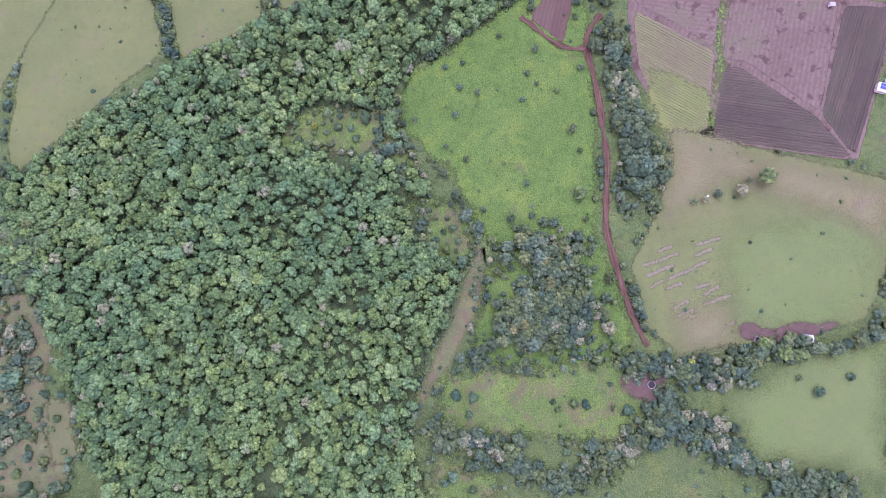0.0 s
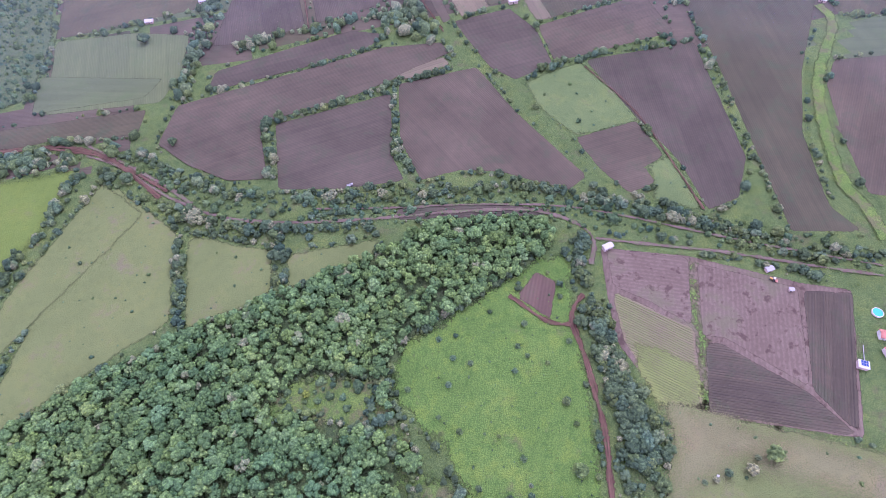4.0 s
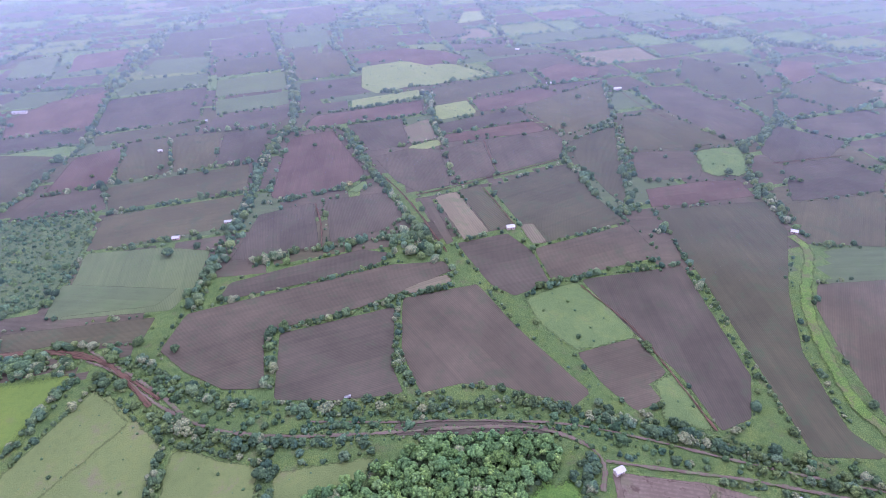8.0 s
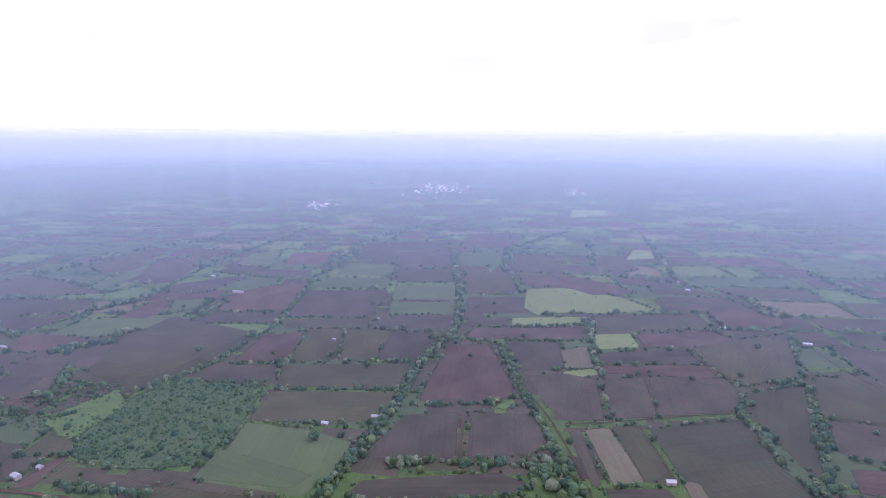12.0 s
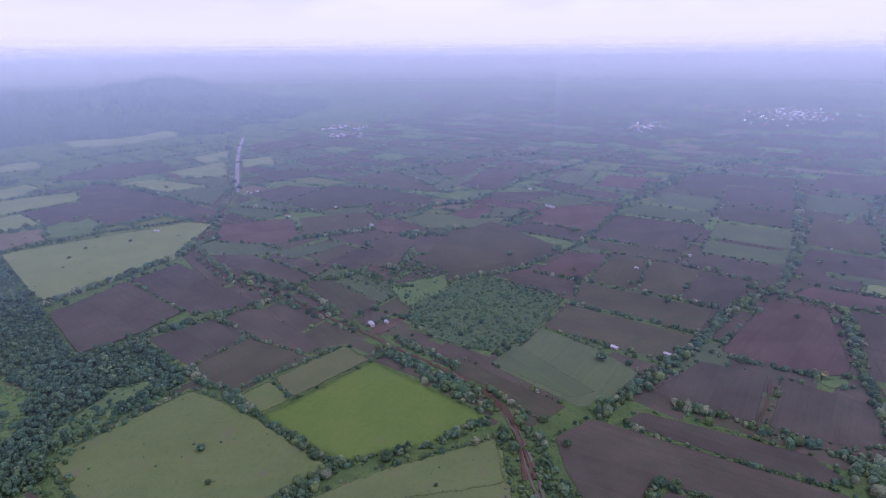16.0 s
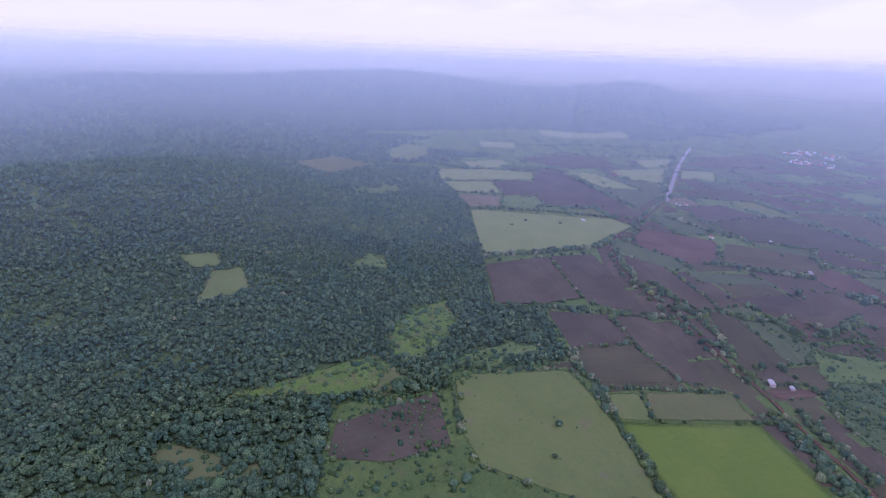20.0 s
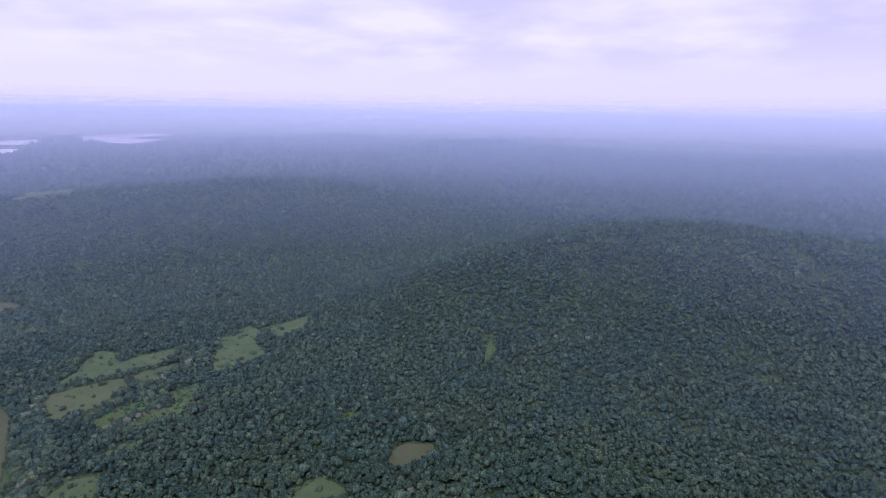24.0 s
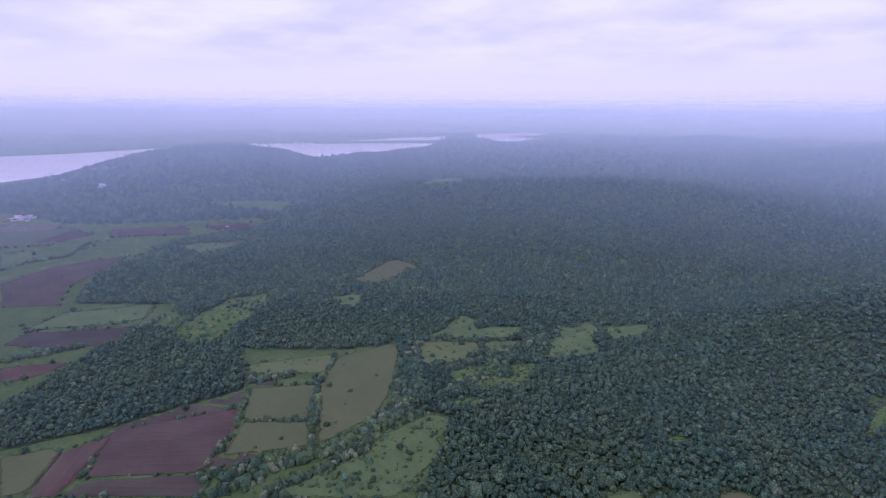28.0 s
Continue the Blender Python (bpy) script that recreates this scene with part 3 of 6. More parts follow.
def sheet(name, pts, soft_edge, cell, mat, reach=1e9):
    """A thin sheet over the polygon pts that thins out along its border."""
    q = np.array(pts)
    grow = soft_edge + cell
    X, Y = np.meshgrid(np.arange(q[:, 0].min() - grow, q[:, 0].max() + grow + cell, cell), np.arange(q[:, 1].min() - grow, q[:, 1].max() + grow + cell, cell))
    d = edge_distance(pts, X, Y)
    ok = (d > -soft_edge) & (np.hypot(X, Y) < reach)
    ok = ok[:-1, :-1] | ok[1:, :-1] | ok[:-1, 1:] | ok[1:, 1:]
    i, j = np.where(ok)
    w = X.shape[1]
    a = i * w + j
    quads_ = np.stack([a, a + 1, a + w + 1, a + w], -1)
    kept, inv = np.unique(quads_.ravel(), return_inverse=True)
    x, y, e = X.ravel()[kept], Y.ravel()[kept], (soft_edge - d.ravel()[kept]) / (2 * soft_edge)
    inv = inv.reshape(-1, 4)
    tri = np.concatenate([inv[:, [0, 1, 2]], inv[:, [0, 2, 3]]])
    ob = fast_mesh(name, np.stack([x, y, height(x, y)], -1), tri, mat)
    ob.data.shade_smooth()
    set_edge(ob.data, e)
    return ob


def field(kind, pts):
    """One plot of land, a thin sheet laid on the ground, its rows along its longest side."""
    PLOTS.append((kind, pts))
    n = len(PLOTS)
    cx, cy = np.mean([p[0] for p in pts]), np.mean([p[1] for p in pts])
    dist = math.hypot(cx, cy)
    edges = list(zip(pts, pts[1:] + pts[:1]))
    a, b = max(edges, key=lambda e: math.dist(*e))
    turn = math.atan2(b[1] - a[1], b[0] - a[0])
    name, label, cat = FIELD_LABELS[kind]
    raised = float(np.max(height([p[0] for p in pts], [p[1] for p in pts]))) > 0.3
    if dist < 1100:
        ob = sheet(name, pts, SOFT.get(kind, 0.9) * (1 if dist < 620 else 1.6), 1.2 if kind == "worn" else 4.0 if dist < 620 else 9.0, MATS[kind])
        put = Matrix.Translation((cx, cy, 0)) @ Matrix.Rotation(turn, 4, "Z")
        ob.data.transform(put.inverted())
        ob.matrix_basis = Matrix.Translation((0, 0, 0.08 + 0.002 * n + (1.2 if raised else 0))) @ put
        tagged(ob, label, cat, "fields of the plain", "structure")
        if kind in ("rowcrop", "rowplough"):
            crop_rows(ob, [put.inverted() @ Vector((x, y, 0)) for x, y in pts], kind)
        return
    rim = []
    step = (3.5 if dist < 350 else 8) + dist * 0.015
    for p, q in edges:
        k = max(1, int(math.dist(p, q) / step))
        for i in range(k):
            j = rng.normal(0, 0.4 + dist * 0.0008, 2)
            fx, fy = p[0] + (q[0] - p[0]) * i / k, p[1] + (q[1] - p[1]) * i / k
            wild = WILD.get(kind, 0.6)
            j = j + wild * np.array([noise.noise((fx * 0.035, fy * 0.035, n)), noise.noise((fx * 0.035, fy * 0.035, n + 50.5))]) + 0.35 * wild * np.array([noise.noise((fx * 0.15, fy * 0.15, n)), noise.noise((fx * 0.15, fy * 0.15, n + 9.5))])
            rim.append((p[0] + (q[0] - p[0]) * i / k + j[0], p[1] + (q[1] - p[1]) * i / k + j[1]))
    bm = bmesh.new()
    bm.faces.new([bm.verts.new((x, y, 0)) for x, y in rim])
    bmesh.ops.triangulate(bm, faces=bm.faces[:])
    high = float(np.max(height([p[0] for p in rim], [p[1] for p in rim]))) > 0.3
    if high:
        for _ in range(5):
            long = [e for e in bm.edges if e.calc_length() > 28 + dist * 0.012]
            if not long:
                break
            bmesh.ops.subdivide_edges(bm, edges=long, cuts=1)
            bmesh.ops.triangulate(bm, faces=bm.faces[:])
    co = np.array([v.co[:2] for v in bm.verts])
    zz = height(co[:, 0], co[:, 1])
    spin = Matrix.Rotation(-turn, 3, "Z")
    for v, z in zip(bm.verts, zz):
        v.co = spin @ Vector((v.co.x - cx, v.co.y - cy, z))
    bm.normal_update()
    for f in bm.faces:
        if f.normal.z < 0:
            f.normal_flip()
        f.smooth = True
    me = bpy.data.meshes.new(name)
    bm.to_mesh(me)
    bm.free()
    set_edge(me)
    me.materials.append(MATS[kind])
    ob = new(name, me)
    ob.matrix_basis = Matrix.Translation((cx, cy, 0.08 + 0.002 * n + (1.2 if high else 0))) @ Matrix.Rotation(turn, 4, "Z")
    tagged(ob, label, cat, "fields of the plain", "structure")
    if kind in ("rowcrop", "rowplough"):
        crop_rows(ob, [spin @ Vector((x - cx, y - cy, 0)) for x, y in pts], kind)


def crop_rows(parent, local, kind):
    """Raised rows along a plot, each a low uneven ridge of its own."""
    gap = 1.45
    y0, y1 = min(p.y for p in local), max(p.y for p in local)
    for k in range(int((y1 - y0) / gap)):
        y = y0 + (k + 0.5) * gap
        cuts = sorted(a.x + (b.x - a.x) * (y - a.y) / (b.y - a.y) for a, b in zip(local, local[1:] + local[:1]) if (a.y > y) != (b.y > y))
        if len(cuts) < 2 or cuts[-1] - cuts[0] < 5:
            continue
        xa, xb = cuts[0] + 1.2 + rng.random(), cuts[-1] - 1.2 - rng.random()
        n = max(2, int((xb - xa) / 4))
        verts, faces = [], []
        for i in range(n + 1):
            x, w, h = xa + (xb - xa) * i / n, 0.34 + rng.normal(0, 0.05), 0.24 + rng.normal(0, 0.05)
            o = y + rng.normal(0, 0.05)
            verts += [(x, o - w, 0.0), (x, o, h), (x, o + w, 0.0)]
        for i in range(n):
            a = 3 * i
            faces += [(a, a + 3, a + 4, a + 1), (a + 1, a + 4, a + 5, a + 2)]
        ob = mesh_object("crop_row", verts, faces, [M_ROW if kind == "rowcrop" else MATS["plough"]])
        set_edge(ob.data)
        ob.parent = parent


field("plough", [(-138, 325), (-48, 355), (-44, 284), (-35, 261), (-80, 256), (-126, 258)])
field("plough", [(-42, 366), (23, 383), (29, 372), (51, 327), (95, 258), (80, 246), (34, 266), (6, 269), (-23, 261), (-39, 302)])
field("meadow", [(63, 362), (110, 384), (132, 350), (144, 311), (94, 299), (70, 331)])
field("plough", [(93, 296), (141, 311), (154, 274), (137, 264), (142, 250), (122, 241), (105, 266)])
field("meadow", [(155, 274), (163, 257), (168, 224), (136, 234), (143, 249), (139, 264)])
field("plough", [(115, 386), (210, 402), (211, 270), (194, 233), (171, 224), (163, 269), (139, 324)])
field("plough", [(7, 449), (58, 464), (79, 431), (87, 384), (55, 365), (35, 382), (15, 428)])
field("plough", [(81, 436), (183, 476), (197, 418), (106, 390), (89, 388)])
field("crop", [(218, 502), (337, 514), (333, 456), (284, 359), (259, 291), (251, 223), (264, 201), (219, 204), (220, 270), (221, 362)])
field("plough", [(315, 371), (379, 375), (295, 229), (281, 232), (286, 285), (297, 342)])
field("green", [(-360, 447), (-286, 455), (-236, 447), (-230, 391), (-239, 357), (-332, 348)])
field("crop", [(-368, 331), (-248, 349), (-247, 320), (-315, 318), (-354, 306)])
field("pasture", [(-248, 267), (-191, 222), (-179, 154), (-203, 136), (-240, 105), (-267, 82), (-271, 106), (-260, 216)])
field("pasture", [(-183, 220), (-123, 205), (-118, 172), (-167, 149)])
field("pasture", [(-112, 201), (-52, 210), (-55, 197), (-91, 182), (-107, 176)])
field("lush", [(55, 191), (73, 191), (69, 162), (70, 104), (69, 59), (67, 36), (49, 23), (30, 31), (7, 35), (-10, 74), (-39, 104), (-33, 133), (13, 162)])
field("dryred", [(94, 197), (147, 188), (211, 165), (238, 159), (208, 72), (150, 83), (109, 95), (92, 130), (92, 162)])
field("rough", [(147, 181), (150, 182), (133, 88), (130, 89)])
field("dryred", [(97, 196), (147, 186), (138, 139), (117, 156), (97, 168)])
field("rowcrop", [(95, 165), (138, 137), (130, 91), (110, 97), (96, 131)])
field("rowgreen", [(103, 132), (134, 114), (130, 92), (107, 92), (100, 117)])
field("dryred", [(152, 182), (207, 162), (191, 100), (154, 131), (142, 133)])
field("rowplough", [(142, 128), (150, 128), (189, 97), (206, 73), (133, 88)])
field("rowplough", [(210, 160), (238, 157), (206, 74), (192, 99)])
field("green", [(-344, 350), (-355, 397), (-245, 387), (-254, 364)])
field("pasture", [(111, 95), (133, 88), (221, 62), (223, 58), (217, 16), (203, -13), (172, -19), (106, -27), (90, -13), (85, 20), (102, 51), (111, 76)])
field("dry", [(113, 92), (142, 85), (152, 70), (123, 56), (106, 44), (104, 50), (112, 76)])
field("field_grass", [(137, 33), (194, 44), (214, 31), (210, -2), (178, -17), (137, -13)])
field("worn", [(91, 21), (99, 22), (99, 20), (91, 19)])
field("worn", [(99, 28), (107, 30), (107, 28), (99, 26)])
field("worn", [(120, 31), (133, 34), (133, 32), (119, 29)])
field("worn", [(118, 25), (128, 28), (128, 26), (118, 23)])
field("worn", [(99, 23), (111, 26), (111, 25), (100, 21)])
field("worn", [(92, 15), (107, 20), (108, 18), (93, 13)])
field("worn", [(103, 13), (113, 16), (113, 14), (103, 11)])
field("worn", [(112, 16), (126, 22), (126, 20), (112, 14)])
field("worn", [(93, 8), (101, 12), (101, 10), (94, 7)])
field("worn", [(102, 8), (111, 10), (111, 8), (102, 6)])
field("worn", [(117, 8), (125, 9), (125, 7), (117, 6)])
field("worn", [(121, 4), (130, 8), (130, 6), (121, 2)])
field("worn", [(104, -3), (114, 1), (114, -1), (104, -5)])
field("worn", [(106, -7), (116, -4), (116, -6), (106, -9)])
field("worn", [(121, -1), (136, 3), (136, 1), (121, -3)])
field("worn", [(111, -9), (117, -7), (117, -9), (112, -11)])
field("worn", [(130, -14), (137, -11), (137, -13), (130, -15)])
field("dry", [(107, -8), (130, -4), (137, -21), (111, -25)])
field("dry", [(126, 78), (174, 73), (219, 56), (216, 31), (194, 44), (152, 61)])
field("field_grass", [(130, -55), (164, -33), (212, -22), (205, -93), (186, -87), (143, -84)])
field("lush", [(4, 17), (20, 31), (69, 33), (75, 11), (83, -19), (71, -31), (35, -33), (-1, -29)])
field("rough", [(-22, -35), (74, -31), (91, -49), (78, -72), (-20, -64)])
field("bare", [(3, 35), (6, 23), (3, 1), (-13, -29), (-26, -44), (-34, -67), (-32, -47), (-12, -5)])
field("rough", [(-113, 98), (-87, 117), (-44, 111), (-29, 69), (2, 45), (-5, 20), (-21, 24), (-36, 69), (-74, 90), (-101, 90)])
field("scrub", [(-521, 388), (-520, 503), (-451, 528), (-398, 541), (-364, 444), (-353, 368), (-414, 342), (-467, 341)])
field("redsoil", [(50, 180), (62, 173), (55, 147), (36, 163)])
field("rough", [(-24, -76), (9, -91), (14, -101), (-24, -100)])
field("bare", [(-273, 12), (-255, 15), (-238, -14), (-241, -39), (-224, -92), (-264, -97)])
field("dull", [(-239, -43), (-226, -46), (-220, -76), (-236, -82)])
field("stubble", [(1532, -839), (1398, -919), (1380, -865), (1458, -796)])
field("green", [(1479, -809), (1348, -899), (1227, -763), (1303, -706)])
field("plough", [(-41, 236), (12, 238), (68, 230), (61, 225), (-38, 226)])
field("meadow", [(-101, 230), (-43, 233), (-43, 226), (-92, 225)])
field("crop", [(-362, 450), (-378, 519), (-236, 561), (-233, 490)])
field("crop", [(-380, 531), (-412, 588), (-254, 644), (-238, 575)])
field("plough", [(-483, 511), (-481, 565), (-417, 587), (-382, 531)])
field("redsoil", [(-480, 578), (-498, 676), (-447, 713), (-412, 598)])
field("crop", [(-447, 721), (-399, 740), (-349, 623), (-409, 601)])
field("crop", [(-345, 624), (-393, 739), (-325, 756), (-301, 642)])
field("plough", [(-297, 644), (-321, 750), (-257, 766), (-246, 655)])
field("plough", [(-519, 761), (-569, 911), (-423, 969), (-381, 811)])
field("crop", [(-490, 713), (-512, 752), (-376, 800), (-366, 754)])
field("plough", [(-351, 756), (-360, 811), (-251, 854), (-241, 804), (-256, 776)])
field("green", [(-360, 827), (-383, 895), (-271, 932), (-254, 865)])
field("green", [(-390, 911), (-416, 1002), (-305, 1049), (-275, 946)])
field("green", [(-573, 928), (-578, 1020), (-452, 1052), (-425, 981)])
field("crop", [(-424, 1023), (-461, 1124), (-351, 1178), (-313, 1065)])
field("green", [(-577, 1041), (-596, 1155), (-491, 1178), (-458, 1071)])
field("plough", [(-474, 1154), (-538, 1313), (-415, 1370), (-360, 1204)])
field("crop", [(-602, 1186), (-660, 1386), (-462, 1508), (-424, 1399), (-547, 1333), (-500, 1200)])
field("redsoil", [(-648, 754), (-690, 830), (-666, 914), (-596, 960), (-534, 789)])
field("plough", [(-654, 687), (-646, 745), (-531, 776), (-516, 729)])
field("meadow", [(-675, 657), (-651, 682), (-528, 719), (-510, 717), (-507, 678)])
field("crop", [(-608, 461), (-649, 549), (-655, 652), (-505, 665), (-510, 541), (-529, 473), (-561, 463)])
field("green", [(-815, 576), (-821, 643), (-717, 708), (-687, 751), (-678, 664), (-734, 590)])
field("redsoil", [(-785, 673), (-796, 760), (-770, 777), (-728, 714), (-736, 680)])
field("green", [(-722, 716), (-765, 778), (-714, 807), (-687, 761)])
field("crop", [(-994, 632), (-988, 715), (-912, 729), (-859, 694), (-921, 634)])
field("plough", [(-914, 575), (-975, 616), (-914, 627), (-856, 672), (-854, 612), (-860, 571)])
field("redsoil", [(-816, 509), (-850, 564), (-810, 572), (-736, 579), (-747, 538), (-770, 515)])
field("plough", [(-708, 503), (-718, 541), (-653, 612), (-640, 535), (-639, 498), (-684, 491)])
field("plough", [(-669, 409), (-723, 446), (-703, 472), (-660, 473), (-619, 428), (-641, 415)])
field("redsoil", [(-632, 384), (-659, 402), (-618, 423), (-602, 399)])
field("green", [(-988, 776), (-1047, 978), (-993, 984), (-939, 805)])
field("plough", [(-962, 847), (-1011, 1027), (-919, 1009), (-864, 884), (-892, 856)])
field("plough", [(-822, 818), (-854, 864), (-773, 965), (-743, 959), (-750, 838)])
field("crop", [(-999, 1051), (-1045, 1171), (-984, 1192), (-935, 1073)])
field("green", [(-838, 1049), (-894, 1177), (-830, 1221), (-763, 1074)])
field("crop", [(-843, 978), (-843, 1035), (-758, 1058), (-735, 982)])
field("redsoil", [(-738, 1083), (-790, 1212), (-700, 1258), (-650, 1125)])
field("redsoil", [(-483, 287), (-489, 336), (-480, 345), (-468, 300)])
field("plough", [(-504, 297), (-537, 319), (-502, 336), (-495, 300)])
field("redsoil", [(-204, 548), (-221, 723), (-165, 749), (-103, 613), (-106, 586), (-141, 568)])
field("meadow", [(-118, 562), (-100, 589), (-94, 578), (-103, 560)])
field("plough", [(-211, 429), (-206, 514), (-152, 538), (-130, 453), (-172, 432)])
field("plough", [(-119, 456), (-139, 542), (-70, 559), (-48, 503), (-67, 478)])
field("plough", [(-202, 371), (-200, 393), (-147, 417), (-86, 442), (-59, 435), (-68, 417), (-121, 394), (-186, 372)])
field("plough", [(-144, 768), (-69, 788), (-52, 691), (-102, 673)])
field("stubble", [(-62, 753), (-28, 785), (-16, 730), (-13, 710), (-50, 692)])
field("hay", [(-55, 685), (-13, 706), (-6, 688), (-44, 663)])
field("plough", [(-95, 654), (-52, 678), (-10, 673), (3, 572), (-36, 555), (-64, 588)])
field("plough", [(-2, 675), (47, 697), (58, 600), (52, 592), (10, 576)])
field("plough", [(53, 702), (144, 727), (156, 698), (143, 636), (60, 598)])
field("plough", [(-34, 543), (-20, 542), (4, 452), (-3, 446)])
field("stubble", [(-16, 543), (9, 556), (40, 469), (14, 455)])
field("crop", [(11, 558), (36, 568), (65, 483), (41, 470)])
field("crop", [(48, 563), (147, 619), (161, 539), (180, 480), (93, 446), (72, 486)])
field("stubble", [(72, 481), (87, 482), (95, 446), (80, 444)])
field("crop", [(161, 684), (236, 734), (208, 600), (190, 503), (177, 551), (161, 623)])
field("plough", [(-13, 761), (105, 815), (124, 767), (-7, 725)])
field("redsoil", [(-7, 721), (126, 763), (139, 723), (-2, 695)])
field("hay", [(-21, 836), (33, 859), (47, 802), (-13, 776)])
field("redsoil", [(39, 856), (155, 910), (182, 883), (170, 855), (54, 805)])
field("crop", [(-17, 850), (-23, 923), (145, 1001), (161, 928), (39, 872)])
field("redsoil", [(-208, 756), (-201, 808), (-41, 864), (-34, 809)])
field("hay", [(-150, 837), (-155, 876), (-45, 919), (-37, 880)])
field("plough", [(-221, 813), (-222, 854), (-161, 874), (-153, 835)])
field("plough", [(-237, 874), (-258, 971), (-155, 1001), (-125, 911)])
field("crop", [(-269, 987), (-310, 1158), (-221, 1188), (-167, 1021)])
field("hay", [(-145, 938), (-160, 1061), (-88, 1094), (21, 1060), (76, 995), (-16, 944), (-63, 938), (-116, 905)])
field("redsoil", [(-171, 1085), (-187, 1152), (-85, 1191), (-1, 1160), (48, 1101), (-31, 1058), (-89, 1103)])
field("plough", [(90, 1087), (206, 1122), (268, 998), (198, 963), (160, 1016), (94, 1004)])
field("redsoil", [(163, 1004), (214, 1048), (281, 1012), (267, 969), (185, 928)])
field("crop", [(116, 823), (193, 884), (266, 933), (239, 762), (161, 710), (147, 738)])
field("crop", [(68, 1183), (151, 1166), (213, 1132), (86, 1106)])
field("hay", [(32, 1407), (51, 1545), (94, 1544), (103, 1445)])
field("hay", [(-161, 2106), (-175, 2323), (-34, 2354), (-36, 2197)])
field("crop", [(-209, 1203), (-245, 1347), (-175, 1407), (-107, 1296), (-86, 1212)])
field("crop", [(-28, 1264), (-40, 1417), (21, 1438), (58, 1293)])
field("plough", [(-396, 1409), (-431, 1628), (-320, 1698), (-265, 1453)])
field("green", [(-342, 1217), (-380, 1352), (-290, 1390), (-238, 1240)])
field("crop", [(233, 672), (257, 770), (322, 774), (367, 674), (319, 657), (232, 652)])
field("plough", [(234, 647), (310, 647), (300, 587), (293, 574), (233, 568), (221, 578)])
field("meadow", [(315, 647), (376, 658), (363, 606), (344, 572), (301, 579)])
field("redsoil", [(222, 548), (293, 563), (333, 563), (334, 526), (245, 511), (216, 508)])
field("plough", [(309, 893), (383, 898), (427, 791), (447, 733), (404, 675), (370, 675), (324, 799)])
field("plough", [(392, 637), (453, 720), (515, 661), (467, 617), (397, 607)])
field("plough", [(401, 599), (475, 616), (500, 564), (477, 530), (367, 512)])
field("crop", [(357, 507), (474, 525), (407, 423), (342, 434)])
field("crop", [(547, 885), (644, 903), (677, 832), (578, 762), (536, 834)])
field("redsoil", [(571, 964), (616, 1026), (671, 1002), (621, 930), (567, 892)])
field("plough", [(505, 821), (531, 827), (557, 773), (490, 749), (479, 761)])
field("crop", [(396, 936), (448, 1051), (545, 987), (502, 840), (441, 819)])
field("pasture", [(-460, -12), (-473, 4), (-493, 101), (-463, 114), (-416, 129), (-320, 150), (-315, 94), (-346, 15), (-381, 0)])
field("fresh", [(-413, 165), (-425, 259), (-283, 285), (-289, 228), (-317, 159), (-349, 151), (-414, 136)])
field("dull", [(-462, 169), (-472, 254), (-431, 258), (-421, 169)])
field("pasture", [(-455, 133), (-461, 164), (-419, 166), (-418, 137)])
field("pasture", [(-296, 104), (-299, 124), (-290, 176), (-258, 271), (-219, 240)])
field("plough", [(-630, 94), (-628, 165), (-562, 181), (-541, 112)])
field("plough", [(-629, 174), (-624, 218), (-487, 238), (-486, 213), (-548, 191)])
field("crop", [(-535, 113), (-556, 180), (-484, 211), (-477, 128), (-494, 117)])
field("plough", [(-774, 17), (-825, 115), (-674, 143), (-648, 90), (-640, 30)])
field("plough", [(-829, 118), (-853, 190), (-640, 222), (-663, 151)])
field("hay", [(-1071, -14), (-1080, -1), (-1064, 267), (-1024, 296), (-887, 188), (-856, 104), (-824, 17), (-865, 8)])
field("hay", [(-1471, -117), (-1503, 46), (-1482, 140), (-1399, 135), (-1360, -11), (-1333, -95)])
field("hay", [(-1321, -92), (-1341, -7), (-1350, 29), (-1234, 51), (-1226, -54)])
field("stubble", [(-1201, -49), (-1204, 52), (-1117, 45), (-1100, -18)])
field("meadow", [(-1200, 59), (-1225, 135), (-1138, 138), (-1113, 52)])
field("hay", [(-1596, -59), (-1668, 63), (-1606, 83), (-1513, 28), (-1529, -30)])
field("plough", [(-1513, 153), (-1528, 215), (-1185, 323), (-1141, 143), (-1308, 128)])
field("plough", [(-1362, 29), (-1383, 128), (-1266, 152), (-1218, 62)])
field("green", [(-1354, 283), (-1330, 368), (-1327, 443), (-1172, 347), (-1236, 330)])
field("hay", [(-1526, 233), (-1517, 315), (-1353, 393), (-1350, 304), (-1483, 252)])
field("hay", [(-1589, 368), (-1644, 539), (-1432, 473), (-1479, 384)])
field("hay", [(-1777, 487), (-1825, 620), (-1679, 560), (-1655, 476)])
field("hay", [(-1994, -14), (-2013, 119), (-1888, 115), (-1879, 4)])
field("hay", [(-2354, 231), (-2324, 411), (-2381, 578), (-2288, 600), (-2172, 365), (-2225, 235)])
field("hay", [(-1640, 589), (-1630, 676), (-1509, 632), (-1514, 546)])
field("pasture", [(-1754, -291), (-1871, -251), (-1820, -180), (-1663, -158), (-1562, -205), (-1576, -268)])
field("crop", [(-1690, 107), (-1812, 262), (-1800, 397), (-1636, 391), (-1568, 251)])
field("crop", [(-1790, 660), (-1900, 881), (-1748, 876), (-1697, 664)])
field("redsoil", [(-924, 267), (-1016, 312), (-962, 427), (-845, 385), (-837, 341)])
field("crop", [(-954, 441), (-903, 562), (-817, 534), (-845, 392)])
field("plough", [(-1189, 452), (-1237, 540), (-1147, 591), (-1083, 448)])
field("crop", [(-1446, 530), (-1394, 645), (-1283, 687), (-1285, 533)])
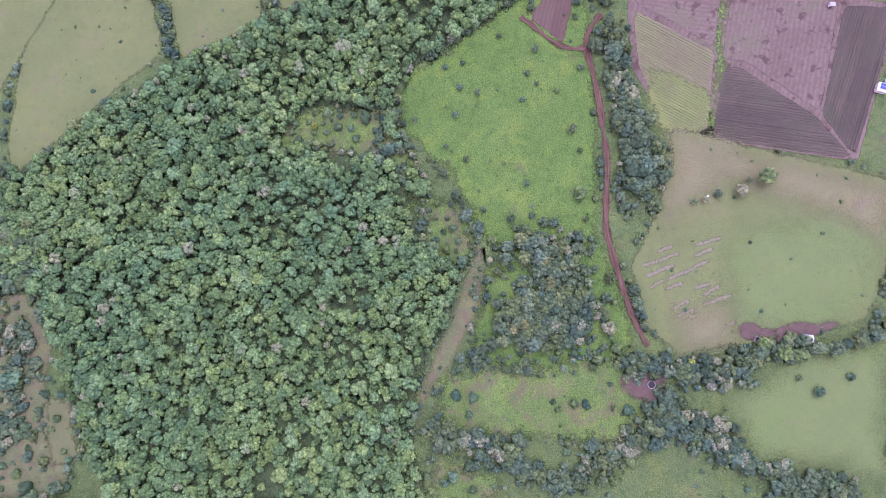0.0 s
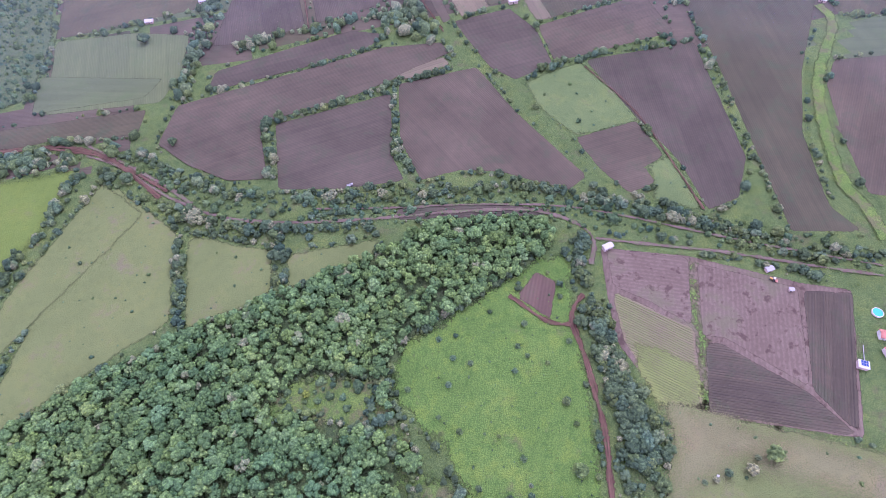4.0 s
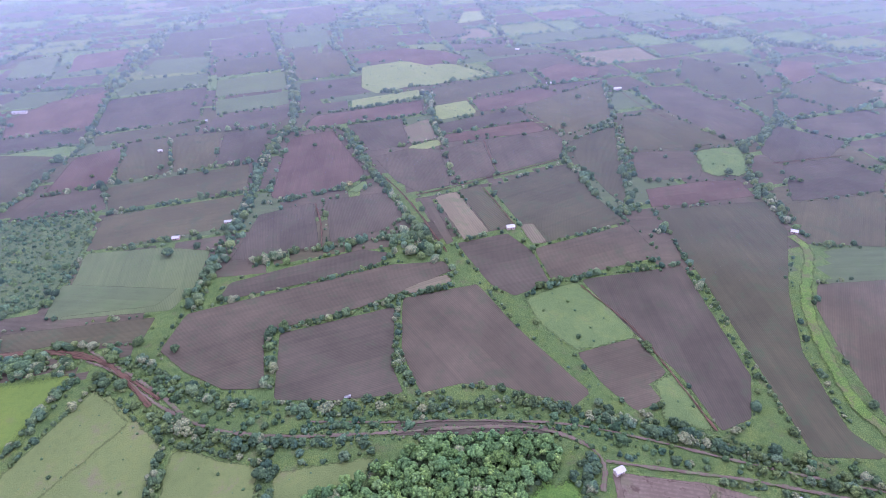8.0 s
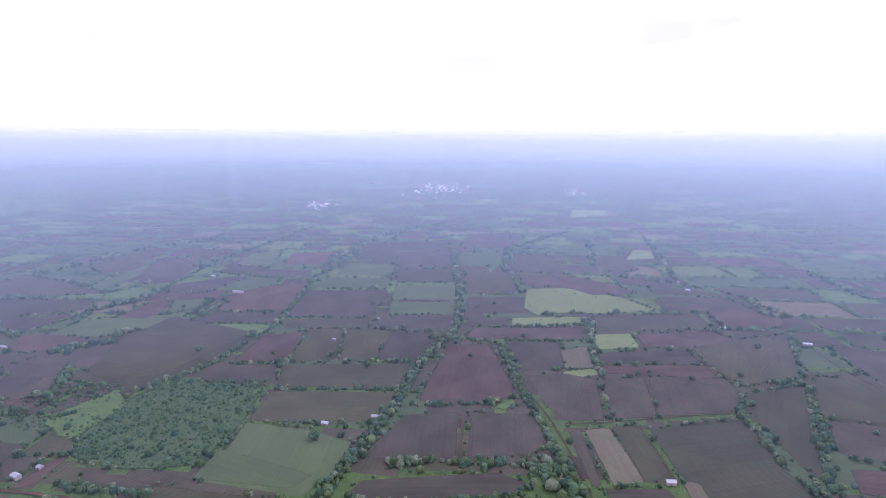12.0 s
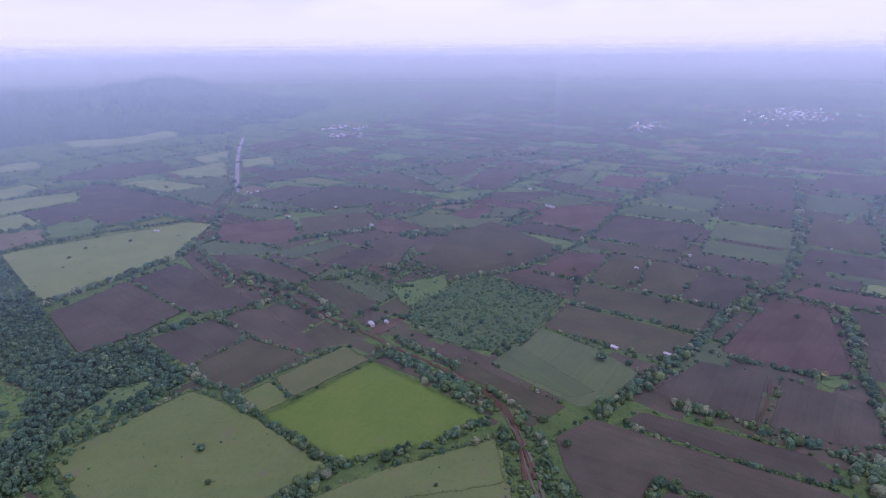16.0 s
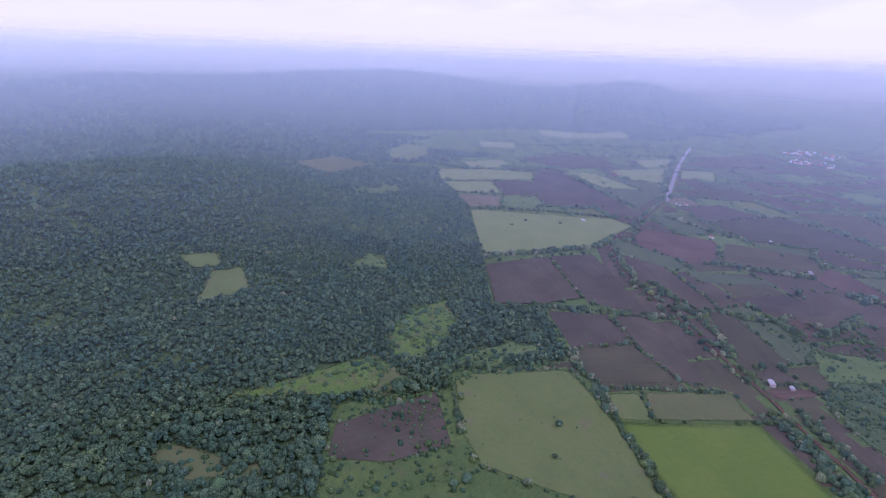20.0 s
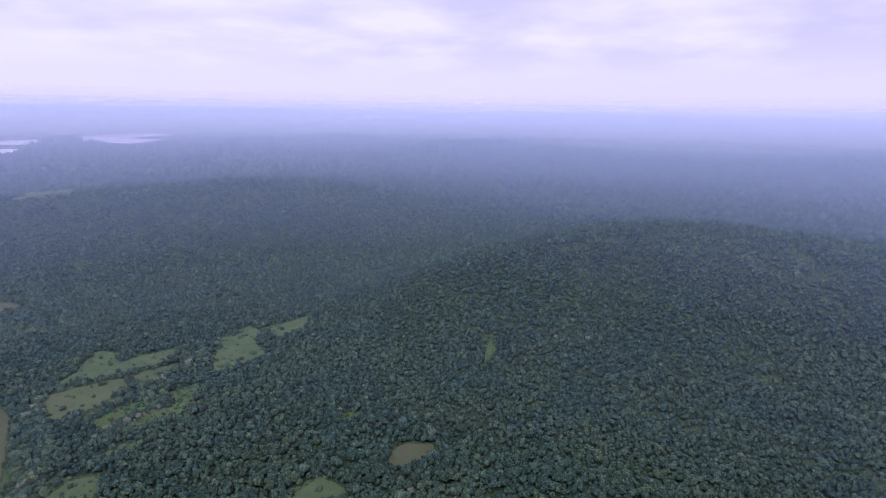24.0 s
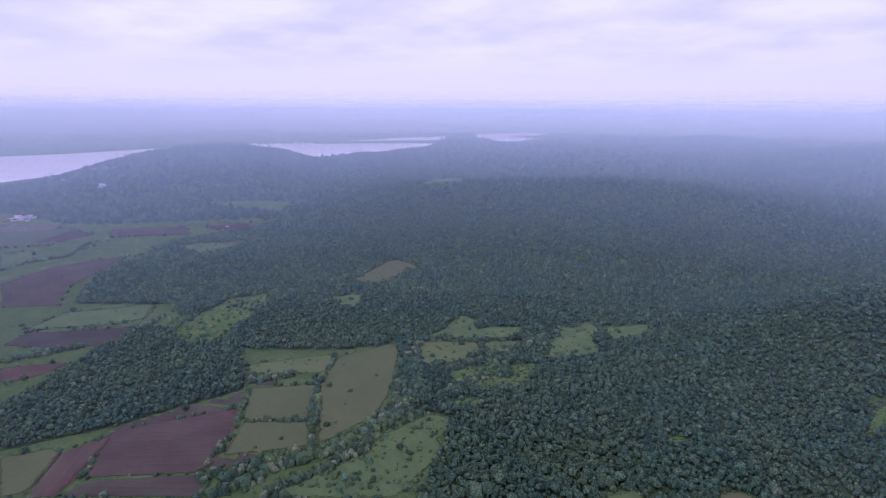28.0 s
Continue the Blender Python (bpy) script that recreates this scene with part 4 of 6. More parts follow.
field("crop", [(-1086, 462), (-1156, 624), (-1028, 703), (-925, 708), (-973, 486)])
field("crop", [(-1199, 680), (-1203, 821), (-1082, 815), (-929, 773), (-1042, 712)])
field("green", [(-804, 321), (-794, 406), (-770, 444), (-758, 387), (-759, 329)])
field("plough", [(-703, 342), (-731, 436), (-669, 460), (-664, 397)])
field("plough", [(-752, 452), (-742, 520), (-696, 523), (-658, 463)])
field("plough", [(-865, 233), (-814, 291), (-666, 320), (-661, 293), (-755, 253)])
field("crop", [(-662, 300), (-650, 330), (-534, 342), (-528, 292)])
field("crop", [(-637, 491), (-690, 595), (-698, 701), (-521, 682), (-540, 512), (-591, 482)])
field("crop", [(-1158, 937), (-1175, 1073), (-1057, 1047), (-1021, 900), (-1048, 878)])
field("plough", [(-995, 923), (-1052, 1042), (-989, 1100), (-911, 979), (-921, 900)])
field("rough", [(-564, -87), (-617, -59), (-580, -14), (-530, -26), (-496, -49), (-492, -90)])
field("dull", [(-472, -115), (-486, -86), (-452, -51), (-424, -76), (-428, -106)])
field("meadow", [(-773, -163), (-751, -125), (-718, -127), (-722, -151)])
field("meadow", [(-1247, -225), (-1212, -177), (-1164, -169), (-1171, -214)])
field("meadow", [(-574, 381), (-556, 467), (-511, 436), (-505, 360)])
field("pasture", [(-570, -327), (-641, -342), (-663, -309), (-623, -282), (-589, -298)])
field("pasture", [(-656, -395), (-687, -358), (-658, -335), (-639, -366)])
field("meadow", [(-704, -180), (-776, -159), (-745, -135), (-730, -120)])
field("meadow", [(-1084, -261), (-1168, -259), (-1208, -173), (-1130, -200)])
field("dull", [(-328, -243), (-341, -225), (-329, -176), (-309, -174), (-305, -200)])
field("dull", [(-308, -182), (-330, -156), (-316, -144)])
field("rough", [(-406, -215), (-497, -94), (-472, -77), (-427, -93), (-413, -153)])
field("rough", [(-594, -92), (-641, -30), (-562, -15), (-517, -61)])
field("meadow", [(-493, -28), (-547, 50), (-530, 90), (-488, 20)])
field("plough", [(-339, -104), (-380, -109), (-438, -28), (-368, -10), (-341, -56)])
field("dull", [(-1447, -520), (-1576, -427), (-1492, -295), (-1295, -362)])
field("redsoil", [(419, -256), (457, -309), (438, -332), (376, -390), (355, -348), (337, -297)])
field("redsoil", [(439, -222), (470, -271), (455, -304), (426, -253), (420, -230)])
field("dull", [(459, -214), (512, -245), (487, -272), (473, -270), (447, -224)])
field("plough", [(416, -232), (413, -253), (335, -294), (313, -274)])
field("dull", [(336, -323), (355, -371), (299, -394), (275, -363), (301, -344)])
field("dull", [(360, -375), (393, -427), (333, -460), (301, -398)])
field("dull", [(267, -367), (329, -461), (345, -515), (347, -531), (303, -592), (288, -576), (249, -470), (245, -427), (258, -390)])
field("pasture", [(435, -471), (359, -534), (340, -488), (417, -451)])
field("meadow", [(275, -619), (258, -663), (259, -722), (233, -707), (219, -681), (156, -710), (149, -671)])
field("pasture", [(274, -608), (204, -638), (194, -614), (197, -582), (246, -546)])
field("meadow", [(199, -642), (148, -665), (151, -632), (181, -606)])
field("meadow", [(111, -667), (111, -724), (76, -762), (59, -736), (64, -706), (49, -651), (88, -627), (111, -617)])
field("meadow", [(55, -746), (-2, -781), (-4, -738), (48, -706)])
field("meadow", [(266, -293), (244, -330), (220, -373), (223, -390), (198, -449), (173, -457), (165, -436), (171, -416), (156, -401), (166, -363), (171, -331)])
field("meadow", [(186, -482), (158, -505), (154, -491), (175, -471)])
field("rough", [(219, -567), (118, -600), (112, -542), (190, -510)])
field("meadow", [(789, -437), (801, -505), (752, -541), (717, -582), (674, -532), (698, -498)])
field("plough", [(765, -393), (773, -433), (661, -501), (637, -450), (693, -416)])
field("plough", [(1039, -554), (1055, -660), (1003, -770), (964, -706), (915, -586), (840, -515), (917, -483)])
field("redsoil", [(656, -330), (697, -354), (635, -395), (637, -360)])
field("rough", [(597, -506), (614, -561), (622, -647), (579, -688), (543, -620), (531, -559), (518, -503), (551, -480)])
field("meadow", [(585, -616), (600, -645), (580, -703), (537, -625)])
field("meadow", [(949, -852), (943, -896), (854, -939), (826, -997), (837, -919), (864, -836)])
field("meadow", [(1173, -1035), (1115, -1095), (1077, -1057)])
field("meadow", [(1066, -1082), (951, -1176), (982, -1106)])
field("redsoil", [(1062, -1048), (977, -1100), (932, -1048), (1032, -1018)])
field("plough", [(1245, -926), (1106, -1018), (1029, -962), (1184, -867)])
field("plough", [(1284, -766), (1333, -889), (1234, -871), (1238, -785)])
field("meadow", [(1133, -775), (1197, -880), (1152, -851), (1124, -734)])
field("meadow", [(1239, -671), (1212, -716), (1145, -673), (1167, -629)])
field("dull", [(491, -788), (481, -903), (473, -935), (404, -906), (430, -849), (420, -807)])
field("meadow", [(481, -714), (439, -740), (412, -693), (439, -679)])
field("meadow", [(607, -1372), (889, -2116), (764, -2200), (492, -1393), (585, -1338)])
field("rough", [(153, -1051), (141, -1064), (110, -1029)])
field("rough", [(67, -1040), (63, -1095), (43, -1063)])
field("meadow", [(29, -390), (21, -399), (2, -410), (-10, -405)])
field("rough", [(-19, -491), (-47, -510), (-38, -490)])
field("rough", [(-194, -564), (-208, -594), (-231, -622), (-236, -613), (-214, -567)])
field("meadow", [(21, -374), (16, -396), (-5, -411), (-34, -380)])
field("dull", [(-56, -424), (-81, -441), (-108, -433), (-99, -408), (-68, -408)])
field("rough", [(-23, -493), (-49, -504), (-33, -481)])
field("stubble", [(-48, 379), (-4, 398), (3, 386), (-37, 371)])
field("plough", [(-227, 308), (-223, 351), (-182, 367), (-121, 390), (-56, 415), (-6, 418), (1, 403), (-38, 380), (-48, 371), (-76, 355), (-129, 335), (-151, 326), (-135, 268), (-165, 268), (-198, 285)])

for k, edge in enumerate(WOODS):
    ob = sheet("forest_floor", edge, 5.0, 8.0, MATS["forest_floor"], 640)
    ob.location.z = 0.03 + 0.006 * k
    tagged(ob, FIELD_LABELS["forest_floor"][1], "ground", kind="structure")

# ---------------------------------------------------------------- tracks, channel, lake


def ribbon(name, pts, width, lift, mat, wobble=0.6):
    """A strip of the given width along a smoothed line."""
    p = np.array(pts, float)
    for _ in range(2):
        q = [p[0]]
        for a, b in zip(p[:-1], p[1:]):
            q += [a * 0.75 + b * 0.25, a * 0.25 + b * 0.75]
        p = np.array(q + [p[-1]])
    fine = [p[0]]
    for a, b in zip(p[:-1], p[1:]):
        k = max(1, int(np.linalg.norm(b - a) / 4))
        fine += [a + (b - a) * (i + 1) / k for i in range(k)]
    p = np.array(fine)
    t = np.gradient(p, axis=0)
    t /= np.linalg.norm(t, axis=1)[:, None] + 1e-9
    nrm = np.stack([-t[:, 1], t[:, 0]], -1)
    w1 = (width / 2 + rng.normal(0, wobble * 0.4, len(p)))[:, None]
    w2 = (width / 2 + rng.normal(0, wobble * 0.4, len(p)))[:, None]
    k = len(p)
    run = np.concatenate([[0], np.cumsum(np.linalg.norm(np.diff(p, axis=0), axis=1))])
    columns = (-2.1, -0.8, -0.55, -0.3, 0.0, 0.3, 0.55, 0.8, 2.1)
    dips = (0, 0.06, -0.1, 0.04, 0.1, 0.04, -0.1, 0.06, 0)
    verts, edge_, way_ = [], [], []
    for c, dip in zip(columns, dips):
        q = p + nrm * c * (w1 if c > 0 else w2)
        z = height(q[:, 0], q[:, 1])
        verts += [(x, y, h + lift + dip + (1.25 if h > 0.3 else 0)) for (x, y), h in zip(q, z)]
        edge_ += [(abs(c) - 0.72) / 0.8 + 0.5] * k
        way_ += [(c * width * 0.6, float(u) * 0.06, 0.0) for u in run]
    faces = [(i + c * k, i + c * k + k, i + c * k + k + 1, i + c * k + 1) for c in range(len(columns) - 1) for i in range(k - 1)]
    ob = mesh_object(name, verts, [f[::-1] for f in faces], [mat], True)
    set_edge(ob.data, np.array(edge_))
    ob.data.attributes.new("way", "FLOAT_VECTOR", "POINT").data.foreach_set("vector", np.array(way_, np.float32).ravel())
    return ob


ROADS = []


def road(name, width, pts):
    ROADS.append((width, pts))
    mat, label = {
        "dirt_track": (M_TRACK, "reddish-brown rutted dirt track between grass verges"),
        "dirt_lane": (M_LANE, "worn grey-brown earth lane along the canal verge"),
        "paved_road": (M_PAVED, "pale narrow paved country road lined with trees"),
        "grass_channel": (MATS["rough"], "winding shallow channel grown over with bright grass"),
    }[name]
    tagged(ribbon(name, pts, width, 0.68 + 0.01 * len(ROADS), mat), label, "road" if name != "grass_channel" else "channel", kind="structure")


road("dirt_lane", 4, [(-283, 310), (-246, 288), (-204, 262), (-186, 247)])
road("dirt_lane", 3.5, [(-280, 299), (-252, 289), (-215, 260), (-188, 245), (-158, 232), (-110, 226), (-41, 228), (-2, 231), (55, 231), (83, 217), (92, 204), (86, 184)])
road("dirt_lane", 3, [(92, 204), (135, 196), (175, 189), (225, 176), (261, 168)])
road("dirt_lane", 2, [(-96, 238), (-41, 236), (-2, 237), (67, 234), (111, 223), (179, 199), (264, 175)])
road("dirt_track", 4, [(77, 163), (69, 153), (67, 144), (71, 126), (74, 100), (76, 74), (72, 45), (75, 27), (81, 2), (87, -16), (91, -23)])
road("dirt_track", 3, [(32, 164), (44, 152), (57, 143), (67, 143)])
road("dirt_track", 4, [(-207, 260), (-248, 287), (-276, 302), (-312, 308)])
road("dirt_track", 2, [(113, 377), (144, 323), (158, 267), (168, 224)])
road("grass_channel", 12, [(331, 446), (337, 420), (290, 349), (275, 290), (266, 240), (275, 221), (275, 194)])
road("dirt_track", 5, [(-211, 254), (-238, 278), (-273, 304), (-316, 312), (-366, 305), (-421, 295), (-479, 287), (-538, 274), (-597, 263), (-658, 249), (-720, 230), (-809, 222), (-910, 226), (-977, 264), (-1086, 334), (-1243, 425)])
road("paved_road", 5, [(-1243, 425), (-1514, 527), (-1802, 638), (-2096, 769)])
road("dirt_track", 2.2, [(-149, 535), (-135, 494), (-126, 448)])
road("dirt_track", 2.2, [(-37, 549), (9, 566), (59, 593), (143, 632)])
road("dirt_track", 2, [(38, 567), (52, 528), (68, 474)])
road("dirt_track", 2, [(49, 699), (55, 641), (59, 591)])
road("dirt_track", 2, [(104, 819), (129, 762), (149, 725)])
road("dirt_track", 2, [(-388, 900), (-328, 920), (-273, 939)])
road("dirt_track", 2.2, [(-95, 625), (-60, 568), (-33, 511), (-3, 433)])
road("dirt_track", 2, [(-1173, 434), (-1070, 442), (-1006, 463)])
road("dirt_track", 2, [(392, 604), (439, 612), (485, 620)])
road("dirt_track", 2.4, [(421, -230), (435, -266), (453, -306)])
road("dirt_track", 2, [(443, -221), (458, -248), (473, -272)])
road("dirt_track", 2, [(279, 905), (294, 813), (322, 744)])

LAKE = [(2223, -1243), (2265, -1388), (2373, -1572), (2533, -2096), (2248, -2397), (1711, -2477), (1647, -2714), (1703, -3396), (1619, -3785), (1433, -4425), (997, -4596), (828, -4682), (1147, -4615), (1416, -4523), (1682, -4420), (2102, -4195), (2642, -3840), (3017, -3539), (3289, -2969), (3373, -2593), (3445, -2271), (3583, -2036)]
bm = bmesh.new()
bm.faces.new([bm.verts.new((x, y, 0)) for x, y in LAKE])
bmesh.ops.triangulate(bm, faces=bm.faces[:])
for _ in range(6):
    long = [e for e in bm.edges if e.calc_length() > 90]
    if not long:
        break
    bmesh.ops.subdivide_edges(bm, edges=long, cuts=1)
    bmesh.ops.triangulate(bm, faces=bm.faces[:])
for v in bm.verts:
    v.co.z = 1.2 + 1.02 * float(rise(math.hypot(v.co.x, v.co.y)))
bm.normal_update()
for f in bm.faces:
    f.smooth = True
    if f.normal.z < 0:
        f.normal_flip()
me = bpy.data.meshes.new("water")
bm.to_mesh(me)
bm.free()
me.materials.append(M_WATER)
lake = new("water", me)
tagged(lake, "broad lake beyond the hills, the sky's pale reflection put into its colour", "lake", kind="structure")


# ---------------------------------------------------------------- trees
def dome(rings, seg, r, squash, seed, lumpy=0.1):
    """A lumpy closed dome, the dark inside of a crown."""
    g = np.random.default_rng(seed)
    v, f = [(0, 0, squash * r)], []
    for i in range(1, rings + 1):
        a = i / rings * math.pi * 0.62
        for j in range(seg):
            b = (j + 0.5 * (i % 2)) / seg * 2 * math.pi
            k = r * (1 + g.normal(0, lumpy))
            v.append((k * math.sin(a) * math.cos(b), k * math.sin(a) * math.sin(b), k * squash * math.cos(a)))
    for j in range(seg):
        f.append((0, 1 + j, 1 + (j + 1) % seg))
    for i in range(rings - 1):
        s = 1 + i * seg
        for j in range(seg):
            a, b, c, d = s + j, s + (j + 1) % seg, s + seg + j, s + seg + (j + 1) % seg
            f += [(a, c, d), (a, d, b)]
    return np.array(v, float), np.array(f, int)


def crown(seed, lobes, size, shape=(2, 6), core=(2, 6), leaves=0, leaf=0.14):
    """A unit crown: a core, rounded leafy lobes all over it, and loose leaf sprays along its uneven outline."""
    g = np.random.default_rng(seed)
    v, f = dome(core[0], core[1], 0.72 if lobes > 6 else 0.92, 0.85, seed)
    V, Fc = [v], [f]
    n = len(v)
    spin = g.random() * 6.28
    for i in range(lobes):
        up = 1 - 1.12 * (i + 0.5) / lobes
        a = spin + i * 2.399963 + g.normal(0, 0.25)
        flat = math.sqrt(max(0.0, 1 - up * up))
        d = np.array([flat * math.cos(a), flat * math.sin(a), up]) + g.normal(0, 0.1, 3)
        d /= np.linalg.norm(d)
        t = np.cross(d, g.normal(0, 1, 3))
        t /= np.linalg.norm(t)
        b = np.cross(d, t)
        lv, lf = dome(shape[0], shape[1], size * (0.72 + 0.56 * g.random()), 0.9, seed * 31 + i)
        c = d * (0.68 + g.normal(0, 0.09)) * np.array([1, 1, 0.85])
        V.append(c + lv[:, :1] * t + lv[:, 1:2] * b + lv[:, 2:] * d)
        Fc.append(lf + n)
        n += len(lv)
    for i in range(leaves):
        d = g.normal(0, 1, 3)
        d[2] = abs(d[2]) * 0.8 - 0.1
        d /= np.linalg.norm(d)
        c = d * (0.98 + g.normal(0, 0.08)) * np.array([1, 1, 0.85])
        nn = d + np.array([0, 0, 0.4]) + g.normal(0, 0.4, 3)
        nn /= np.linalg.norm(nn)
        t = np.cross(nn, g.normal(0, 1, 3))
        t /= np.linalg.norm(t)
        b = np.cross(nn, t)
        s = leaf * (0.6 + 0.8 * g.random())
        V.append(np.array([c - t * s, c - b * s * 0.7, c + t * s, c + b * s * 0.7]) + np.array([[0.0], [0.3 * s], [0.0], [0.3 * s]]) * nn)
        Fc.append(np.array([(n, n + 1, n + 2), (n, n + 2, n + 3)]))
        n += 4
    return np.concatenate(V), np.concatenate(Fc)


CROWNS = {
    "near": [crown(i, 10, 0.39, (2, 5), (1, 6), 12, 0.13) for i in range(8)],
    "mid": [crown(20 + i, 4, 0.5, (2, 4), (2, 6), 3, 0.2) for i in range(8)],
    "cap": [dome(2, 4, 1.0, 0.9, 80 + i, 0.2) for i in range(12)],
    "blob": [dome(2, 5, 1.0, 1.0, 60 + i, 0.22) for i in range(14)],
    "peak": [dome(1, 6, 1.0, 0.9, 120 + i, 0.2) for i in range(10)],
    "tuft": [dome(1, 5, 1.0, 0.6, 80 + i) for i in range(5)],
}


def plant(name, x, y, r, lod, mat, label, category, lift=0.75, z=None, uneven=0.4):
    """Many trees in one mesh: crowns with short trunks, at x, y with radius r."""
    if not len(x):
        return None
    g = np.random.default_rng(len(x))
    z = height(x, y) if z is None else z
    pick = g.integers(0, len(CROWNS[lod]), len(x))
    V, Fc, S, n = [], [], [], 0
    tones = []
    for k, (cv, cf) in enumerate(CROWNS[lod]):
        sel = np.where(pick == k)[0]
        if not len(sel):
            continue
        a = g.random(len(sel)) * 2 * math.pi
        sx = r[sel] * (0.85 + 0.3 * g.random(len(sel)))
        sz = r[sel] * (0.8 + 0.45 * g.random(len(sel)))
        ca, sa = np.cos(a), np.sin(a)
        X = (cv[None, :, 0] * ca[:, None] - cv[None, :, 1] * sa[:, None]) * sx[:, None] + x[sel][:, None]
        Y = (cv[None, :, 0] * sa[:, None] + cv[None, :, 1] * ca[:, None]) * sx[:, None] + y[sel][:, None]
        Z = cv[None, :, 2] * sz[:, None] + (z[sel] + lift * r[sel] * (1 + uneven * g.random(len(sel))))[:, None]
        V.append(np.stack([X, Y, Z], -1).reshape(-1, 3))
        Fc.append((cf[None] + (np.arange(len(sel)) * len(cv))[:, None, None] + n).reshape(-1, 3))
        n += len(sel) * len(cv)
        tones.append(np.repeat(g.random(len(sel)), len(cv)))
    S = [np.zeros(sum(len(f) for f in Fc), int)]
    if lod == "near":
        w, k = 0.07 * r, len(x)
        tri = []
        ring = [(math.cos(b), math.sin(b)) for b in (0.3, 2.4, 4.5)]
        low = [np.stack([x + c * w * 1.4, y + s * w * 1.4, z - 0.3], -1) for c, s in ring]
        top = [np.stack([x + c * w * 0.6, y + s * w * 0.6, z + (lift + 0.6) * r], -1) for c, s in ring]
        V += low + top
        i = np.arange(k)
        for q in range(3):
            a, b = n + q * k + i, n + ((q + 1) % 3) * k + i
            tri += [np.stack([a, b, b + 3 * k], -1), np.stack([a, b + 3 * k, a + 3 * k], -1)]
        Fc += tri
        S.append(np.ones(6 * k, int))
        tones.append(np.zeros(6 * k))
    ob = fast_mesh(name, np.concatenate(V), np.concatenate(Fc), [mat, M_BARK], np.concatenate(S))
    ob.data.attributes.new("tone", "FLOAT", "POINT").data.foreach_set("value", np.concatenate(tones).astype(np.float32))
    if lod in ("near", "mid"):
        ob.data.shade_smooth()
    return tagged(ob, label, category, kind="stuff")


def scatter(x0, x1, y0, y1, gap, seed):
    """Points of a shaken grid."""
    g = np.random.default_rng(seed)
    X, Y = np.meshgrid(np.arange(x0, x1, gap), np.arange(y0, y1, gap * 0.9))
    X = X + (np.arange(X.shape[0]) % 2)[:, None] * gap * 0.5
    X, Y = X.ravel(), Y.ravel()
    return X + g.normal(0, gap * 0.2, X.shape), Y + g.normal(0, gap * 0.2, X.shape)


def open_land(x, y, wild=()):
    """Which points lie on a plot or a track, but for the kinds of plot in wild."""
    hit = np.zeros(len(x), bool)
    for kind, pts in PLOTS:
        if kind in wild:
            continue
        q = np.array(pts)
        near = (x > q[:, 0].min()) & (x < q[:, 0].max()) & (y > q[:, 1].min()) & (y < q[:, 1].max())
        i = np.where(near & ~hit)[0]
        hit[i] = inside(pts, x[i], y[i])
    for width, pts in ROADS:
        for a, b in zip(np.array(pts[:-1], float), np.array(pts[1:], float)):
            d = b - a
            t = np.clip(((x - a[0]) * d[0] + (y - a[1]) * d[1]) / max(1e-6, d @ d), 0, 1)
            hit |= np.hypot(x - a[0] - t * d[0], y - a[1] - t * d[1]) < width / 2 + 1.2
    return hit


def bearing(x, y):
    return np.degrees(np.arctan2(-x, y)) % 360


def wooded(x, y):
    """Which points are forest."""
    ok = np.zeros(len(x), bool)
    for w in WOODS:
        ok |= inside(w, x, y)
    r, b = np.hypot(x, y), bearing(x, y)
    # the edges of the far woods wander
    b = b + 5 * np.sin(r / 130 + 1) + 3 * np.sin(r / 51) + 2 * np.sin(r / 23 + 2)
    far = ((r > 1250) & (b > 97) | (r > 2350) & (b > 74)) & (b < 216)
    hilly = height(x, y) > 9
    ok |= far | hilly
    ok &= ~(inside(LAKE, x, y) & (height(x, y) < 16))
    return ok & ~open_land(x + 14 * (soft(x, y, 0.16, 21) - 0.5), y + 14 * (soft(x, y, 0.16, 22) - 0.5))


def soft(x, y, scale, seed):
    """Slow random swells in 0..1."""
    g = np.random.default_rng(seed)
    s = np.zeros(len(x))
    for i in range(6):
        a, f, p = g.random() * 6.28, scale * (0.6 + g.random()), g.random() * 6.28
        s += np.sin((x * math.cos(a) + y * math.sin(a)) * f + p)
    return 0.5 + s / 7


def woods():
    for name, r0, r1, gap, rad, lod in (("forest", 0, 290, 4.5, 3.0, "near"), ("forest", 290, 430, 4.7, 2.7, "mid"), ("forest", 430, 850, 4.2, 2.35, "cap"), ("forest", 850, 1500, 5.6, 3.2, "peak"), ("far_forest", 1500, 2600, 13, 7.6, "peak"), ("far_forest", 2600, 4600, 27, 15, "peak")):
        x, y = scatter(-r1, r1, -r1, r1, gap, int(r1))
        d = np.hypot(x, y)
        b = bearing(x, y)
        keep = (d >= r0) & (d < r1) & ((b > 60) & (b < 250) | (d < 320))
        x, y = x[keep], y[keep]
        keep = wooded(x, y)
        x, y = x[keep], y[keep]
        g = np.random.default_rng(int(r1) + 1)
        keep = g.random(len(x)) < 0.985 - 0.3 * (soft(x, y, 0.05, 3) > 0.86)
        x, y = x[keep], y[keep]
        r = rad * np.clip(g.normal(1, 0.26, len(x)), 0.5, 1.7)
        # behind the stretch that is flown over, coarser crowns will do
        coarse = (np.hypot(x, y) < 380) & ~((np.abs(x) < 285) & (y > -175))
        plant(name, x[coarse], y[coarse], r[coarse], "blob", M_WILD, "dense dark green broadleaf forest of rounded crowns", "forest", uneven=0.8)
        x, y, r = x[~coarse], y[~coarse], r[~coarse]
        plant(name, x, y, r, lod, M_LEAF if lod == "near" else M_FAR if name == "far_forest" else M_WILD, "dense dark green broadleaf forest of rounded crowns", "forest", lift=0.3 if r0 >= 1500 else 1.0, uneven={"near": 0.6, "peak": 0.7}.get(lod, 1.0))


woods()

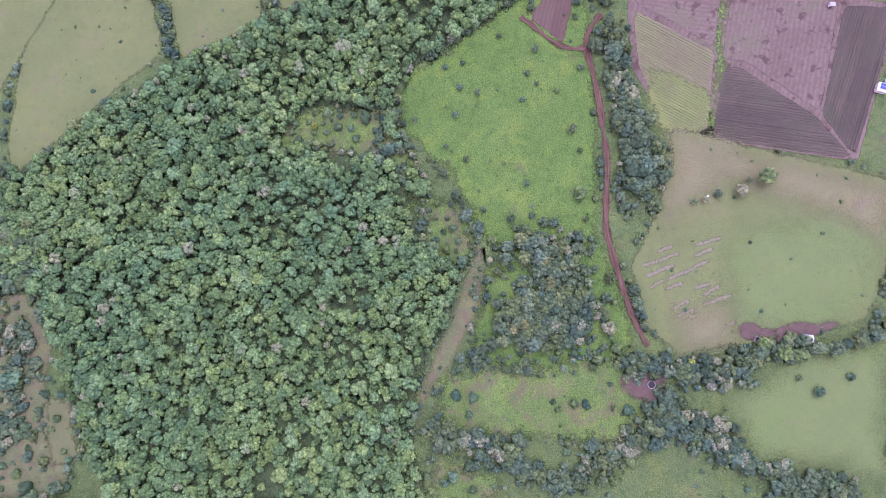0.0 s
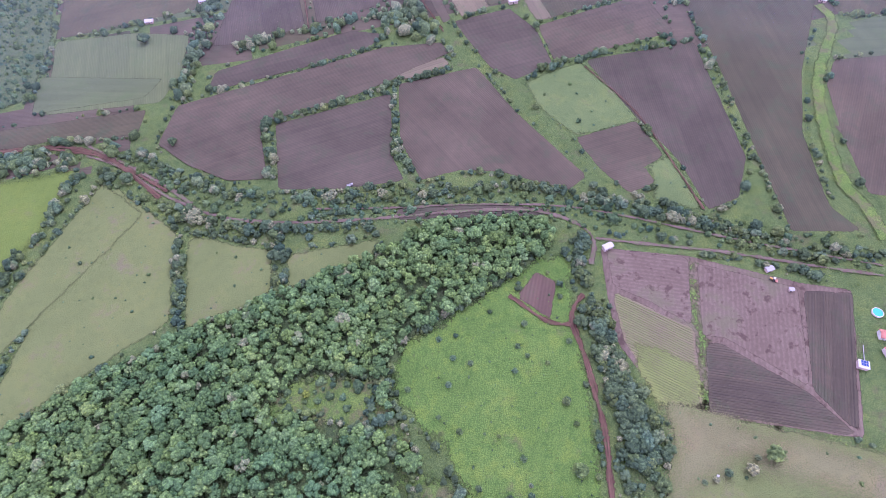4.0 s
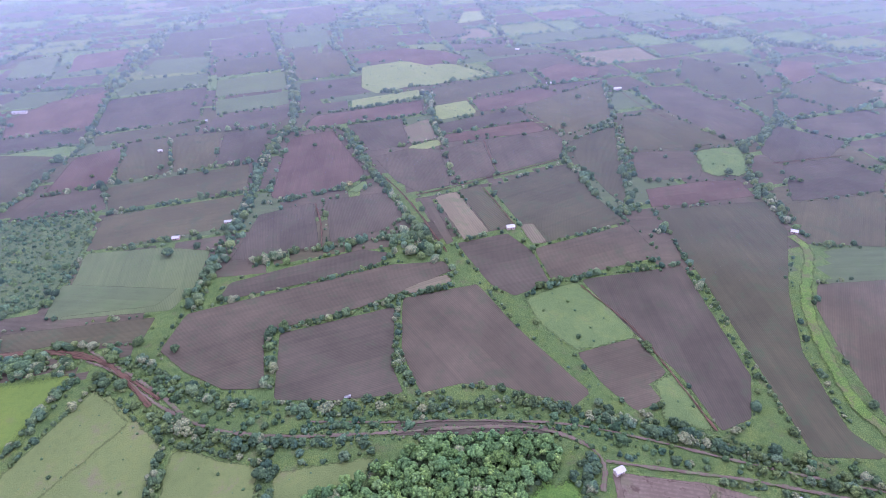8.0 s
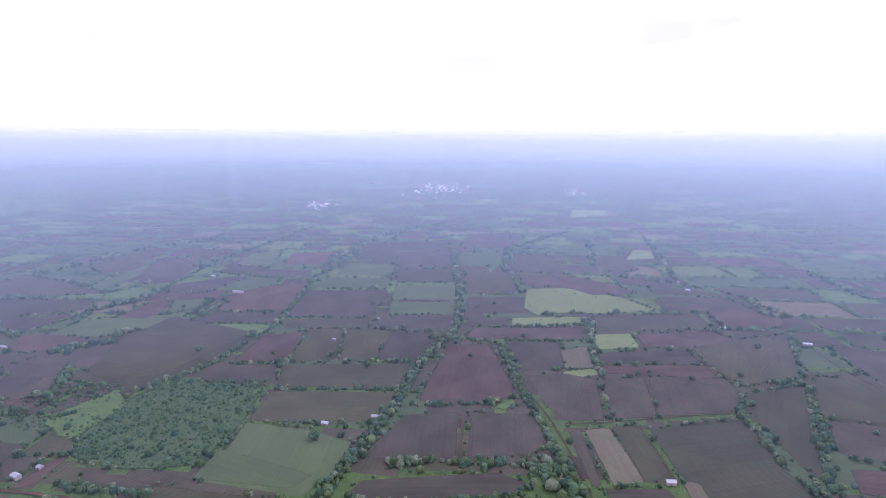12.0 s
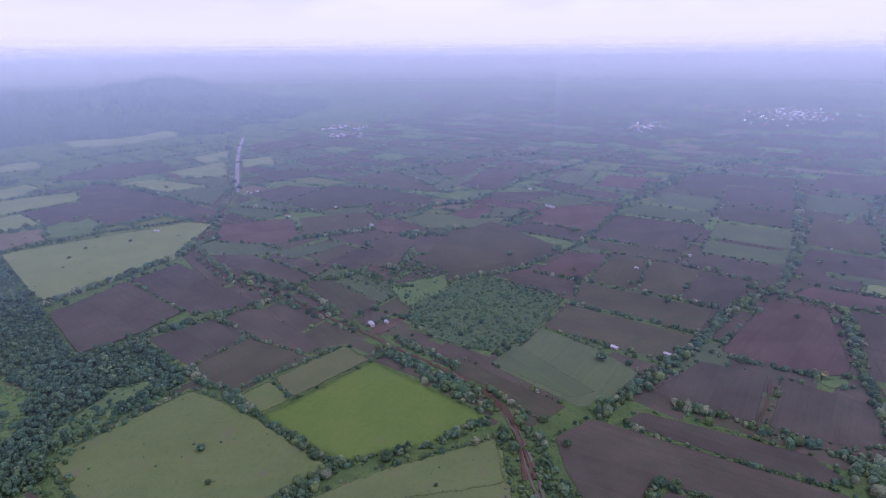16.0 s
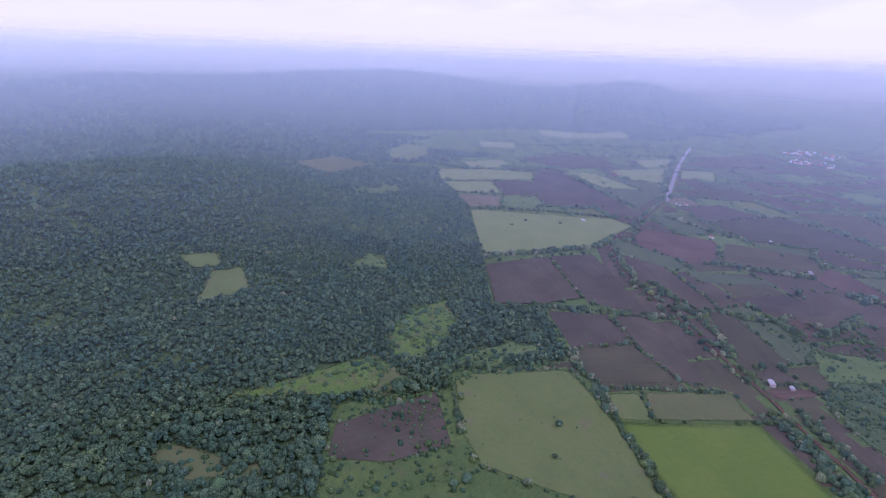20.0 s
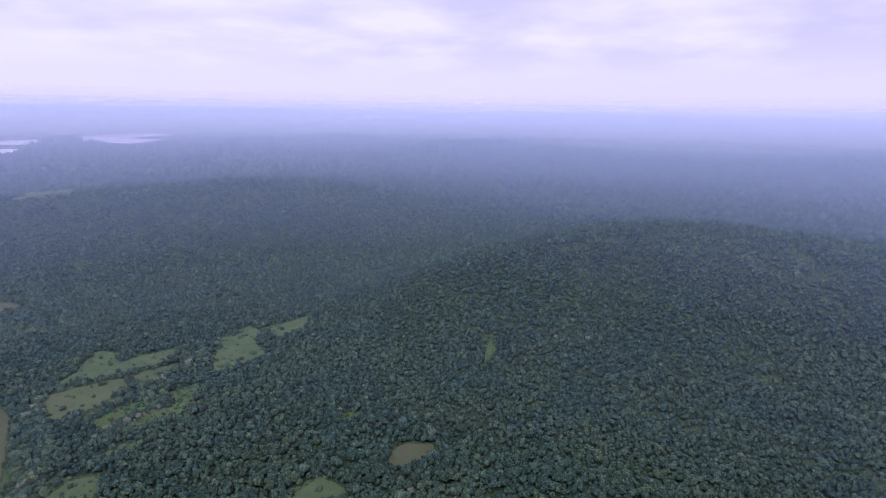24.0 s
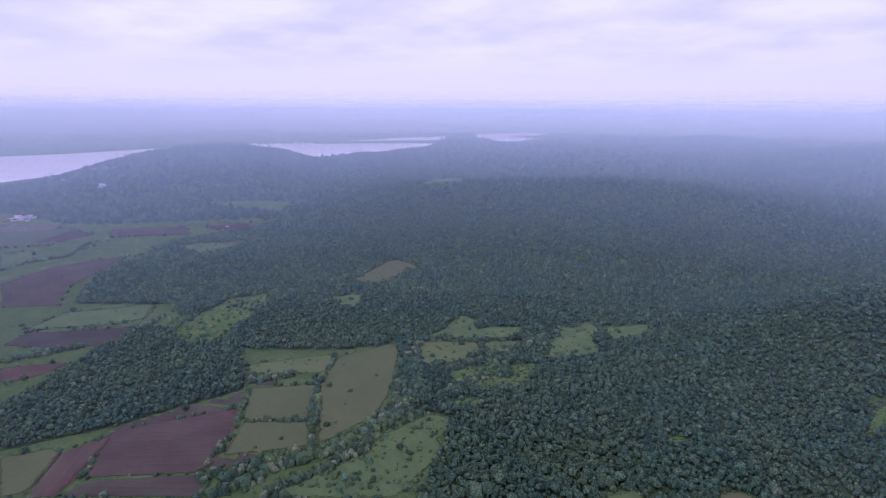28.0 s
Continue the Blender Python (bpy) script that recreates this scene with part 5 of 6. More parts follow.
TREE_MESHES = []
for i in range(6):
    cv, cf = crown(200 + i, 30, 0.25, (2, 6), (2, 8), 70, 0.09)
    tm = bpy.data.meshes.new("crown")
    tm.from_pydata([tuple(p) for p in cv], [], [tuple(q) for q in cf])
    tm.materials.append(M_HEDGE)
    tm.shade_smooth()
    TREE_MESHES.append(tm)
TRUNK = bpy.data.meshes.new("trunk")
bm = bmesh.new()
bmesh.ops.create_cone(bm, cap_ends=True, segments=7, radius1=0.09, radius2=0.05, depth=1.0, matrix=Matrix.Translation((0, 0, 0.4)))
for k in range(4):
    limb = Matrix.Translation((0, 0, 0.75)) @ Matrix.Rotation(k * 1.6, 4, "Z") @ Matrix.Rotation(0.75, 4, "Y") @ Matrix.Translation((0, 0, 0.3))
    bmesh.ops.create_cone(bm, cap_ends=True, segments=5, radius1=0.045, radius2=0.015, depth=0.65, matrix=limb)
bm.to_mesh(TRUNK)
bm.free()
TRUNK.materials.append(M_BARK)


def single_tree(x, y, r, look_like="green", name="tree"):
    """One tree of its own: a trunk with limbs and a leafy crown."""
    g = random.Random(int(x * 31 + y * 17))
    base = new(name)
    base.matrix_basis = pose(x, y, float(height(x, y)), 0, 0, g.uniform(0, 360)) @ Matrix.Diagonal((r, r, r * g.uniform(0.85, 1.15), 1))
    trunk = new("trunk", TRUNK)
    trunk.parent = base
    cr = new("crown", g.choice(TREE_MESHES))
    cr.parent = base
    cr.location = (0, 0, 0.75 if name == "tree" else 0.35)
    if look_like == "green" and g.random() < 0.1:
        look_like = "bloom"
    if name != "tree":
        look_like = "dark"
    if look_like != "green":
        cr.material_slots[0].link = "OBJECT"
        cr.material_slots[0].material = {"bloom": M_BLOOM, "fresh": M_FRESH, "dark": M_BUSH}[look_like]
    label = {"green": "dark green broadleaf tree with a rounded crown", "bloom": "broadleaf tree with cream flower heads on its crown", "fresh": "small tree with yellow-green leaves", "dark": "dense dark blue-green tree with a rounded crown"}[look_like]
    if name != "tree":
        label = "low dark green bush in open grass"
    tagged(base, label, name, "trees and bushes of the meadows")


HEDGE = []


def belt(pts, width, density, radius):
    """A line of trees and bushes along the given way."""
    p = np.array(pts, float)
    g = np.random.default_rng(len(HEDGE) + 100)
    for a, b in zip(p[:-1], p[1:]):
        n = max(1, int(np.linalg.norm(b - a) * width * density / (radius * radius * 0.6)))
        t = g.random(n)
        q = a + (b - a) * t[:, None] + g.normal(0, width * 0.33, (n, 2))
        r = radius * np.clip(g.lognormal(-0.3, 0.42, n), 0.25, 1.6)
        HEDGE.append(np.column_stack([q, r]))


belt([(-49, 360), (-45, 296), (-32, 267)], 5, .35, 2.4)
belt([(-144, 327), (-132, 268)], 5, .6, 2.6)
belt([(-199, 369), (-146, 387), (-97, 408), (-52, 430)], 4, .45, 2.6)
belt([(-226, 340), (-145, 332), (-90, 347), (-49, 365), (6, 398)], 4, .5, 2.6)
belt([(-351, 302), (-311, 310), (-262, 301), (-216, 259), (-184, 235), (-146, 226), (-127, 223), (-92, 224), (-57, 224)], 12, .6, 3.2)
belt([(-238, 295), (-184, 263), (-140, 251), (-79, 245), (-15, 249), (41, 253), (80, 243)], 9, .35, 2.4)
belt([(91, 240), (150, 217), (211, 188), (266, 180)], 12, .5, 2.8)
belt([(95, 206), (144, 196), (191, 181), (226, 168)], 6, .4, 2.4)
belt([(-276, 164), (-273, 214), (-260, 246), (-256, 279)], 9, .6, 3.4)
belt([(-190, 223), (-179, 181), (-170, 147)], 6, .5, 3.0)
belt([(-119, 221), (-111, 181)], 6, .6, 3.2)
belt([(228, 477), (121, 390), (54, 370)], 5, .35, 2.4)
belt([(82, 209), (78, 187), (80, 162), (82, 143), (87, 123)], 8, .75, 3.0)
belt([(84, 118), (91, 103), (97, 83), (94, 64), (82, 73)], 14, .8, 3.0)
belt([(80, -31), (98, -32), (114, -39), (132, -38), (147, -27), (161, -21)], 10, 1.1, 2.6)
belt([(96, -53), (110, -64), (124, -76)], 16, 1.2, 2.8)
belt([(124, -76), (140, -84), (158, -92), (186, -99)], 10, 1.1, 2.8)
belt([(-26, -64), (1, -71), (15, -82), (44, -92), (68, -80), (89, -66), (99, -49)], 10, 1.2, 2.6)
belt([(20, 31), (38, 31), (53, 12), (31, 0), (49, -12), (18, -12)], 26, .55, 2.8)
belt([(-1, -29), (12, -18)], 10, .5, 2.4)
belt([(-44, 111), (-55, 92), (-42, 79), (-23, 61), (-30, 40)], 7, .45, 2.6)
belt([(82, 152), (85, 129), (88, 105), (93, 83), (98, 65)], 13, .95, 2.8)
belt([(79, 64), (83, 48)], 8, .6, 2.4)
belt([(21, -6), (37, 3), (52, -3), (62, -14)], 30, .75, 2.6)
belt([(34, 34), (40, 21)], 14, .9, 2.4)
belt([(76, 29), (81, 8), (93, -19)], 5, .8, 2.2)
belt([(-267, 71), (-258, 44), (-263, 21)], 30, .8, 3.2)
belt([(-264, 2), (-255, -36), (-260, -73)], 18, .5, 2.8)
belt([(165, -21), (185, -29), (200, -22), (215, -14)], 6, .5, 2.6)
belt([(303, -277), (294, -305), (263, -358), (239, -396), (232, -454), (267, -553), (294, -594)], 10, .7, 3.2)
belt([(718, -365), (680, -407), (642, -488), (658, -549)], 8, .6, 3.0)
belt([(367, -509), (321, -442), (277, -364)], 5, .5, 2.8)
belt([(190, -584), (158, -621), (140, -706)], 6, .5, 2.8)
belt([(415, -446), (387, -471), (354, -491)], 7, .6, 2.8)
belt([(217, -541), (184, -586), (144, -570), (191, -508)], 10, .5, 3.0)
belt([(1122, -601), (1125, -663), (1103, -715), (1174, -815)], 6, .5, 2.6)
belt([(311, -274), (338, -295), (352, -342), (378, -395)], 6, .5, 2.6)
belt([(242, -311), (223, -349), (227, -375)], 6, .6, 3.0)
belt([(-223, 361), (-223, 442), (-224, 532), (-237, 653), (-234, 731)], 11, .6, 3.2)
belt([(-234, 731), (-227, 775), (-242, 857), (-277, 988), (-337, 1160), (-391, 1333), (-451, 1457)], 10, .5, 3.4)
belt([(-9, 431), (-40, 493), (-68, 557), (-99, 627), (-145, 748)], 9, .6, 3.2)
belt([(-145, 753), (-166, 760), (-223, 751)], 7, .5, 3.0)
belt([(186, 494), (203, 583), (220, 674), (232, 742)], 17, .55, 3.2)
belt([(232, 742), (245, 816), (266, 913)], 10, .5, 3.2)
belt([(166, 500), (155, 589), (144, 646), (147, 724)], 6, .6, 3.4)
belt([(-574, 923), (-511, 728), (-510, 652), (-501, 567), (-516, 503), (-526, 471)], 8, .6, 3.2)
belt([(-858, 537), (-860, 587), (-855, 682), (-833, 756), (-843, 833)], 12, .6, 3.8)
belt([(-734, 453), (-730, 492), (-743, 533), (-701, 579), (-709, 616), (-692, 689), (-680, 740), (-711, 804)], 10, .6, 3.4)
belt([(-621, 376), (-606, 401), (-630, 440), (-646, 473), (-642, 501)], 10, .6, 3.4)
belt([(-625, 1121), (-678, 1379), (-662, 1591), (-560, 1808)], 22, .4, 4.5)
belt([(-170, 1024), (-199, 1103), (-244, 1238), (-269, 1452), (-150, 1757)], 14, .4, 4.2)
belt([(-147, 1000), (-107, 914), (-30, 890), (-23, 817), (-14, 731), (-3, 686)], 10, .5, 3.6)
belt([(-74, 1650), (-43, 1318)], 12, .4, 4.2)
belt([(87, 1755), (116, 1449), (129, 1253)], 10, .35, 4.0)
belt([(-26, 1221), (112, 1207), (230, 1150), (293, 1019)], 6, .25, 4.0)
belt([(-211, 538), (-175, 547), (-126, 569), (-101, 566)], 5, .6, 3.0)
belt([(-184, 421), (-167, 435), (-149, 444)], 10, .8, 3.6)
belt([(-133, 443), (-105, 450), (-70, 460)], 5, .6, 2.8)
belt([(-57, 466), (-41, 455), (-24, 436)], 24, .7, 3.4)
belt([(-419, 590), (-343, 621), (-254, 648)], 3, .3, 3.2)
belt([(-378, 522), (-304, 548), (-238, 568)], 4, .4, 3.0)
belt([(-315, 553), (-298, 568)], 9, .6, 3.6)
belt([(-398, 743), (-319, 761), (-256, 771)], 3, .3, 3.6)
belt([(-217, 811), (-152, 830), (-40, 870)], 3, .3, 3.0)
belt([(147, 706), (173, 713), (229, 741)], 4, .3, 3.2)
belt([(48, 701), (102, 710), (147, 724)], 3, .25, 3.2)
belt([(-82, 1033), (-20, 1035), (31, 1033)], 3, .3, 3.6)
belt([(-513, 655), (-581, 811), (-610, 1068), (-650, 1322)], 14, .35, 4.5)
belt([(-843, 833), (-908, 1056), (-927, 1311), (-961, 1617)], 8, .3, 4.5)
belt([(-1198, 768), (-1183, 875), (-1194, 1136), (-1075, 1354)], 8, .3, 4.8)
belt([(-487, 1168), (-577, 1347), (-673, 1717)], 8, .3, 4.8)
belt([(481, 541), (406, 588), (403, 636)], 9, .6, 3.2)
belt([(347, 464), (344, 529), (354, 591), (376, 655)], 12, .55, 3.4)
belt([(380, 664), (417, 679), (473, 746), (549, 863), (617, 1052), (633, 1178)], 14, .6, 3.4)
belt([(563, 1406), (621, 1228), (666, 1129), (747, 1077), (803, 1032)], 22, .5, 4.0)
belt([(425, 1394), (466, 1199), (599, 1206)], 14, .35, 4.0)
belt([(-806, 14), (-830, 57), (-840, 102), (-870, 150), (-887, 199)], 10, .75, 3.2)
belt([(-888, 204), (-1042, 306), (-1196, 392), (-1284, 440)], 12, .6, 3.2)
belt([(-642, 89), (-637, 164), (-629, 220), (-633, 247)], 7, .7, 3.2)
belt([(-540, 110), (-492, 115), (-473, 127)], 7, .7, 3.0)
belt([(-464, 125), (-471, 187), (-472, 254)], 4, .5, 2.2)
belt([(-467, 125), (-419, 132), (-373, 143), (-321, 152)], 7, .75, 2.8)
belt([(-320, 153), (-311, 183), (-297, 206), (-281, 281)], 12, .9, 3.0)
belt([(-311, 76), (-310, 110), (-316, 150)], 13, .9, 3.2)
belt([(-857, 328), (-841, 386), (-820, 443), (-787, 566)], 12, .8, 3.2)
belt([(-782, 562), (-690, 521), (-624, 441), (-643, 384), (-654, 289)], 12, .7, 3.2)
belt([(-286, 293), (-342, 293), (-390, 288), (-445, 281)], 14, .75, 2.8)
belt([(-449, 306), (-373, 317), (-290, 315)], 8, .7, 2.6)
belt([(-488, 285), (-564, 271), (-645, 252), (-720, 230), (-852, 227), (-943, 233)], 14, .55, 3.2)
belt([(-543, 292), (-639, 283), (-723, 261), (-844, 253)], 9, .5, 3.2)
belt([(-429, 67), (-440, 116), (-420, 131)], 3, .35, 1.8)
belt([(-433, 12), (-430, 48), (-445, 86)], 3, .35, 1.8)
belt([(-1083, -16), (-1100, 45), (-1102, 145), (-1080, 271)], 6, .6, 3.0)
belt([(-1329, -97), (-1346, -7), (-1222, 55), (-1109, 51)], 5, .5, 3.0)
belt([(-1578, 152), (-1543, 217), (-1344, 275), (-1157, 342)], 4, .35, 3.2)
belt([(-1514, -15), (-1506, 27), (-1503, 143)], 5, .5, 3.2)
belt([(-1586, -149), (-1521, -91), (-1497, -9), (-1540, 4)], 16, .6, 3.6)
belt([(-1945, 113), (-2027, 334), (-2035, 619)], 6, .35, 3.8)
belt([(-1606, 99), (-1793, 194), (-1833, 405), (-1867, 647)], 6, .3, 3.8)
belt([(-1112, 384), (-994, 457), (-965, 575), (-925, 708)], 6, .4, 3.6)
belt([(-1082, 815), (-929, 773), (-881, 896), (-941, 1049)], 8, .45, 3.4)
belt([(-772, 580), (-728, 690), (-693, 800)], 7, .45, 3.4)
belt([(-1341, 445), (-1759, 593), (-2146, 742)], 12, .5, 3.4)
belt([(249, -363), (233, -406), (218, -450), (240, -522), (270, -598)], 16, .95, 3.0)
belt([(321, -296), (291, -330), (250, -365)], 15, .95, 3.0)
belt([(357, -372), (300, -397)], 3, .6, 2.2)
belt([(272, -363), (325, -452), (348, -517)], 4, .7, 2.6)
belt([(405, -444), (382, -459), (366, -485)], 12, .9, 3.0)
belt([(187, -608), (151, -623), (131, -678), (137, -717)], 12, .8, 3.0)
belt([(222, -388), (239, -357), (245, -331), (267, -294)], 14, .8, 3.0)
belt([(778, -498), (777, -442)], 8, .7, 3.0)
belt([(711, -367), (675, -425), (632, -471)], 7, .6, 3.0)
belt([(-400, -7), (-425, 46), (-450, 109)], 2, .6, 1.6)


def hedges():
    g = np.random.default_rng(55)
    # low growth and single trees along the borders of the plots
    for kind, pts in PLOTS:
        if kind in ("dryred", "rowcrop", "rowplough", "dry", "rowgreen", "worn", "fresh"):
            continue
        cx, cy = np.mean([p[0] for p in pts]), np.mean([p[1] for p in pts])
        for p, q in zip(pts, pts[1:] + pts[:1]):
            d = math.dist(p, q)
            out = np.array([q[1] - p[1], p[0] - q[0]]) / max(d, 1)
            mid = np.array([(p[0] + q[0]) / 2 - cx, (p[1] + q[1]) / 2 - cy])
            out = out if out @ mid > 0 else -out
            away = math.hypot(cx, cy)
            n = g.poisson(d * (0.14 if away > 430 else 0.3 if kind in ("plough", "crop") else 0.42) * (0.2 + 1.6 * g.random() ** 2))
            t = g.random(n)
            w = np.array(p) + (np.array(q) - np.array(p)) * t[:, None] + out * g.uniform(1.5, 4, n)[:, None]
            HEDGE.append(np.column_stack([w, np.clip(g.lognormal(0.3 if away < 430 else 0.6, 0.42, n), 0.5, 4)]))
    h = np.concatenate(HEDGE)
    x, y, r = h.T
    keep = ~open_land(x, y, ("lush", "rough", "bare"))
    x, y, r = x[keep], y[keep], r[keep]
    d = np.hypot(x, y)
    big = np.where((r > 2.3) & (d < 360))[0]
    big = big[np.argsort(d[big])][:170]
    for i in big:
        single_tree(x[i], y[i], r[i])
    rest = np.ones(len(x), bool)
    rest[big] = False
    x, y, r, d = x[rest], y[rest], r[rest], d[rest]
    seen = (d < 600) | (r > 1.3)
    x, y, r, d = x[seen], y[seen], r[seen], d[seen]
    size = np.where((d < 300) & (r > 2.1), 0, np.where((d < 400) & (r > 1.8), 1, 2))
    for rank, lod in enumerate(("near", "mid", "blob")):
        s = size == rank
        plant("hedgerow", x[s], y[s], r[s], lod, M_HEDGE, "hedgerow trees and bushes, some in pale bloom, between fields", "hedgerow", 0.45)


hedges()


BUSH = []


def bushes(poly, gap, radius, share, seed=1):
    """Bushes or small trees scattered over a piece of land."""
    q = np.array(poly)
    x, y = scatter(q[:, 0].min(), q[:, 0].max(), q[:, 1].min(), q[:, 1].max(), gap, seed + len(BUSH))
    g = np.random.default_rng(seed + len(BUSH))
    ok = inside(poly, x, y) & (g.random(len(x)) < share * (0.5 + soft(x, y, 0.06, seed)))
    BUSH.append(np.column_stack([x[ok], y[ok], radius * np.clip(g.lognormal(-0.2, 0.4, int(ok.sum())), 0.3, 1.9)]))


single_tree(19, 153, 1.7, "green", "bush")
single_tree(39, 144, 2.0, "green", "tree")
single_tree(64, 132, 2.1, "green", "bush")
single_tree(-12, 136, 2.2, "green", "bush")
single_tree(-2, 138, 1.7, "green", "bush")
single_tree(34, 130, 2.0, "green", "bush")
single_tree(39, 124, 1.7, "green", "bush")
single_tree(-4, 124, 2.1, "green", "bush")
single_tree(6, 120, 1.9, "green", "tree")
single_tree(50, 119, 1.7, "green", "bush")
single_tree(31, 115, 2.0, "green", "bush")
single_tree(-7, 108, 2.2, "green", "bush")
single_tree(58, 97, 2.2, "green", "tree")
single_tree(-13, 90, 1.6, "green", "bush")
single_tree(-2, 82, 2.1, "green", "bush")
single_tree(61, 84, 1.8, "green", "bush")
single_tree(31, 67, 2.2, "green", "bush")
single_tree(59, 59, 2.8, "green", "tree")
single_tree(68, 57, 2.0, "green", "tree")
single_tree(7, 53, 2.0, "green", "tree")
single_tree(19, 79, 1.4, "green", "bush")
single_tree(62, 46, 1.9, "green", "tree")
single_tree(33, 49, 2.1, "green", "bush")
single_tree(-36, 104, 2.0, "green", "tree")
single_tree(-30, 106, 2.1, "green", "bush")
single_tree(72, 79, 2.0, "green", "bush")
single_tree(72, 67, 1.6, "green", "bush")
single_tree(184, -29, 2.2, "green", "tree")
single_tree(200, -24, 2.4, "green", "tree")
single_tree(176, -48, 2.2, "green", "tree")
single_tree(192, -41, 2.3, "green", "bush")
single_tree(169, -30, 2.6, "green", "tree")
single_tree(-229, -91, 4.0, "green", "tree")
single_tree(-242, -32, 2.6, "green", "tree")
single_tree(-250, 200, 1.6, "green", "tree")
single_tree(-274, 440, 5.2)
single_tree(-363, 633, 4.6)
single_tree(-179, 693, 3.6)
single_tree(-717, 748, 4.0)
single_tree(-116, 575, 4.2)
single_tree(-940, 813, 5.5)
single_tree(-237, 653, 4)
single_tree(-300, 617, 4.2)
single_tree(85, 801, 5)
single_tree(174, 944, 5)
single_tree(256, 1108, 6)
single_tree(130, 1223, 6)
single_tree(105, 709, 4)
single_tree(41, 705, 3.6)
single_tree(55, 712, 3.2)
single_tree(73, 1139, 5)
single_tree(-407, 868, 5)
single_tree(-308, 770, 5)
single_tree(-224, 912, 5)
single_tree(-122, 790, 4.5)
single_tree(-455, 971, 5)
single_tree(208, 853, 5)
single_tree(310, 794, 5)
single_tree(165, 737, 4.4)
single_tree(58, 625, 3.6)
single_tree(59, 594, 3.8)
single_tree(32, 570, 3.8)
single_tree(12, 585, 3.4)
single_tree(-199, 938, 4.2)
single_tree(-403, 565, 3)
single_tree(-257, 651, 4)
single_tree(-279, 644, 3.6)
single_tree(-330, 627, 3.6)
single_tree(-402, 81, 3.6)
single_tree(-361, 73, 2.6)
single_tree(-435, -5, 2.8)
single_tree(-275, 440, 5.4)
single_tree(-1015, 158, 3.4)
single_tree(-1019, 93, 3.2)
single_tree(-986, 66, 3.4)
single_tree(-946, 53, 2.6)
single_tree(-1284, 311, 5)
single_tree(-1553, 231, 5)
single_tree(-1452, 237, 4)
single_tree(-1590, 98, 5)
single_tree(-895, 508, 4)
single_tree(-893, 554, 5.5)
single_tree(-817, 736, 6)
single_tree(-662, 796, 5)
single_tree(-443, 617, 3)
single_tree(-1395, 315, 4)
single_tree(-1823, 353, 5)
single_tree(-1079, 300, 4)
single_tree(-547, 591, 5)
single_tree(-831, 738, 5)
single_tree(-1067, 884, 6)
single_tree(343, -458, 3.0)
single_tree(318, -463, 3.6)
single_tree(796, -510, 4.5)
single_tree(802, -442, 4)
single_tree(644, -346, 4.2)
single_tree(601, -307, 4)
single_tree(500, -258, 3.6)
single_tree(426, -367, 4)
single_tree(196, -389, 3.4)
single_tree(181, -378, 3.0)
single_tree(196, -340, 2.8)
single_tree(179, -394, 2.6)
single_tree(211, -330, 2.6)
single_tree(195, -333, 2.4)
single_tree(205, -575, 3.2)
single_tree(242, -574, 3.4)
single_tree(79, -653, 3.2)
single_tree(228, -638, 2.4)
single_tree(63, -696, 2.4)
single_tree(39, -746, 2.4)
single_tree(288, -292, 2.4)
single_tree(327, 578, 5.5)
single_tree(321, 653, 4.6)
single_tree(232, 565, 3.4)
single_tree(271, 514, 3.4)
single_tree(271, 628, 3)
single_tree(474, 967, 6)
single_tree(502, 926, 5)
single_tree(-215, 308, 3.6)
single_tree(430, 833, 4)
single_tree(390, 558, 4)
single_tree(398, 555, 3.6)
single_tree(113, -40, 3.2, "bloom")
single_tree(121, -44, 2.6, "bloom")
single_tree(127, -37, 3.3, "bloom")
single_tree(164, -23, 2.2, "bloom")
single_tree(159, -28, 4.4, "fresh")
single_tree(149, -23, 3.8, "fresh")
single_tree(144, -28, 2.9, "green")
single_tree(138, -36, 2.6, "bloom")
single_tree(89, -12, 2.0, "bloom")
single_tree(81, -34, 2.5, "bloom")
single_tree(90, -33, 2.5, "bloom")
single_tree(98, -33, 2.1, "bloom")
single_tree(78, -39, 1.9, "bloom")
single_tree(112, -32, 2.3, "fresh")
single_tree(97, -50, 2.3, "dark")
single_tree(167, -29, 4.2, "dark")
single_tree(143, -34, 2.4, "dark")
single_tree(175, -48, 3.0, "dark")
single_tree(166, -41, 1.8, "dark")
single_tree(180, -27, 2.3, "dark")
single_tree(145, 58, 3.5, "bloom")
single_tree(150, 64, 1.8, "bloom")
single_tree(158, 65, 5.0, "dark")
single_tree(133, 57, 2.4, "green")
single_tree(126, 54, 1.9, "bloom")
single_tree(120, 53, 1.6, "green")
single_tree(88, -65, 2.2, "bloom")
single_tree(-38, 88, 2.6, "bloom")
single_tree(-45, 91, 2.2, "bloom")
single_tree(-30, 78, 2.2, "bloom")
single_tree(-52, 75, 2.0, "fresh")
single_tree(-87, 105, 2.4, "fresh")
single_tree(-82, 95, 2.0, "fresh")
single_tree(-72, 89, 2.0, "bloom")
single_tree(57, 96, 2.6, "green")
single_tree(39, 144, 2.2, "green")
single_tree(60, 60, 4.0, "dark")
single_tree(143, -86, 3.0, "dark")
single_tree(175, -92, 4.2, "dark")
single_tree(192, -41, 2.2, "dark")
single_tree(-258, -33, 6.5, "dark")
single_tree(-232, -91, 3.5, "dark")
single_tree(-115, 179, 4.0, "green")
single_tree(-211, 124, 3.0, "green")
bushes([(-646, -105), (-694, -10), (-610, 19), (-519, -15), (-462, -2), (-441, -45), (-482, -94)], 9, 2.7, .75)
bushes([(-433, -165), (-479, -89), (-462, -31), (-415, -83)], 8, 2.4, .5)
bushes([(-342, -252), (-361, -115), (-306, -99), (-294, -214)], 9, 2.6, .6)
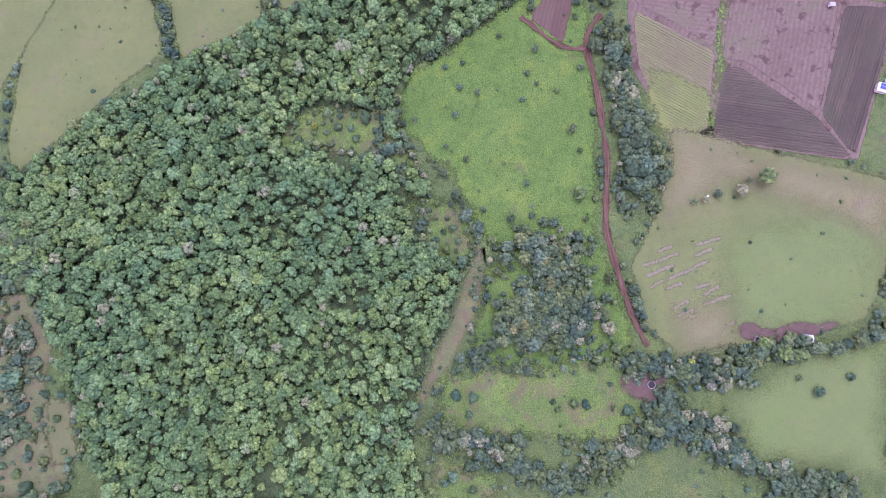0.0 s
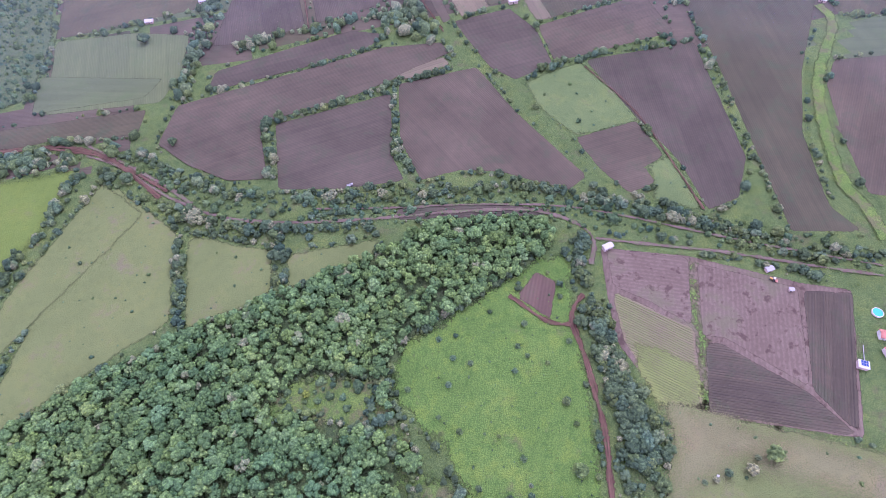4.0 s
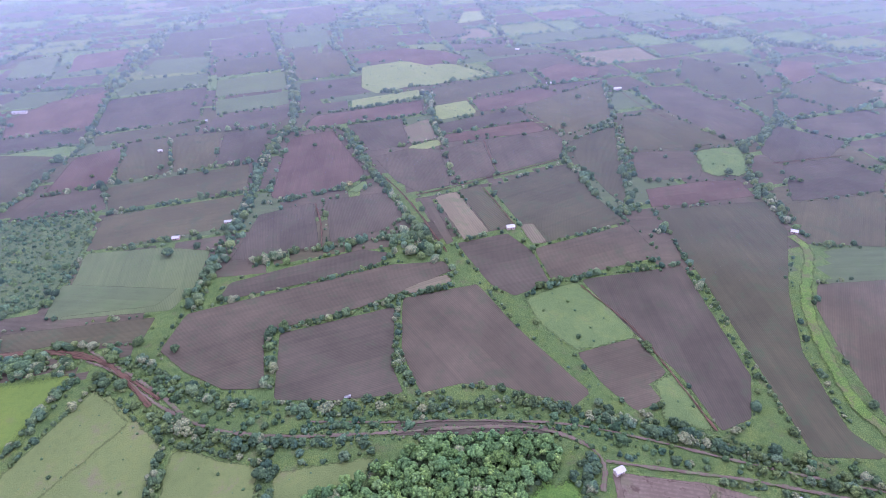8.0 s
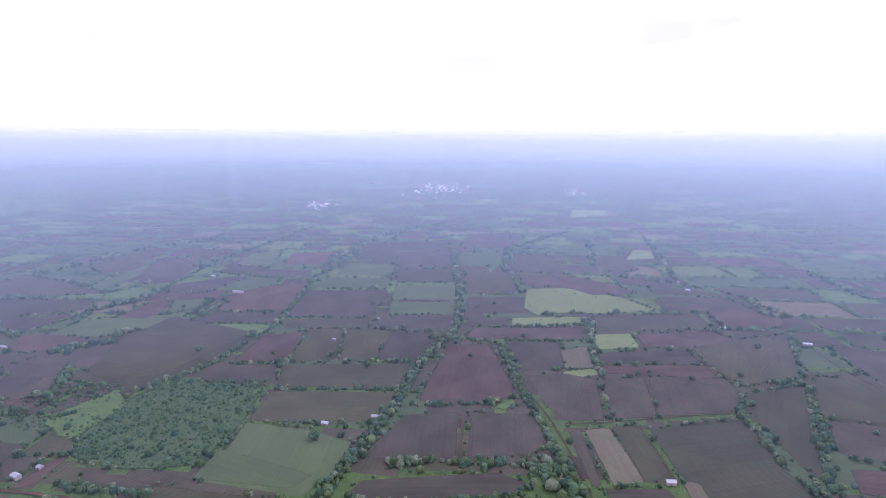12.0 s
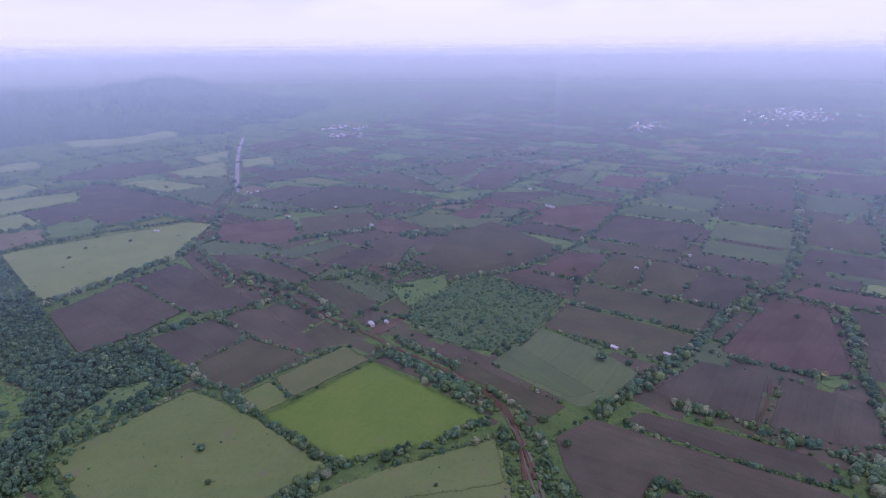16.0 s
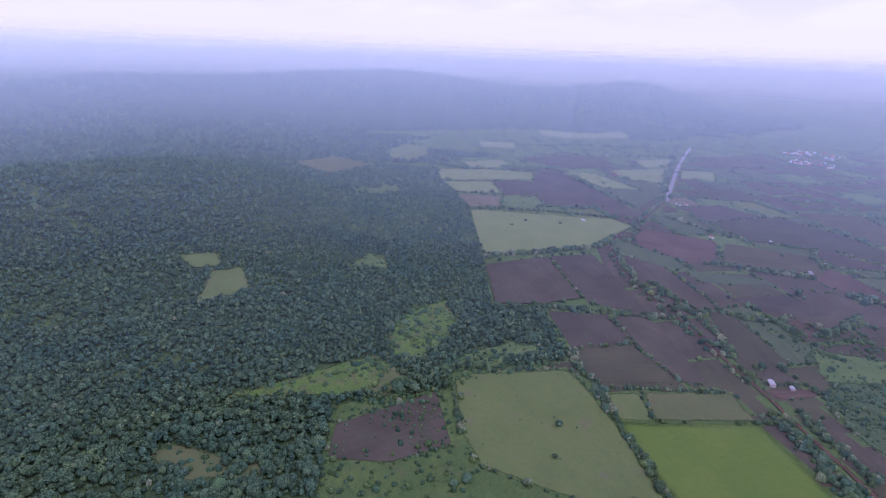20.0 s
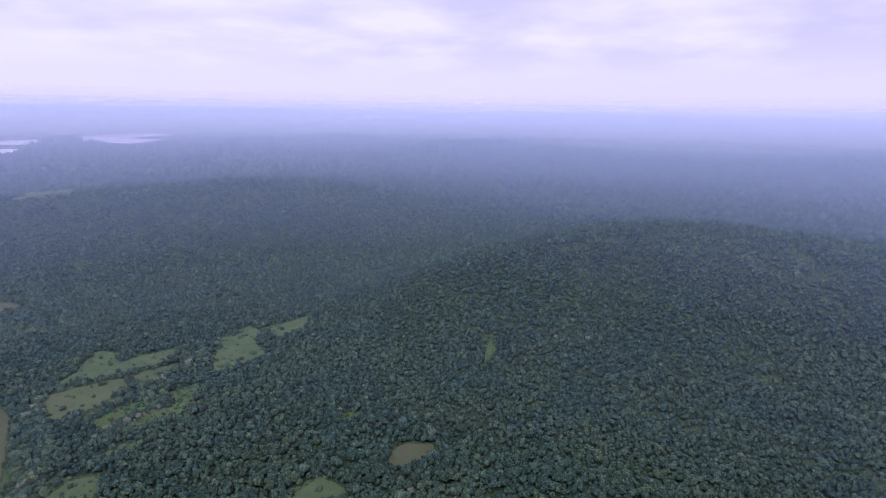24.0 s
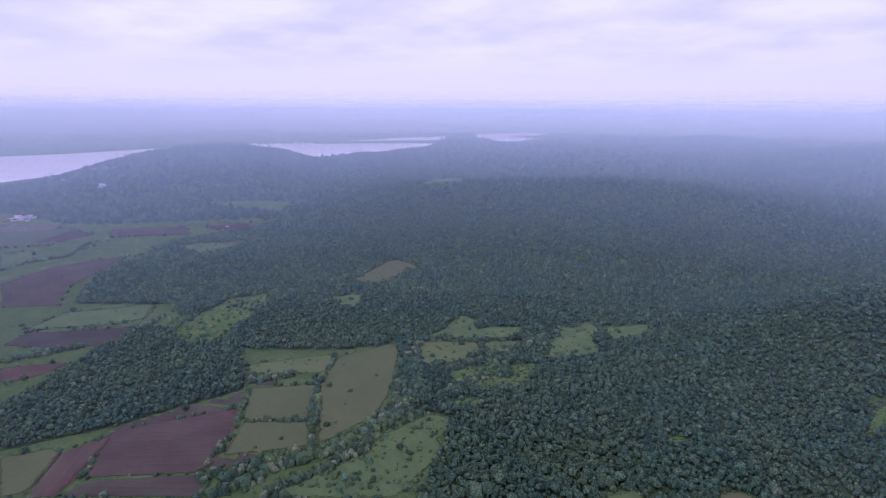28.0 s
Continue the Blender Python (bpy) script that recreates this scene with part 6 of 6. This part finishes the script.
bushes([(-617, -95), (-614, -24), (-438, -13), (-413, -68), (-420, -196), (-484, -109)], 9, 2.7, .6)
bushes([(-514, -18), (-550, 31), (-555, 107), (-501, 94), (-476, -10)], 7, 2.6, .7)
bushes([(190, -473), (177, -588), (91, -643), (41, -627), (127, -508)], 9, 2.7, .6)
bushes([(271, -292), (220, -417), (172, -460), (170, -349)], 10, 2.6, .4)
bushes([(242, -531), (272, -722), (143, -718), (-4, -794), (48, -626)], 11, 2.4, .35)
bushes([(26, -373), (19, -418), (-29, -399), (-113, -449), (-105, -410)], 10, 2.4, .4)
bushes([(650, -552), (588, -702), (472, -502), (544, -472)], 9, 2.4, .5)
bushes([(-521, 388), (-520, 503), (-451, 528), (-398, 541), (-364, 444), (-353, 368), (-414, 342), (-467, 341)], 4.5, 1.8, .6)
bushes([(-649, 350), (-615, 466), (-554, 480), (-511, 372), (-557, 359)], 6, 2.0, .5)
bushes([(-113, 98), (-87, 117), (-44, 111), (-29, 69), (2, 45), (-5, 20), (-21, 24), (-36, 69), (-74, 90), (-101, 90)], 6.5, 2.5, .8)
bushes([(-7, -29), (20, 31), (69, 30), (77, -31)], 7, 1.8, .45)
bushes([(-22, -35), (92, -31), (78, -72), (-20, -68)], 9, 1.6, .5)
bushes([(-30, -73), (118, -75), (158, -102), (-30, -100)], 8, 2.0, .5)
bushes([(-270, -10), (-240, 2), (-232, -27), (-217, -61), (-208, -98), (-264, -97)], 7, 2.2, .5)
bushes([(-299, -101), (-407, -118), (-496, -17), (-314, 19)], 7, 2.2, .6)
bushes([(-413, -198), (-484, -109), (-631, -25), (-523, 12), (-413, -68)], 8, 2.4, .6)
bushes([(-472, -21), (-519, -18), (-513, 101), (-500, 100), (-504, 42)], 6, 2.4, .7)
bushes([(-613, -89), (-510, -3), (-518, 105), (-448, -9), (-492, -91)], 7, 2.4, .55)
bushes([(242, -531), (57, -709), (43, -582), (171, -456)], 8, 2.4, .6)
bushes([(691, -588), (495, -529), (449, -476), (533, -444)], 8, 2.4, .6)
bushes([(296, -282), (236, -370), (224, -437), (197, -323)], 8, 2.4, .5)
bushes([(-260, 296), (-196, 275), (-129, 257), (-23, 256), (80, 245), (171, 222), (269, 185), (262, 174), (93, 211), (-38, 222), (-155, 229)], 5.5, 1.9, .75)
for kind, pts in PLOTS:
    far_off = math.hypot(*np.mean(np.array(pts), 0))
    if far_off > 1600:
        continue
    if kind in ("pasture", "rough", "bare"):
        bushes(pts, 11, 0.7, 0.45)
    if kind in ("meadow", "hay"):
        bushes(pts, 13, 1.2, 0.4)
    if kind == "lush":
        bushes(pts, 9, 0.55, 0.5)
    if kind in ("pasture", "meadow", "rough", "dull") and 90 < float(bearing(*np.mean(np.array(pts), 0))) < 235 and far_off > 380:
        bushes(pts, 12, 2.3, 0.12 if kind == "dull" else 0.4)
    if kind == "stubble" and pts[0][1] < 0:
        bushes(pts, 10, 1.6, 0.5)
bush = np.concatenate(BUSH)
far_off = np.hypot(bush[:, 0], bush[:, 1])
for lod, r0, r1 in (("mid", 0, 330), ("blob", 330, 5000)):
    s = (far_off >= r0) & (far_off < r1)
    plant("shrubs", bush[s, 0], bush[s, 1], bush[s, 2], lod, M_BUSH, "scattered low green shrubs and tufts in open grass", "shrubs", 0.25)


# ---------------------------------------------------------------- herb tufts in the near grass
def tufts():
    x, y = scatter(-330, 330, -150, 330, 2.1, 9)
    g = np.random.default_rng(10)
    ok = (np.hypot(x, y) < 330) & (g.random(len(x)) < 0.6 * soft(x, y, 0.09, 4))
    x, y = x[ok], y[ok]
    grassy = np.zeros(len(x), bool)
    for kind, pts in PLOTS:
        if kind in ("lush", "rough", "meadow"):
            grassy |= inside(pts, x, y)
    ok = grassy | ~(open_land(x, y) | wooded(x, y))
    x, y = x[ok], y[ok]
    plant("grass_tufts", x, y, np.clip(g.lognormal(-0.55, 0.35, len(x)), 0.25, 1.3), "tuft", M_TUFT, "tufts of tall grass and herbs in the meadows", "grass", 0.02)


tufts()


# ---------------------------------------------------------------- far patchwork of fields
CELL, SPAN = 7.0, 2800
axis = np.arange(-SPAN, SPAN, CELL)
LX, LY = (a.ravel() for a in np.meshgrid(axis, axis))
USED = (open_land(LX, LY) | wooded(LX, LY)).reshape(len(axis), len(axis))
TAKEN = (open_land(LX, LY, ("plough", "redsoil", "crop", "green", "stubble", "meadow", "hay")) | wooded(LX, LY)).reshape(len(axis), len(axis))


def used(x, y, land=None):
    """A quick look-up of the land that is already taken."""
    i = np.clip(np.round((np.asarray(x) + SPAN) / CELL).astype(int), 0, len(axis) - 1)
    j = np.clip(np.round((np.asarray(y) + SPAN) / CELL).astype(int), 0, len(axis) - 1)
    far = np.maximum(np.abs(x), np.abs(y)) > SPAN - 10
    return (USED if land is None else land)[j, i] & ~far


def patchwork():
    g = np.random.default_rng(12)
    kinds = ["plough", "crop", "green", "redsoil", "stubble", "meadow", "pasture"]
    weight = [0.22, 0.29, 0.2, 0.06, 0.07, 0.09, 0.07]
    stacks = {k: [[], []] for k in kinds}
    trees = []
    plot_no = 0
    turn = radians(14)
    ca, sa = math.cos(turn), math.sin(turn)
    v = -600.0
    while v < 4600:
        dv = g.uniform(55, 120)
        u = -4600.0 + g.uniform(0, 100)
        while u < 4000:
            du = g.uniform(60, 190)
            quad = [(u + 4, v + 4), (u + du - 3, v + 3 + g.normal(0, 5)), (u + du - 3 + g.normal(0, 7), v + dv - 3), (u + 3 + g.normal(0, 7), v + dv - 4)]
            q = np.array([(a * ca - b * sa, a * sa + b * ca) for a, b in quad])
            u += du
            c = q.mean(0)
            r, b = math.hypot(*c), float(bearing(c[0], c[1]))
            if r < 450 or r > 4450 or (95 < b < 222) or (238 < b < 300):
                continue
            pts = np.concatenate([q, [c], (q + c) / 2, (q + np.roll(q, 1, 0)) / 2])
            if height(pts[:, 0], pts[:, 1]).max() > 6:
                continue
            k = kinds[g.choice(len(kinds), p=weight)] if r > 1000 else kinds[g.choice(3, p=[0.4, 0.4, 0.2])]
            vs, fs = stacks[k]
            plot_no += 1
            lay = 0.02 + 0.011 * (plot_no % 5)
            taken = used(pts[:, 0], pts[:, 1], TAKEN) if r < 2600 else wooded(pts[:, 0], pts[:, 1])
            if r >= 2600 and taken.any():
                continue
            if taken.any():
                # keep the pieces of the plot that no other land use takes
                m1, m2 = max(1, int(du / 9)), max(1, int(dv / 9))
                A, B = np.meshgrid(np.linspace(0, 1, m1 + 1), np.linspace(0, 1, m2 + 1))
                W = ((1 - A) * (1 - B))[..., None] * q[0] + (A * (1 - B))[..., None] * q[1] + (A * B)[..., None] * q[2] + ((1 - A) * B)[..., None] * q[3]
                bad = used(W[..., 0], W[..., 1], TAKEN)
                n = len(vs)
                vs += [(x, y, lay) for x, y in W.reshape(-1, 2)]
                for i in range(m2):
                    for j in range(m1):
                        if not bad[i:i + 2, j:j + 2].any():
                            a0 = n + i * (m1 + 1) + j
                            fs.append((a0, a0 + 1, a0 + m1 + 2, a0 + m1 + 1))
            else:
                n = len(vs)
                vs += [(x, y, lay) for x, y in q]
                fs.append((n, n + 1, n + 2, n + 3))
            for p0, p1 in zip(q, np.roll(q, -1, 0)):
                m0 = g.poisson(np.linalg.norm(p1 - p0) * g.choice([0.02, 0.07, 0.16], p=[0.4, 0.35, 0.25]))
                t = g.random(m0)[:, None]
                w = p0 + (p1 - p0) * t + (p0 - c) / np.linalg.norm(p0 - c) * 3
                w = w[~used(w[:, 0], w[:, 1])]
                m0 = len(w)
                trees.append(np.column_stack([w, np.clip(g.lognormal(0.9, 0.4, m0), 1.2, 6)]))
        v += dv
    for k, (vs, fs) in stacks.items():
        if vs:
            name, label, cat = FIELD_LABELS[k]
            lots = mesh_object(name, vs, fs, [MATS[k]])
            set_edge(lots.data)
            tagged(lots, label + ", far across the plain", cat, kind="stuff")
    t = np.concatenate(trees)
    away = np.hypot(t[:, 0], t[:, 1]) > 950
    for lod, s, grown in (("cap", ~away, 0.95), ("tuft", away, 1.75)):
        plant("hedgerow", t[s, 0], t[s, 1], np.minimum(t[s, 2], 4.5) * grown, lod, M_BUSH, "scattered dark trees along far field borders", "trees", 0.5)


patchwork()


# ---------------------------------------------------------------- buildings
def box(bm, x0, x1, y0, y1, z0, z1):
    v = [bm.verts.new((x, y, z)) for z in (z0, z1) for x, y in ((x0, y0), (x1, y0), (x1, y1), (x0, y1))]
    for f in ((3, 2, 1, 0), (4, 5, 6, 7), (0, 1, 5, 4), (1, 2, 6, 5), (2, 3, 7, 6), (3, 0, 4, 7)):
        bm.faces.new([v[i] for i in f])


def gable(bm, l, w, z, rise, over):
    for s in (-1, 1):
        for z0, z1 in ((0, 0.12),):
            pts = [(-l / 2 - over, s * (w / 2 + over), z - 0.2), (l / 2 + over, s * (w / 2 + over), z - 0.2), (l / 2 + over, 0, z + rise), (-l / 2 - over, 0, z + rise)]
            lo = [bm.verts.new(p) for p in pts]
            hi = [bm.verts.new((p[0], p[1], p[2] + 0.12)) for p in pts]
            order = (0, 1, 2, 3) if s < 0 else (3, 2, 1, 0)
            bm.faces.new([hi[i] for i in order])
            bm.faces.new([lo[i] for i in reversed(order)])
            for i in range(4):
                j = (i + 1) % 4
                bm.faces.new((lo[i], lo[j], hi[j], hi[i]))


def building(name, x, y, l, w, wall_h, roof_mat, label):
    g = random.Random(int(x * 7 + y))
    base = new(name)
    base.matrix_basis = pose(x, y, float(height(x, y)), 0, 0, g.uniform(-25, 25))
    bm = bmesh.new()
    box(bm, -l / 2, l / 2, -w / 2, w / 2, -0.3, wall_h)
    part("wall", bm, M_WALL, base)
    bm = bmesh.new()
    gable(bm, l, w, wall_h, w * 0.22, 0.4)
    part("roof", bm, roof_mat, base)
    bm = bmesh.new()
    box(bm, -0.5, 0.5, -w / 2 - 0.05, -w / 2 + 0.02, 0, 2.0)
    part("door", bm, M_DARK, base)
    for k in (-0.3, 0.3):
        bm = bmesh.new()
        box(bm, k * l - 0.4, k * l + 0.4, -w / 2 - 0.04, -w / 2 + 0.02, 1.0, 1.9)
        part("window", bm, M_DARK, base)
    tagged(base, label, "building")


def shed(x, y, l, w):
    building("shed", x, y, l, w, 2.4, M_TIN, "small field shed with pale corrugated tin roof")


def barn(x, y, l, w):
    building("barn", x, y, l, w, 3.2, M_TIN, "long farm barn with whitish tin roof")


def house(x, y, l, w):
    building("house", x, y, l, w, 3.0, M_TIN if (int(x) % 2) else M_CLAY, "small limewashed farm house with low gable roof")


def dome_hall(x, y, l, w):
    base = new("domed_hall")
    base.matrix_basis = pose(x, y, float(height(x, y)))
    v, f = dome(6, 20, l / 2, 0.7, 3)
    ob = mesh_object("roof", [tuple(p) for p in v], [tuple(q) for q in f], [M_TIN], True)
    ob.parent = base
    tagged(base, "large white domed hall among trees", "building")


def village(x, y, a, b, count):
    """A cluster of far houses, joined: walls and gable roofs."""
    g = random.Random(int(x + y))
    for mat, share in ((M_TIN, 0.45), (M_CLAY, 0.3), (M_WALL, 0.25)):
        bm = bmesh.new()
        ang = math.atan2(y, x)
        for _ in range(max(3, int(count * share))):
            u, v = g.gauss(0, b * 0.5), g.gauss(0, a * 0.5)
            px, py = x + u * math.cos(ang) - v * math.sin(ang), y + u * math.sin(ang) + v * math.cos(ang)
            s = g.uniform(0.5, 1.1)
            sub = bmesh.new()
            box(sub, -5 * s, 5 * s, -4 * s, 4 * s, 0, 4.5 * s)
            gable(sub, 10 * s, 8 * s, 4.5 * s, 1.8 * s, 0.5)
            bmesh.ops.transform(sub, matrix=pose(px, py, float(height(px, py)), 0, 0, g.uniform(0, 90)), verts=sub.verts[:])
            me = bpy.data.meshes.new("tmp")
            sub.to_mesh(me)
            sub.free()
            bm.from_mesh(me)
            bpy.data.meshes.remove(me)
        me = bpy.data.meshes.new("village")
        bm.to_mesh(me)
        bm.free()
        me.materials.append(mat)
        tagged(new("village", me), "far village of small pale houses crowded together", "village", kind="stuff")


def ring(bm, r0, r1, z0, z1, seg):
    """An open tube with thick walls."""
    rows_ = []
    for r, z in ((r1, z0), (r1, z1), (r0, z1), (r0, z0)):
        rows_.append([bm.verts.new((r * math.cos(k * 2 * math.pi / seg), r * math.sin(k * 2 * math.pi / seg), z)) for k in range(seg)])
    for a, b in zip(rows_, rows_[1:] + rows_[:1]):
        for k in range(seg):
            bm.faces.new((a[k], a[(k + 1) % seg], b[(k + 1) % seg], b[k]))


def well(x, y, r, square=False):
    base = new("well")
    base.matrix_basis = pose(x, y, 0.7, 0, 0, 20)
    seg = 4 if square else 24
    bm = bmesh.new()
    ring(bm, r * 0.86, r, -0.8, 0.9, seg)
    part("rim", bm, M_STONE, base)
    bm = bmesh.new()
    bmesh.ops.create_circle(bm, cap_ends=True, segments=seg, radius=r * 0.87, matrix=Matrix.Translation((0, 0, 0.3)))
    part("water_surface", bm, M_DARK, base, "dark still water")
    tagged(base, "open square stone-lined well" if square else "round concrete-rimmed open well in bare earth", "well")


def patch(x, y, a, b, turn, kind, lift):
    """A worn patch of ground with a wavering edge."""
    g = random.Random(int(x * y))
    ph = [g.uniform(0, 6.28) for _ in range(3)]
    spin = Matrix.Rotation(radians(turn), 2)
    pts = []
    for k in range(40):
        t = k * 2 * math.pi / 40
        w = 1 + 0.16 * math.sin(3 * t + ph[0]) + 0.1 * math.sin(5 * t + ph[1])
        p = spin @ Vector((a * w * math.cos(t), b * w * math.sin(t)))
        pts.append((x + p.x, y + p.y))
    ob = sheet("bare_ground", pts, min(a, b) * 0.35, 1.5, kind)
    ob.location.z = lift
    tagged(ob, "worn patch of bare reddish-brown earth", "ground", kind="structure")


def wheel(parent, x, y, z, r, w):
    bm = bmesh.new()
    bmesh.ops.create_cone(bm, cap_ends=True, segments=18, radius1=r, radius2=r, depth=w, matrix=Matrix.Translation((x, y, z)) @ Matrix.Rotation(math.pi / 2, 4, "X"))
    tyre = part("wheel", bm, M_DARK, parent)
    bm = bmesh.new()
    bmesh.ops.create_cone(bm, cap_ends=True, segments=12, radius1=r * 0.5, radius2=r * 0.5, depth=w + 0.04, matrix=Matrix.Translation((x, y, z)) @ Matrix.Rotation(math.pi / 2, 4, "X"))
    part("rim", bm, M_TIN, tyre)


def tractor(x, y, turn):
    base = new("tractor")
    base.matrix_basis = pose(x, y, 0.4, 0, 0, turn)
    bm = bmesh.new()
    box(bm, 0.1, 1.9, -0.4, 0.4, 0.7, 1.4)
    bmesh.ops.bevel(bm, geom=bm.edges[:], offset=0.08, segments=2)
    part("bonnet", bm, M_YELLOW, base)
    bm = bmesh.new()
    box(bm, -1.2, 0.1, -0.65, 0.65, 0.7, 1.0)
    part("platform", bm, M_DARK, base)
    bm = bmesh.new()
    box(bm, -1.2, 0.2, -0.75, 0.75, 2.2, 2.32)
    part("canopy", bm, M_TIN, base, "white canopy roof")
    for px in (-1.1, 0.1):
        for py in (-0.65, 0.65):
            bm = bmesh.new()
            box(bm, px - 0.04, px + 0.04, py - 0.04, py + 0.04, 1.0, 2.2)
            part("post", bm, M_DARK, base)
    bm = bmesh.new()
    box(bm, -2.9, -1.4, -1.0, 1.0, 0.4, 0.62)
    part("harrow", bm, M_CLAY, base, "rusty harrow")
    for px, py, r in ((-0.7, -0.9, 0.75), (-0.7, 0.9, 0.75), (1.5, -0.65, 0.42), (1.5, 0.65, 0.42)):
        wheel(base, px, py, r, r, 0.35)
    tagged(base, "small yellow tractor with white canopy on bare soil", "tractor")


def truck(x, y, turn, body, label, size=1.0):
    base = new("truck")
    base.matrix_basis = pose(x, y, 0.35, 0, 0, turn) @ Matrix.Scale(size, 4)
    bm = bmesh.new()
    box(bm, 0.9, 2.4, -0.85, 0.85, 0.55, 2.0)
    bmesh.ops.bevel(bm, geom=bm.edges[:], offset=0.1, segments=2)
    part("cab", bm, M_TIN, base, "white cab")
    bm = bmesh.new()
    box(bm, 2.36, 2.43, -0.7, 0.7, 1.25, 1.8)
    part("windscreen", bm, M_DARK, base)
    bm = bmesh.new()
    box(bm, -2.2, 0.8, -0.9, 0.9, 0.6, 0.75)
    for a in ((-2.2, 0.8, -0.9, -0.84), (-2.2, 0.8, 0.84, 0.9), (-2.2, -2.14, -0.84, 0.84)):
        box(bm, *a, 0.75, 1.3)
    part("load_bed", bm, body, base)
    for px in (-1.4, 1.6):
        for py in (-0.8, 0.8):
            wheel(base, px, py, 0.38, 0.38, 0.24)
    tagged(base, label, "truck")


def pool(x, y, r):
    base = new("water_tank")
    base.matrix_basis = pose(x, y, 0.3)
    bm = bmesh.new()
    ring(bm, r * 0.9, r, 0, 1.1, 24)
    part("wall", bm, M_WALL, base)
    bm = bmesh.new()
    bmesh.ops.create_circle(bm, cap_ends=True, segments=24, radius=r * 0.92, matrix=Matrix.Translation((0, 0, 0.9)))
    part("water_surface", bm, M_TURQ, base, "turquoise water")
    tagged(base, "round water tank filled with turquoise water", "water tank")


def solar_hut(x, y):
    base = new("pump_house")
    base.matrix_basis = pose(x, y, 0.3, 0, 0, -20)
    bm = bmesh.new()
    box(bm, -2.6, 2.6, -2.2, 2.2, 0, 2.6)
    part("wall", bm, M_WALL, base)
    bm = bmesh.new()
    box(bm, -2.9, 2.9, -2.5, 2.5, 2.6, 2.78)
    part("roof", bm, M_TIN, base, "pale flat roof slab")
    for k in range(6):
        bm = bmesh.new()
        px, py = -1.5 + (k % 3) * 1.25, -1.0 + (k // 3) * 1.7
        box(bm, px, px + 1.1, py, py + 1.5, 2.95, 3.0)
        part("solar_panel", bm, M_PANEL, base, "dark blue solar panel")
    for k in range(12):
        bm = bmesh.new()
        bmesh.ops.create_cone(bm, cap_ends=True, segments=8, radius1=0.22, radius2=0.22, depth=0.8, matrix=Matrix.Translation((1.6, 2.8 + 0.95 * k, 0.25)) @ Matrix.Rotation(math.pi / 2, 4, "X"))
        part("pipe_length", bm, M_TIN, base, "white pipe length")
    tagged(base, "small flat-roofed pump house with blue solar panels and a pipe", "pump house")


barn(98, 196, 6, 3.4)
shed(194, 175, 4.4, 2.8)
barn(62, 473, 8, 5)
shed(-235, 499, 7, 4)
shed(-279, 470, 7, 5)
shed(337, 452, 6, 5)
shed(202, 160, 2.2, 1.6)
shed(-389, 691, 5, 4)
shed(-415, 609, 4, 3)
shed(172, -21, 4, 3)
house(244, 128, 8, 5)
house(242, 118, 7, 5)
barn(-493, 302, 9, 5)
shed(-487, 319, 5, 4)
shed(-1046, 207, 9, 6)
house(-1215, 443, 11, 6)
house(-1218, 461, 7, 5)
house(-982, 427, 9, 5)
shed(-974, 528, 7, 4)
shed(-867, 563, 5, 4)
shed(-817, 943, 8, 5)
shed(-365, 798, 6, 4)
shed(-822, 516, 10, 5)
barn(-688, 858, 22, 6)
barn(281, 889, 12, 5)
shed(175, 929, 8, 5)
shed(-235, 993, 7, 5)
shed(147, 1152, 8, 5)
dome_hall(1673, -1230, 26, 20)
house(1000, -1049, 10, 6)
well(91, -43, 2.1)
well(147, -21, 2.0, True)
patch(88, -42, 11, 9, 20, M_EARTH, 0.82)
patch(146, -17, 9, 4, -10, M_EARTH, 0.8)
patch(170, -17, 16, 4, 8, M_EARTH, 0.78)
tractor(194, 168, 150)
truck(-74, 258, 10, M_TIN, "small white pickup truck beside a ploughed field")
truck(127, 55, 60, M_TURQ, "small blue and white pickup truck on pasture", 0.62)
pool(246, 143, 3.2)
solar_hut(223, 111)
village(-999, 3072, 181, 359, 260)
village(-221, 3069, 60, 154, 25)
village(-1243, 2087, 74, 120, 25)
village(-1483, 3213, 65, 170, 12)
village(-2065, 1177, 104, 84, 30)
village(-2656, 995, 71, 82, 14)
village(-1252, 2180, 76, 84, 20)
village(1582, -924, 32, 50, 40)
village(1818, -1281, 73, 38, 18)
village(-1863, 1066, 70, 63, 30)
